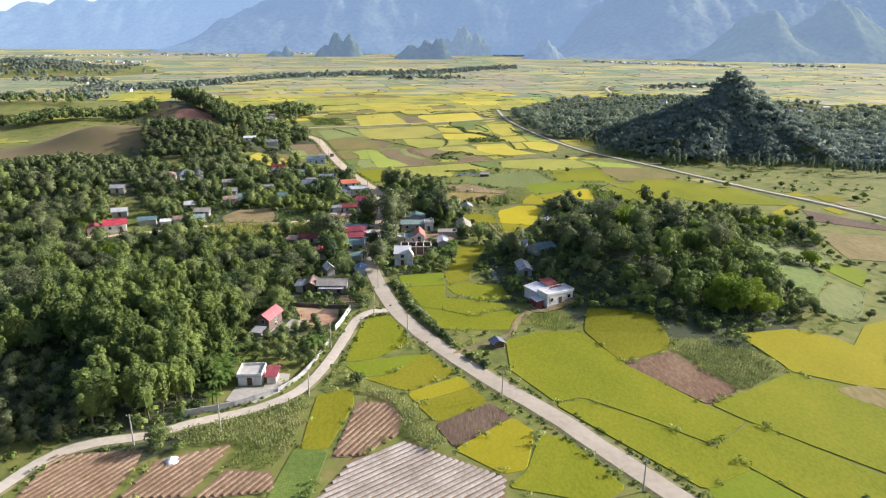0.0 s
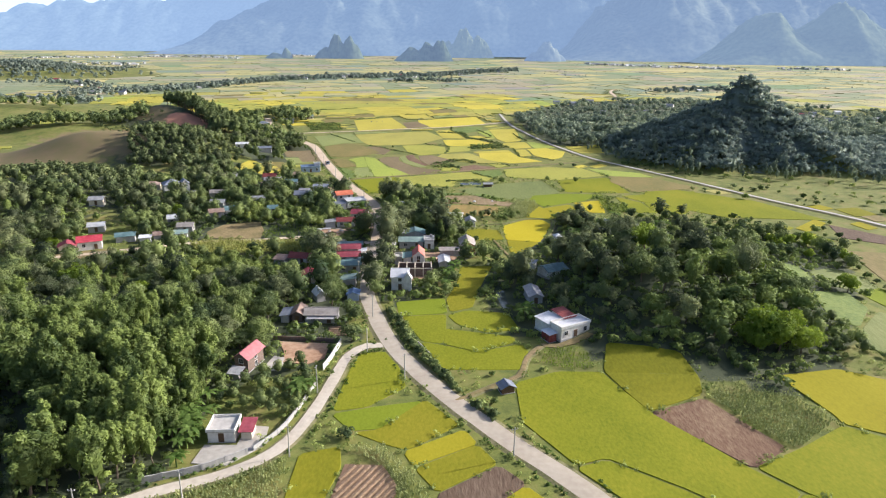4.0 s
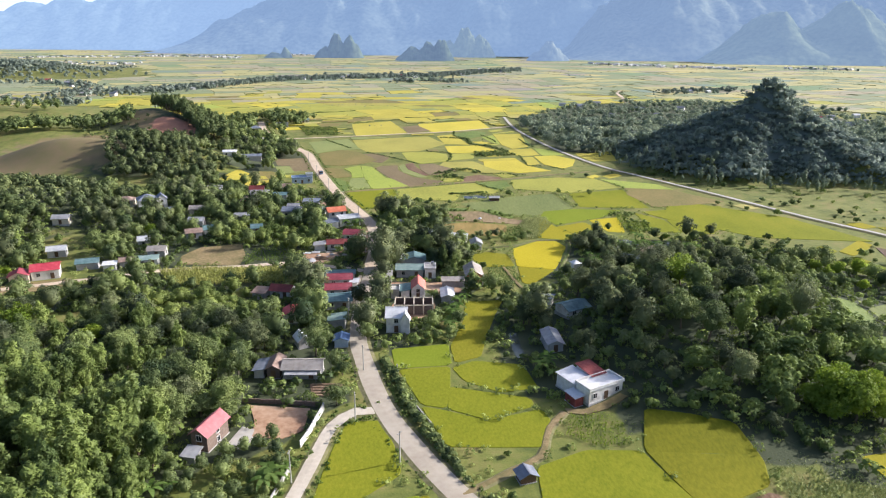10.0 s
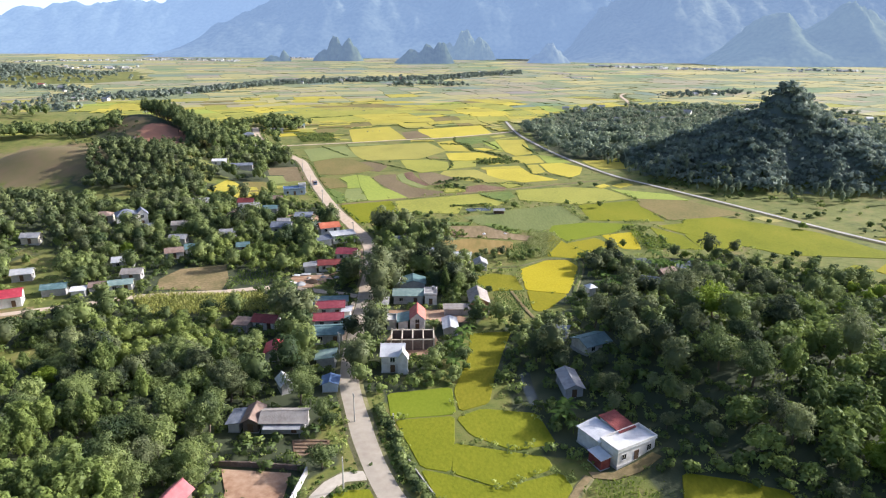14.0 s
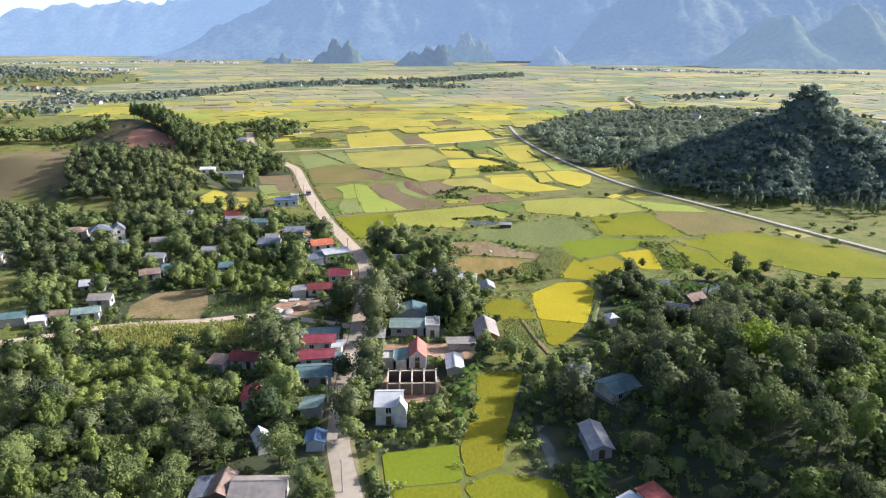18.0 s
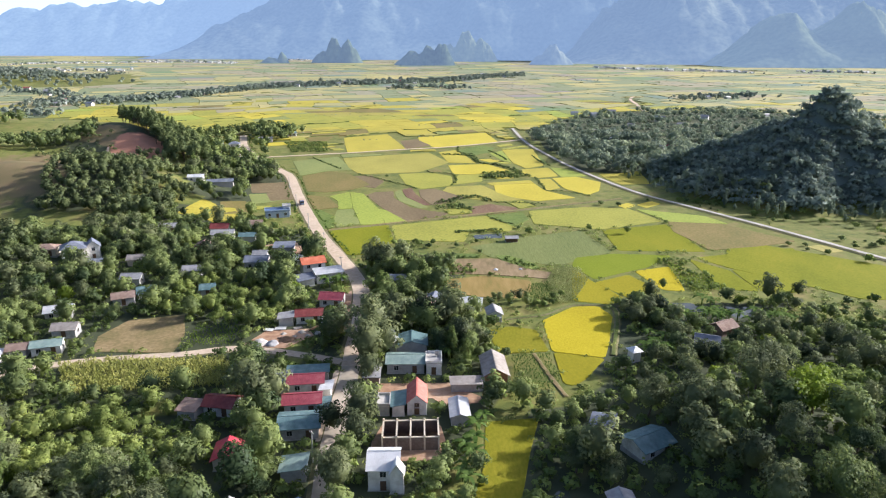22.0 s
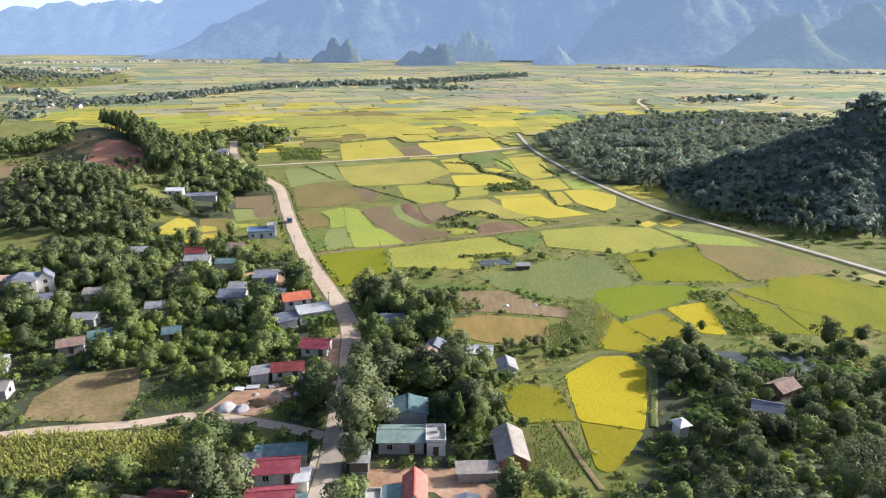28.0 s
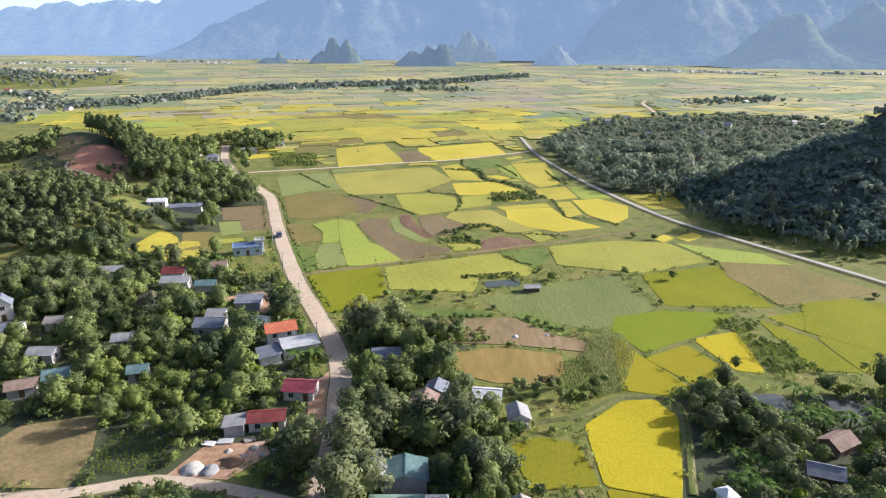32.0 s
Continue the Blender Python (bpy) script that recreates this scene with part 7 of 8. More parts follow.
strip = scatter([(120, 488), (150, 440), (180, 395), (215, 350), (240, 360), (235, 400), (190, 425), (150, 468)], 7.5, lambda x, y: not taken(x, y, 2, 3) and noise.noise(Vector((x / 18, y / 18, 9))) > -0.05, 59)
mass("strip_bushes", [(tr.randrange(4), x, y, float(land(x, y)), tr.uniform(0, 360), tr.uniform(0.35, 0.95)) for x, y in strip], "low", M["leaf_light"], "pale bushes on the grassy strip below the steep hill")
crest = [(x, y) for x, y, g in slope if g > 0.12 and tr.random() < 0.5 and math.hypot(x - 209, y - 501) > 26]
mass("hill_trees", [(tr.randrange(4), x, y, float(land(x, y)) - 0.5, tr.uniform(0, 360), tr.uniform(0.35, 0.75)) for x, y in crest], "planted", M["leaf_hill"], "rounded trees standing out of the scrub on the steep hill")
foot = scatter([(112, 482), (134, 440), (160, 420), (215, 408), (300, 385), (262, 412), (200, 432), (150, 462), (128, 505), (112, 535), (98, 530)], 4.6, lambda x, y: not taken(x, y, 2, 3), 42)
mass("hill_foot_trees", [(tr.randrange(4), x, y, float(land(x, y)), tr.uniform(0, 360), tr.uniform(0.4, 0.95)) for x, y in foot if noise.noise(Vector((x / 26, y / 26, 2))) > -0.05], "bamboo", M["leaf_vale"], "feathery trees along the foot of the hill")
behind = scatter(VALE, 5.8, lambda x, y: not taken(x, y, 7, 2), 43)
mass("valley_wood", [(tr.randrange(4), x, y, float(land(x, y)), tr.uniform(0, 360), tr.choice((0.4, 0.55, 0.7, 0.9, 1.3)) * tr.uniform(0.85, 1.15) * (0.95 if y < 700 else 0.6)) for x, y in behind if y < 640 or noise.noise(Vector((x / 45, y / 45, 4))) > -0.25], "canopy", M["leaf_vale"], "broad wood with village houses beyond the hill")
# the left hills
def along(u, v):
    return (-245 + 0.695 * u + 0.719 * v, 612 - 0.719 * u + 0.695 * v)


hills = scatter([(-330, 300), (-150, 318), (-140, 352), (-165, 372), (-215, 388), (-262, 402), (-330, 400)], 4.3, lambda x, y: not taken(x, y, 7, 3), 44)
hills += scatter([(-222, 492), (-205, 512), (-172, 508), (-145, 476), (-134, 440), (-134, 418), (-160, 410), (-196, 414), (-206, 440), (-214, 470)], 3.5, lambda x, y: not taken(x, y, 7, 3) and not taken(x, y, 16), 45)
hills += scatter([along(*q) for q in ((-70, -30), (-30, -34), (-28, -14), (-60, -8))], 4.6, lambda x, y: not taken(x, y, 7, 2), 57)
hills += scatter([along(*q) for q in ((36, -46), (70, -40), (95, -22), (92, 0), (66, 0), (62, -24))], 4.6, lambda x, y: not taken(x, y, 7, 2), 53)
mass("hill_wood", [(tr.randrange(4), x, y, float(land(x, y)), tr.uniform(0, 360), tr.uniform(0.55, 0.9)) for x, y in hills], "planted", M["leaf_planted"], "planted wood covering the low hills")
for x, y in scatter([along(*q) for q in ((-52, 8), (-20, 6), (20, 4), (50, 0), (80, -4), (92, 0), (95, 16), (60, 24), (0, 30), (-50, 30))], 3.3, lambda x, y: not taken(x, y, 7, 2), 46):
    tree("pine", x, y, tr.uniform(1.15, 1.5))
more = scatter([(-385, 540), (-335, 556), (-280, 578), (-262, 596), (-285, 622), (-385, 606)], 5.0, lambda x, y: True, 48)
more += scatter([(-200, 600), (-150, 520), (-120, 500), (-115, 530), (-150, 620), (-140, 720), (-185, 740), (-230, 660)], 5.4, lambda x, y: not taken(x, y, 7, 3), 49)
more += scatter([(-600, 700), (-470, 700), (-400, 730), (-440, 790), (-640, 800)], 9, lambda x, y: noise.noise(Vector((x / 40, y / 40, 3))) > 0, 50)
mass("far_hill_trees", [(tr.randrange(4), x, y, float(land(x, y)), tr.uniform(0, 360), tr.uniform(0.7, 1.1)) for x, y in more], "scrub", M["leaf_broad"], "scattered trees over the far hills and road end")

brush = scatter([(-335, 640), (-285, 636), (-252, 600), (-232, 562), (-205, 532), (-222, 520), (-268, 534), (-310, 590)], 4.2, lambda x, y: not taken(x, y, 7, 1) and noise.noise(Vector((x / 14, y / 14, 7))) > -0.12, 58)
mass("slope_brush", [(tr.randrange(4), x, y, float(land(x, y)), tr.uniform(0, 360), tr.uniform(0.35, 0.9)) for x, y in brush], "low", M["leaf_planted"], "dull brush round the red cutting on the slope")
# bananas: a stem and long drooping leaves
def banana_model(seed):
    r = random.Random(seed)
    leaves = []
    for k in range(7):
        a, l = k * 0.93 + r.uniform(-0.2, 0.2), r.uniform(1.7, 2.5)
        pts = []
        for i in range(5):
            t = i / 4
            w = 0.34 * math.sin(math.pi * min(1.0, t * 0.9 + 0.08)) + 0.03
            d, z = l * t, 2.2 + l * (0.75 * t - 0.85 * t * t) * r.uniform(0.8, 1.2)
            for s_ in (-1, 1):
                pts.append((d * math.cos(a) - s_ * w * math.sin(a), d * math.sin(a) + s_ * w * math.cos(a), z - 0.1 * (s_ > 0)))
        leaves.append(pts)
    return leaves


banana_master = None
places = []
for kind, pts in crops:
    if kind == "bananas":
        places += scatter(pts, 2.2, lambda x, y: True, 60)
for cx, cy, n in ((-55.6, 149.2, 16), (-53.6, 144.2, 10), (-52, 137, 9), (-57, 148, 12), (-33, 160, 6), (-4, 286, 9), (24, 206, 5), (50, 286, 10), (76, 306, 8), (-42, 334, 8), (-58, 320, 5), (-36, 336, 6), (63, 310, 9)):
    for k in range(n):
        places.append((cx + tr.gauss(0, 2.8), cy + tr.gauss(0, 2.8)))
for x, y in places:
    if taken(x, y, 6, 1):
        continue
    if banana_master is None:
        banana_master = new("banana_plant")
        tagged(banana_master, "banana plant with long arching green leaves", "banana plant", "banana plants of the village")
        stem = bmesh.new()
        bmesh.ops.create_cone(stem, cap_ends=True, segments=7, radius1=0.16, radius2=0.09, depth=2.4, matrix=pose(0, 0, 1.2))
        part("stem", stem, M["leaf_bamboo"], banana_master)
        for pts in banana_model(3):
            faces = [(i * 2, i * 2 + 1, i * 2 + 3, i * 2 + 2) for i in range(4)]
            new("leaf", raw_mesh("leaf", pts, faces, M["leaf_banana"])).parent = banana_master
        ob = banana_master
    else:
        ob = copy_thing(banana_master, Matrix())
    s = tr.uniform(0.9, 1.5)
    ob.matrix_basis = pose(x, y, float(land(x, y)), 0, 0, tr.uniform(0, 360)) @ Matrix.Diagonal((s, s, s, 1))

# maize and weeds: blades in their plots
def blades(pts, gap, height, n, seed):
    V, F = [], []
    r = random.Random(seed)
    for x, y in scatter(pts, gap, lambda x, y: not taken(x, y, 6), seed, 1.4):
        h = height * r.uniform(0.7, 1.15)
        for k in range(n):
            a, l, w = r.uniform(0, 6.3), h * r.uniform(0.35, 0.6), 0.06 + 0.035 * h
            z = h * r.uniform(0.3, 0.9)
            ca, sa = math.cos(a), math.sin(a)
            b = len(V)
            V += [(x, y, z - 0.3 * h), (x + ca * l * 0.5 - sa * w, y + sa * l * 0.5 + ca * w, z + l * 0.35), (x + ca * l, y + sa * l, z + l * 0.05), (x + ca * l * 0.5 + sa * w, y + sa * l * 0.5 - ca * w, z + l * 0.35)]
            F.append((b, b + 1, b + 2, b + 3))
    return V, F


for n, (kind, pts) in enumerate(crops):
    if kind == "corn":
        V, F = blades(pts, 0.6, 1.3, 7, 70 + n)
        tagged(new("maize_field", raw_mesh("maize_field", V, F, M["leaf_corn"])), "tall grey-green maize standing in a plot", "maize", kind="stuff")
    elif kind == "grass":
        V, F = blades(pts, 0.6, 2.0, 7, 70 + n)
        tagged(new("tall_grass", raw_mesh("tall_grass", V, F, M["leaf_dry"])), "tall yellow-green grass and old maize below the lane", "grass", kind="stuff")
    elif kind == "weeds":
        V, F = blades(pts, 0.7, 1.0, 6, 70 + n)
        tagged(new("vegetable_bed", raw_mesh("vegetable_bed", V, F, M["leaf_fresh" if n % 2 else "leaf_banana"])), "leafy green vegetables and weeds in a plot", "vegetables", kind="stuff")

# shrubs on verges, banks and between plots
verge = scatter([(-130, 90), (140, 90), (230, 330), (120, 470), (-60, 420), (-140, 420), (-170, 260)], 5.0, lambda x, y: not taken(x, y, 15, 1) and land(x, y) < 9 and noise.noise(Vector((x / 22, y / 22, 1))) > (0.02 if y < 300 else 0.2), 81)
for x, y in verge:
    near_road = taken(x, y, 2, 4)
    tree("shrub" if tr.random() < 0.6 else "bush", x, y, tr.uniform(0.25, 0.6) if near_road else tr.uniform(0.4, 1.0), near=y < 300)
rice_side = scatter([(-60, 340), (60, 330), (200, 330), (110, 480), (60, 640), (-90, 560)], 48, lambda x, y: not taken(x, y, 3, 0), 82)
for x, y in rice_side:
    tree("shrub", x, y, tr.uniform(0.3, 0.8), False)

# trees that stand scattered over the far plain, and the far villages in theirs
far = []
fr = random.Random(9)
for _ in range(46):
    y = fr.uniform(760, 2500)
    x = fr.uniform(-0.8, 0.85) * y
    for _ in range(fr.choice((1, 2, 4, 9))):
        far.append((x + fr.gauss(0, 24), y + fr.gauss(0, 6), fr.uniform(0.2, 0.5)))
# hedges and ditches: low growth in broken, bending lines
for _ in range(170):
    y = fr.uniform(640, 2300)
    x, slope, bend = fr.uniform(-0.75, 0.8) * y, fr.uniform(-0.3, 0.5), fr.uniform(-0.004, 0.004)
    for k in range(fr.randint(12, 60)):
        if noise.noise(Vector((x / 40 + k * 0.11, y, 0))) > -0.1:
            far.append((x + k * 3.4 + fr.gauss(0, 1.5), y + k * 3.4 * (slope + bend * k) + fr.gauss(0, 2), fr.choice((0.08, 0.1, 0.13, 0.2))))
# villages strung out across the plain: line, spread in depth, trees and houses for each 100 m
VILLAGES = (
    ([(-556, 991), (-495, 995), (-445, 1037), (-400, 1127), (-362, 1260), (-297, 1374), (-222, 1411), (-123, 1470), (-36, 1514), (61, 1685), (160, 1793)], 52, 120, 11),
    ([(-116, 1294), (-51, 1326), (16, 1293)], 26, 40, 2),
    ([(-963, 1570), (-896, 1578), (-805, 1588), (-829, 1752)], 42, 44, 5),
    ([(-1474, 2324), (-1432, 2498), (-1288, 2523)], 60, 34, 6),
    ([(-1215, 2536), (-1158, 2675), (-1020, 2700), (-799, 2550)], 70, 40, 11),
    ([(439, 2295), (516, 2184), (618, 2089), (740, 2038), (794, 1952)], 50, 14, 9),
    ([(313, 1094), (387, 1125), (470, 1168)], 26, 34, 1),
    ([(950, 2001), (1047, 2014), (1118, 1962)], 60, 26, 7),
    ([(157, 3343), (291, 3101)], 60, 2, 3),
    ([(-795, 3140), (-622, 2922)], 60, 14, 3),
    ([(-760, 1180), (-640, 1160), (-560, 1080)], 30, 30, 4),
    ([(-620, 860), (-520, 880), (-440, 840)], 26, 34, 3),
    ([(-1500, 1900), (-1150, 1960), (-900, 1930)], 60, 30, 4),
)
homes = []
for line, deep, trees_in, homes_in in VILLAGES:
    for (x1, y1), (x2, y2) in zip(line[:-1], line[1:]):
        run = math.hypot(x2 - x1, y2 - y1) / 100
        for _ in range(int(run * trees_in * (1.6 if y1 < 1900 else 0.5))):
            t, q = fr.random(), fr.gauss(0, deep * 0.6)
            far.append((x1 + (x2 - x1) * t + fr.gauss(0, 8), y1 + (y2 - y1) * t + q, fr.choice((0.45, 0.6, 0.75, 1.0)) * fr.uniform(0.85, 1.2)))
        for _ in range(max(1, int(run * homes_in * (0.7 if y1 < 1900 else 2.5)))):
            t, q = fr.random(), fr.gauss(0, deep * 0.6)
            homes.append((x1 + (x2 - x1) * t, y1 + (y2 - y1) * t + q))
# the low wooded hill at the plain's edge
for _ in range(800):
    x, y = fr.gauss(-900, 90), fr.gauss(1400, 70)
    far.append((x, y, fr.uniform(0.7, 1.2)))
for _ in range(30):
    homes.append((fr.uniform(110, 460), fr.uniform(620, 900)))
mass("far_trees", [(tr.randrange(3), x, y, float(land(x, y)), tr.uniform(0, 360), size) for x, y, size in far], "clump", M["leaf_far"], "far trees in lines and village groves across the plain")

# winding bunds between the plots, grown over with low scrub
BUNDS = (
    [(-11.1, 607.1), (9.3, 602.1), (13.7, 575.0), (26.8, 564.0), (35.4, 548.8), (40.2, 534.5)],
    [(-0.3, 646.5), (0.2, 617.8), (11.4, 608.1)],
    [(23.6, 625.2), (31.3, 599.3), (33.8, 586.5)],
    [(47.1, 521.4), (48.6, 497.3), (49.6, 486.4), (61.4, 483.7), (71.2, 474.0)],
    [(-17.9, 536.3), (-4.3, 532.6), (-2.2, 513.0), (-4.3, 498.6)],
    [(-104.8, 589.3), (-88.6, 563.8), (-78.9, 548.4)],
    [(-62.9, 530.2), (-38.6, 505.4), (-30.7, 497.5), (-24.5, 488.8)],
    [(53.9, 604.2), (57.3, 577.0), (61.5, 563.9)],
    [(17.5, 458.0), (33.6, 456.8), (44.5, 454.6)],
    [(15.2, 424.6), (20.1, 417.9), (24.1, 414.7)],
    [(-1.8, 400.2), (6.5, 404.1), (14.8, 405.0), (16.6, 397.4)],
    [(14.0, 523.9), (23.8, 524.3), (42.5, 527.8)],
    [(-11.2, 455.1), (-6.3, 459.8), (1.1, 447.0), (5.8, 443.1)],
    [(-6.3, 461.6), (9.3, 469.7), (15.2, 460.6)],
)
bush = []
for k, pts in enumerate(BUNDS):
    line = curve_points(pts, 1.4)
    thick = 2.4 if k in (0, 11, 12, 13) else 1.0
    for c in line:
        for _ in range(2 if thick < 2 else 4):
            x, y = c.x + tr.gauss(0, 0.45 * thick), c.y + tr.gauss(0, 0.6 * thick)
            bush.append((tr.randrange(4), x, y, 0.1, tr.uniform(0, 360), tr.uniform(0.18, 0.42) * (1.8 if thick > 2 and tr.random() < 0.35 else 1.0)))
mass("bund_scrub", bush, "under", M["leaf_broad"], "low dark scrub on winding bunds between rice plots")

# scrub on ditches and islands among the rice
ditch = []
for k, pts in enumerate(([(-143.1, 660.0), (-109.9, 666.8), (-99.5, 616.2), (-125.0, 610.9)],
                         [(-11.8, 449.7), (2.4, 452.0), (4.5, 442.1), (-10.9, 440.0)],
                         [(-12, 366), (7.1, 367.6), (7, 366.2), (-12, 364.2)], [(-10, 357.5), (4.8, 356.6), (6.1, 347.8), (-7.8, 343.6)], [(76.8, 366.8), (88.4, 364.9), (83.0, 356.2), (74.3, 360.1)], [(79.6, 354), (88.9, 350), (90.4, 333), (79.1, 333)], [(15, 367), (26, 359), (28, 355), (19, 359)],
                         [(-2.8, 402.9), (17.9, 405.6), (19.5, 396.0), (18.7, 394.2), (18.5, 401.3), (-1.8, 400.6)],
                         [(95.5, 714.7), (98.2, 678.9), (113.3, 635.6), (112.9, 597.8), (118.1, 565.1), (113.6, 556.3), (106.6, 587.7), (106.7, 618.5), (91.6, 658.9), (90.6, 699.6)],
                         [(118.0, 470.2), (136.6, 459.9), (136.6, 452.1), (114.5, 461.8)],
                         [(14.5, 538.2), (37.2, 543.1), (37.2, 521.9), (15.6, 517.5)],
                         [(34.0, 264.6), (41.4, 267.0), (41.5, 263.9), (33.8, 261.2)])):
    ditch += [(tr.randrange(4), x, y, float(land(x, y)), tr.uniform(0, 360), tr.uniform(0.35, 0.75)) for x, y in scatter(pts, 1.6, lambda x, y: tr.random() < 0.7, 110 + k)]
mass("ditch_scrub", ditch, "under", M["leaf_bamboo"], "green scrub along ditches among the rice")

# undergrowth in woods, gardens and on banks
below = scatter([(-180, 95), (-40, 95), (40, 150), (130, 150), (170, 300), (110, 340), (30, 330), (-30, 350), (-70, 430), (-175, 430)], 3.0, lambda x, y: taken(x, y, 8) and not taken(x, y, 7, 1), 91)
mass("undergrowth", [(tr.randrange(4), x, y, float(land(x, y)), tr.uniform(0, 360), tr.uniform(0.55, 1.3)) for x, y in below], "under", M["leaf_bamboo"], "dense undergrowth and garden shrubs below the trees")

# tufts of weeds over the untilled ground
for k in range(4):
    clouds.setdefault("tuft", []).append((leaf_cloud(broad_lobes(k + 20, 1.3, 1.5)[:3], 26, 0.5, k + 6, core=None), 1.3))
waste = scatter([(-120, 95), (60, 95), (130, 200), (135, 340), (120, 430), (20, 440), (-60, 430), (-150, 420), (-185, 330), (-180, 240)], 2.5, lambda x, y: not taken(x, y, 7) and noise.noise(Vector((x / 9, y / 9, 6))) > -0.1, 95)
mass("weed_tufts", [(tr.randrange(4), x, y, float(land(x, y)), tr.uniform(0, 360), tr.uniform(0.4, 1.2)) for x, y in waste], "tuft", M["leaf_light"], "tufts of weeds and tall grass on untilled ground")

# rank weeds along the roads
edge = []
for line, off in ((MAIN, 3.6), (LANE, 2.5), (FAR_MAIN, 4.6)):
    pts = curve_points(line, 1.3)
    for a, b in zip(pts[:-1], pts[1:]):
        n = Vector((a.y - b.y, b.x - a.x, 0)).normalized()
        for side in (-1, 1):
            if tr.random() < 0.75:
                q = a + n * side * (off + tr.uniform(-0.3, 1.3))
                if not taken(q.x, q.y, 4):
                    edge.append((tr.randrange(4), q.x, q.y, float(land(q.x, q.y)), tr.uniform(0, 360), tr.uniform(0.14, 0.4)))
mass("roadside_weeds", edge, "under", M["leaf_banana"], "rank weeds and grass tufts along the road edges")

# the trees that are past counting
for kind, places in crowd.items():
    mass(NAME[kind] + "_thicket" if kind != "shrub" else "shrub_thicket", places, kind, M[KIND[kind][7]], {"broad": "crowded broadleaf trees of village and woods", "dark": "crowded dark broadleaf trees of the woods", "bamboo": "crowded feathery bamboo of the woods", "pine": "pine plantation on the hill", "shrub": "low shrubs on banks and between plots", "bush": "pale bushes among the trees", "fresh": "bright green trees"}[kind])


# ---------- far village houses ----------
def far_house(wall, roof, label):
    ob = tagged(new("house"), label, "house", "far village houses")
    bm = bmesh.new()
    walls(bm, 9, 7, 4.5, 2.0, "x")
    part("wall", bm, M[wall], ob)
    bm = bmesh.new()
    gable_roof(bm, 9, 7, 4.5, 2.0, 0.5, 0.12, "x")
    part("roof", bm, M[roof], ob)
    return ob


kinds = [far_house("white", "white_roof", "far white house with a pale roof"), far_house("white", "grey_roof", "far house with a grey roof"), far_house("cream", "red_roof", "far house with a red roof"), far_house("white", "slate_roof", "far house with a dark roof")]
closer = sorted((h for h in homes if h[1] < 1700), key=lambda h: h[1])[:190]
for n, (x, y) in enumerate(closer):
    k = kinds[n % 4] if n < 4 else copy_thing(kinds[(1, 3, 0, 3, 1, 2, 1, 3, 1, 0, 3)[n % 11]], Matrix())
    s = fr.uniform(0.55, 0.9)
    k.matrix_basis = pose(x, y, float(land(x, y)), 0, 0, fr.uniform(-40, 40)) @ Matrix.Diagonal((s * 1.2, s, s, 1))
# the towns at the far edge of the plain, too small to tell apart
body, tops = bmesh.new(), bmesh.new()
for x, y in homes:
    if (x, y) in closer:
        continue
    m = pose(x, y, 0, 0, 0, fr.uniform(-40, 40)) @ Matrix.Diagonal((fr.uniform(0.6, 1.3), 0.8, fr.uniform(0.5, 1.0), 1))
    for bm, build in ((body, lambda b: walls(b, 9, 7, 4.5, 2.0, "x")), (tops, lambda b: gable_roof(b, 9, 7, 4.5, 2.0, 0.5, 0.12, "x"))):
        one = bmesh.new()
        build(one)
        bmesh.ops.transform(one, matrix=m, verts=one.verts)
        me = bpy.data.meshes.new("one")
        one.to_mesh(me)
        one.free()
        bm.from_mesh(me)
        bpy.data.meshes.remove(me)
tagged(part("far_town_walls", body, M["white"]), "crowded white walls of the towns below the mountains", "houses", kind="stuff")
tagged(part("far_town_roofs", tops, M["pale_roof"]), "crowded pale roofs of the towns below the mountains", "roofs", kind="stuff")


# ---------- poles, sacks, heaps, the lorry ----------
def pole_master():
    ob = tagged(new("utility_pole"), "slim concrete electricity pole beside the road", "utility pole", "utility poles")
    bm = bmesh.new()
    bmesh.ops.create_cone(bm, cap_ends=True, segments=8, radius1=0.17, radius2=0.1, depth=7.4, matrix=pose(0, 0, 3.5))
    part("shaft", bm, M["pole"], ob)
    bm = bmesh.new()
    box(bm, 0, 0, 6.8, 1.3, 0.1, 0.1)
    arm = part("crossarm", bm, M["metal"], ob)
    for q in (-0.55, 0.0, 0.55):
        bm = bmesh.new()
        bmesh.ops.create_cone(bm, cap_ends=True, segments=6, radius1=0.05, radius2=0.07, depth=0.18, matrix=pose(q, 0, 6.94))
        part("insulator", bm, M["white"], arm)
    return ob


first = pole_master()
spots = [(-30.3, 136.4), (14.6, 137), (38.5, 104.8), (-9.5, 168), (-29.6, 161), (-20.5, 182), (-21.8, 205), (-30.5, 236), (-46, 122), (-62, 116.5), (-43, 345), (-55, 375), (-68, 405), (-82, 442), (-97, 488), (-34, 300)]
for n, (x, y) in enumerate(spots):
    ob = first if n == 0 else copy_thing(first, Matrix())
    ob.matrix_basis = pose(x, y, float(land(x, y)), 0.6 * math.sin(n * 3), 0.8 * math.cos(n * 5), 20 * n)


def heap(name, x, y, r, h, mat, label, seed):
    bm = bmesh.new()
    bmesh.ops.create_icosphere(bm, subdivisions=3, radius=1)
    for v in bm.verts:
        k = 1 + 0.35 * noise.noise(v.co * 1.7 + Vector((seed, 0, 0)))
        far_out = math.hypot(v.co.x, v.co.y)
        v.co = Vector((v.co.x * r * k, v.co.y * r * k, h * k * max(0.0, 1 - far_out) ** 0.8 if v.co.z > 0 else -0.1))
    ob = tagged(part(name, bm, mat, smooth=True), label, name.replace("_", " "))
    ob.location = (x, y, float(land(x, y)) + 0.1)


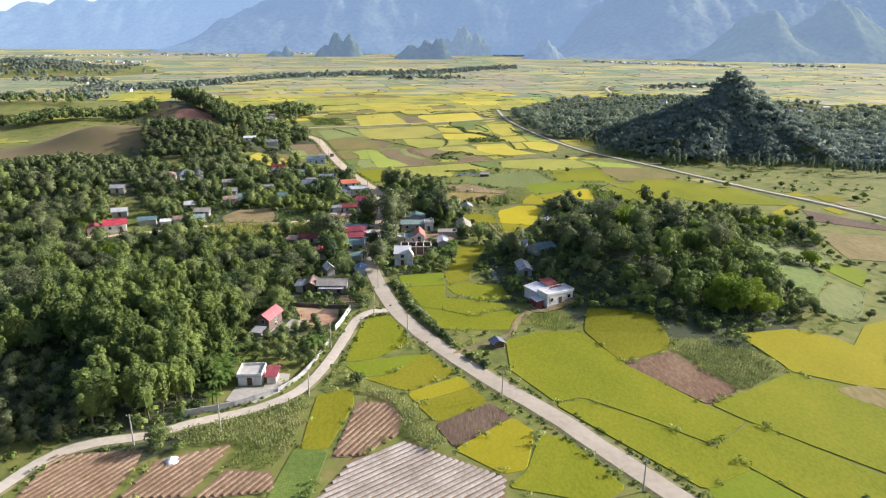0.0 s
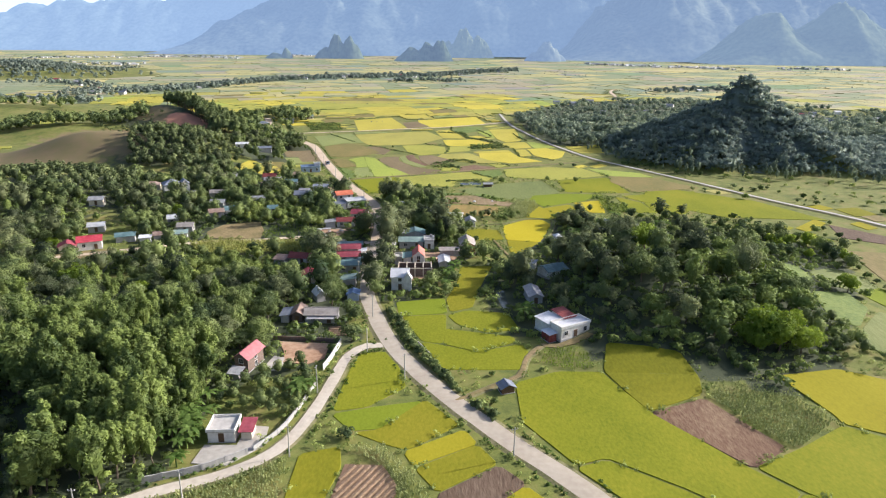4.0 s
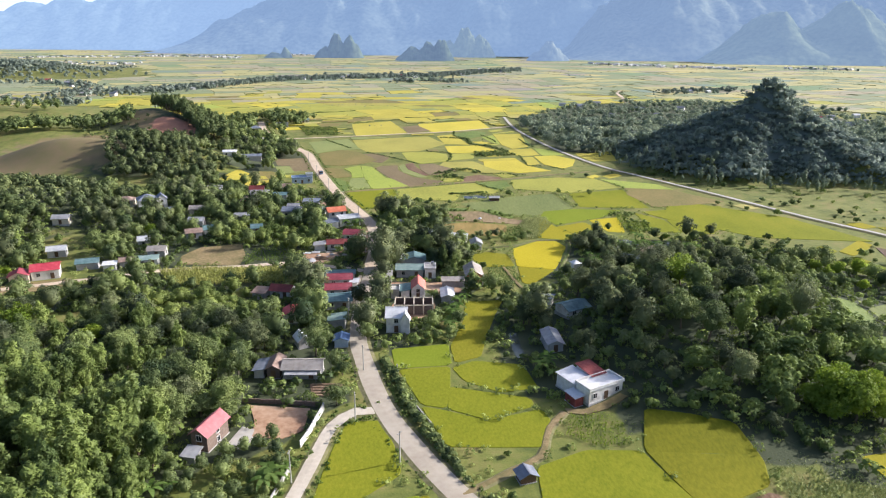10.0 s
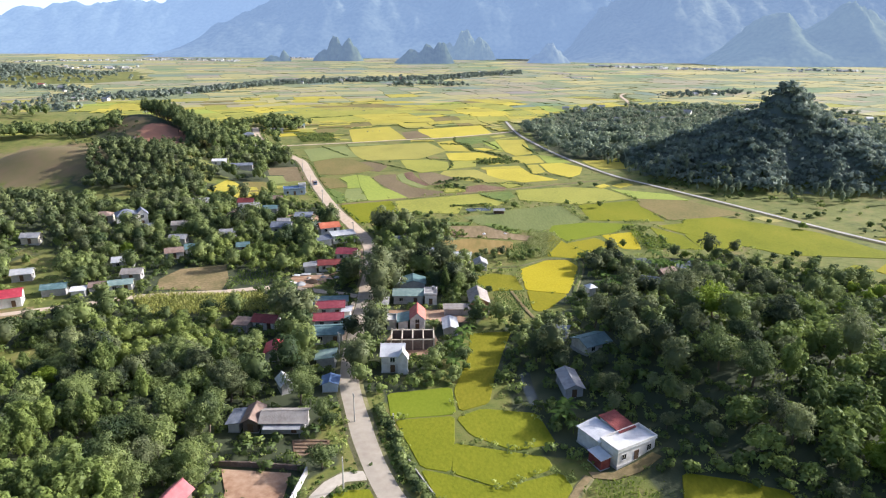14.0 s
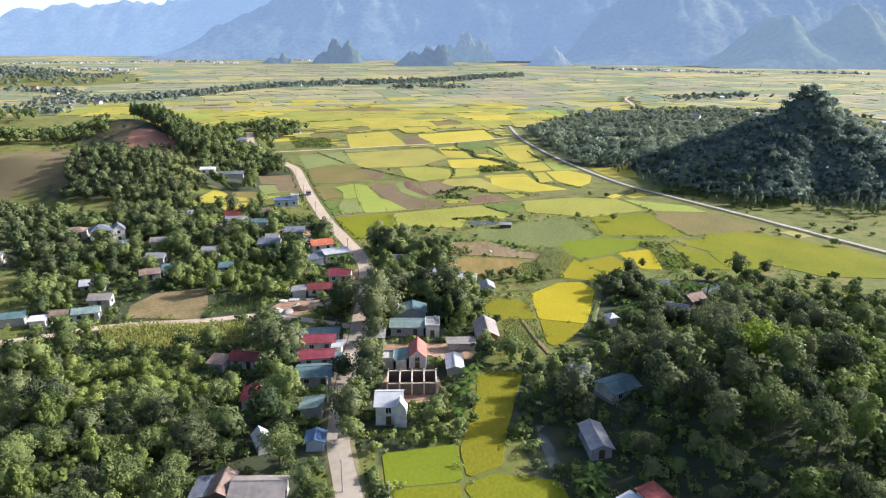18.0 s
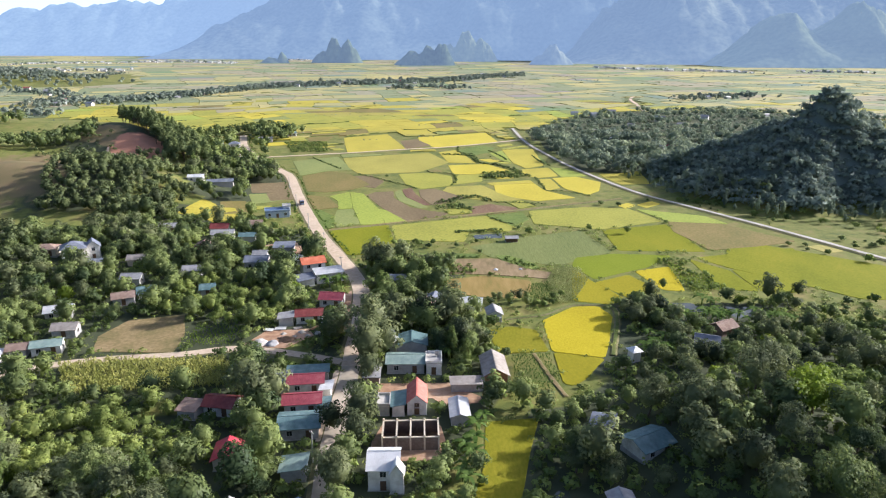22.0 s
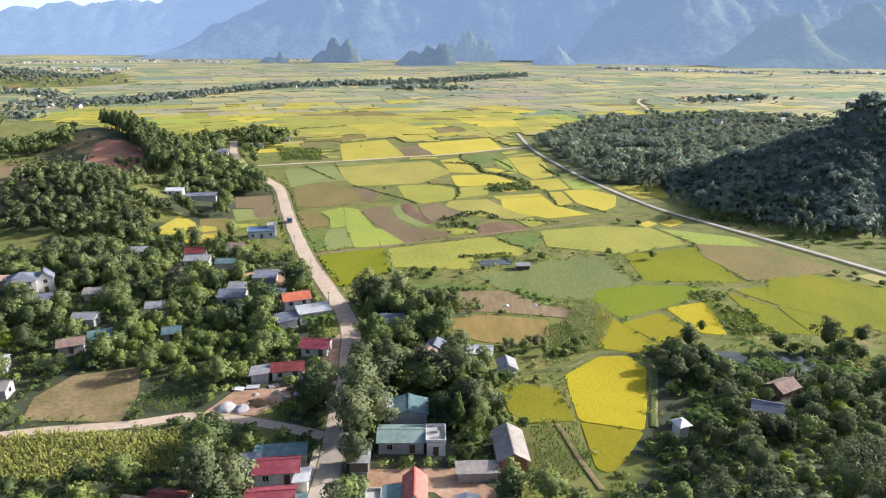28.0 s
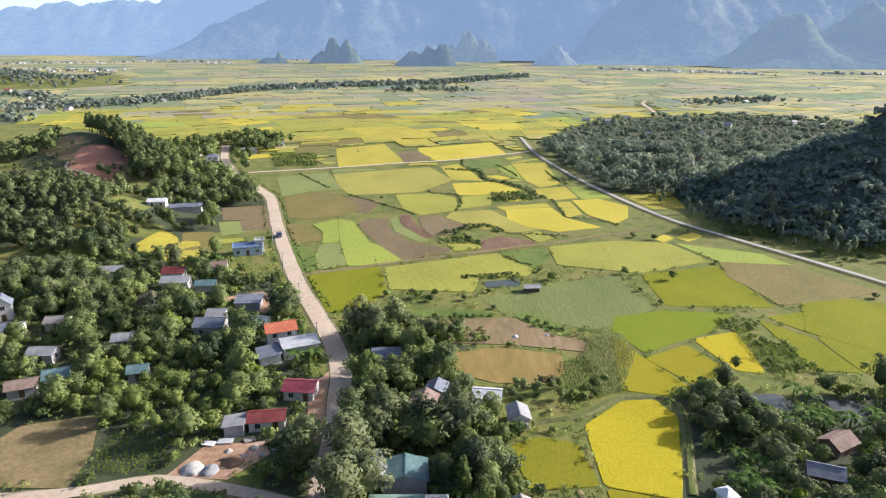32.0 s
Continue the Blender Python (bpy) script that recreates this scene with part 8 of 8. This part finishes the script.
heap("covered_heap", -52.1, 111.2, 1.5, 1.0, M["white_roof"], "heap of pale blue-white sacks under a sheet", 1.0)
heap("sand_heap", -56.5, 289.0, 2.4, 1.3, M["concrete_roof"], "heap of grey sand on the building plot", 2.0)
heap("stone_pile", -53.0, 288.6, 2.0, 1.2, M["grey_roof"], "heap of gravel on the building plot", 3.0)
heap("soil_mound", -49.5, 291.5, 2.2, 1.0, M["soil"], "bare red soil mound on the building plot", 4.0)
for x, y, r, k in ((-46.5, 296.5, 1.1, 8.0), (-44.2, 294.2, 0.9, 9.0), (-47.8, 293.6, 0.7, 10.0), (-51.5, 295.2, 0.9, 11.0), (-41.5, 296.2, 1.2, 12.0)):
    heap("rubble_pile", x, y, r, 0.6 * r, M["yard_concrete"], "low heap of pale broken bricks and rubble", k)


def stack(name, x, y, turn, n, w, d, t, mat, label):
    """Sheets or boards laid on one another, each a little askew."""
    ob = tagged(new(name), label, "building material")
    ob.matrix_world = pose(x, y, float(land(x, y)) + 0.22, 0, 0, turn)
    sk = random.Random(int(x * 10))
    for k in range(n):
        bm = bmesh.new()
        box(bm, sk.uniform(-0.15, 0.15), sk.uniform(-0.15, 0.15), t * (k + 0.5), w, d, t * 0.92, sk.uniform(-0.12, 0.12))
        part("sheet" if d > 0.5 else "board", bm, mat, ob)


stack("sheet_stack", -53.2, 298.4, 8, 4, 3.2, 1.8, 0.06, M["pale_roof"], "stack of pale metal sheets on the building plot")
stack("sheet_stack", -56.4, 297.6, -10, 3, 2.6, 1.6, 0.06, M["white_roof"], "stack of white sheets beside the grey shed")
stack("sheet_stack", -48.2, 299.0, 30, 3, 2.4, 1.3, 0.06, M["weathered_roof"], "stack of worn roofing sheets")
stack("board_stack", -43.5, 298.6, 55, 5, 3.6, 0.3, 0.09, M["timber"], "stack of rough timber boards")
stack("board_stack", -50.8, 292.4, 20, 4, 3.2, 0.3, 0.09, M["brown_roof"], "stack of weathered planks on bare earth")

heap("sand_heap", -58.0, 372.0, 2.4, 1.1, M["dirt_road"], "heap of pale sand near the road", 5.0)
# two small piles of white sacks on the fallow plot
heap("straw_heap", 12.8, 352.0, 1.0, 0.7, M["white_roof"], "pale heap of white sacks on fallow ground", 6.0)
heap("straw_heap", 22.0, 353.0, 0.7, 0.5, M["white_roof"], "pale heap of white sacks on fallow ground", 7.0)


def lorry(x, y, turn):
    ob = tagged(new("lorry"), "small dark lorry on the dirt road", "lorry")
    ob.matrix_world = pose(x, y, 0.25, 0, 0, turn)
    for nm, c, s, mt in (("cab", (0, -1.9, 1.35), (1.9, 1.6, 1.9), "blue_roof"), ("load_bed", (0, 0.9, 1.1), (2.0, 3.8, 0.5), "dark_red_roof"), ("side_board", (-0.97, 0.9, 1.6), (0.06, 3.8, 0.6), "dark_red_roof"), ("side_board", (0.97, 0.9, 1.6), (0.06, 3.8, 0.6), "dark_red_roof"), ("chassis", (0, 0.2, 0.65), (1.2, 5.6, 0.3), "timber"), ("windscreen", (0, -2.72, 1.75), (1.6, 0.05, 0.7), "glass")):
        bm = bmesh.new()
        box(bm, *c, *s)
        bmesh.ops.bevel(bm, geom=bm.edges[:], offset=0.04, segments=1, affect="EDGES")
        part(nm, bm, M[mt], ob)
    for qx in (-0.85, 0.85):
        for qy in (-1.8, 1.7):
            bm = bmesh.new()
            bmesh.ops.create_cone(bm, cap_ends=True, segments=16, radius1=0.45, radius2=0.45, depth=0.3, matrix=pose(qx, qy, 0.45, 0, 90, 0))
            w = part("wheel", bm, M["timber"], ob)
            bm = bmesh.new()
            bmesh.ops.create_cone(bm, cap_ends=True, segments=12, radius1=0.22, radius2=0.22, depth=0.34, matrix=pose(qx, qy, 0.45, 0, 90, 0))
            part("rim", bm, M["metal"], w)


lorry(-81.2, 449.5, 20)
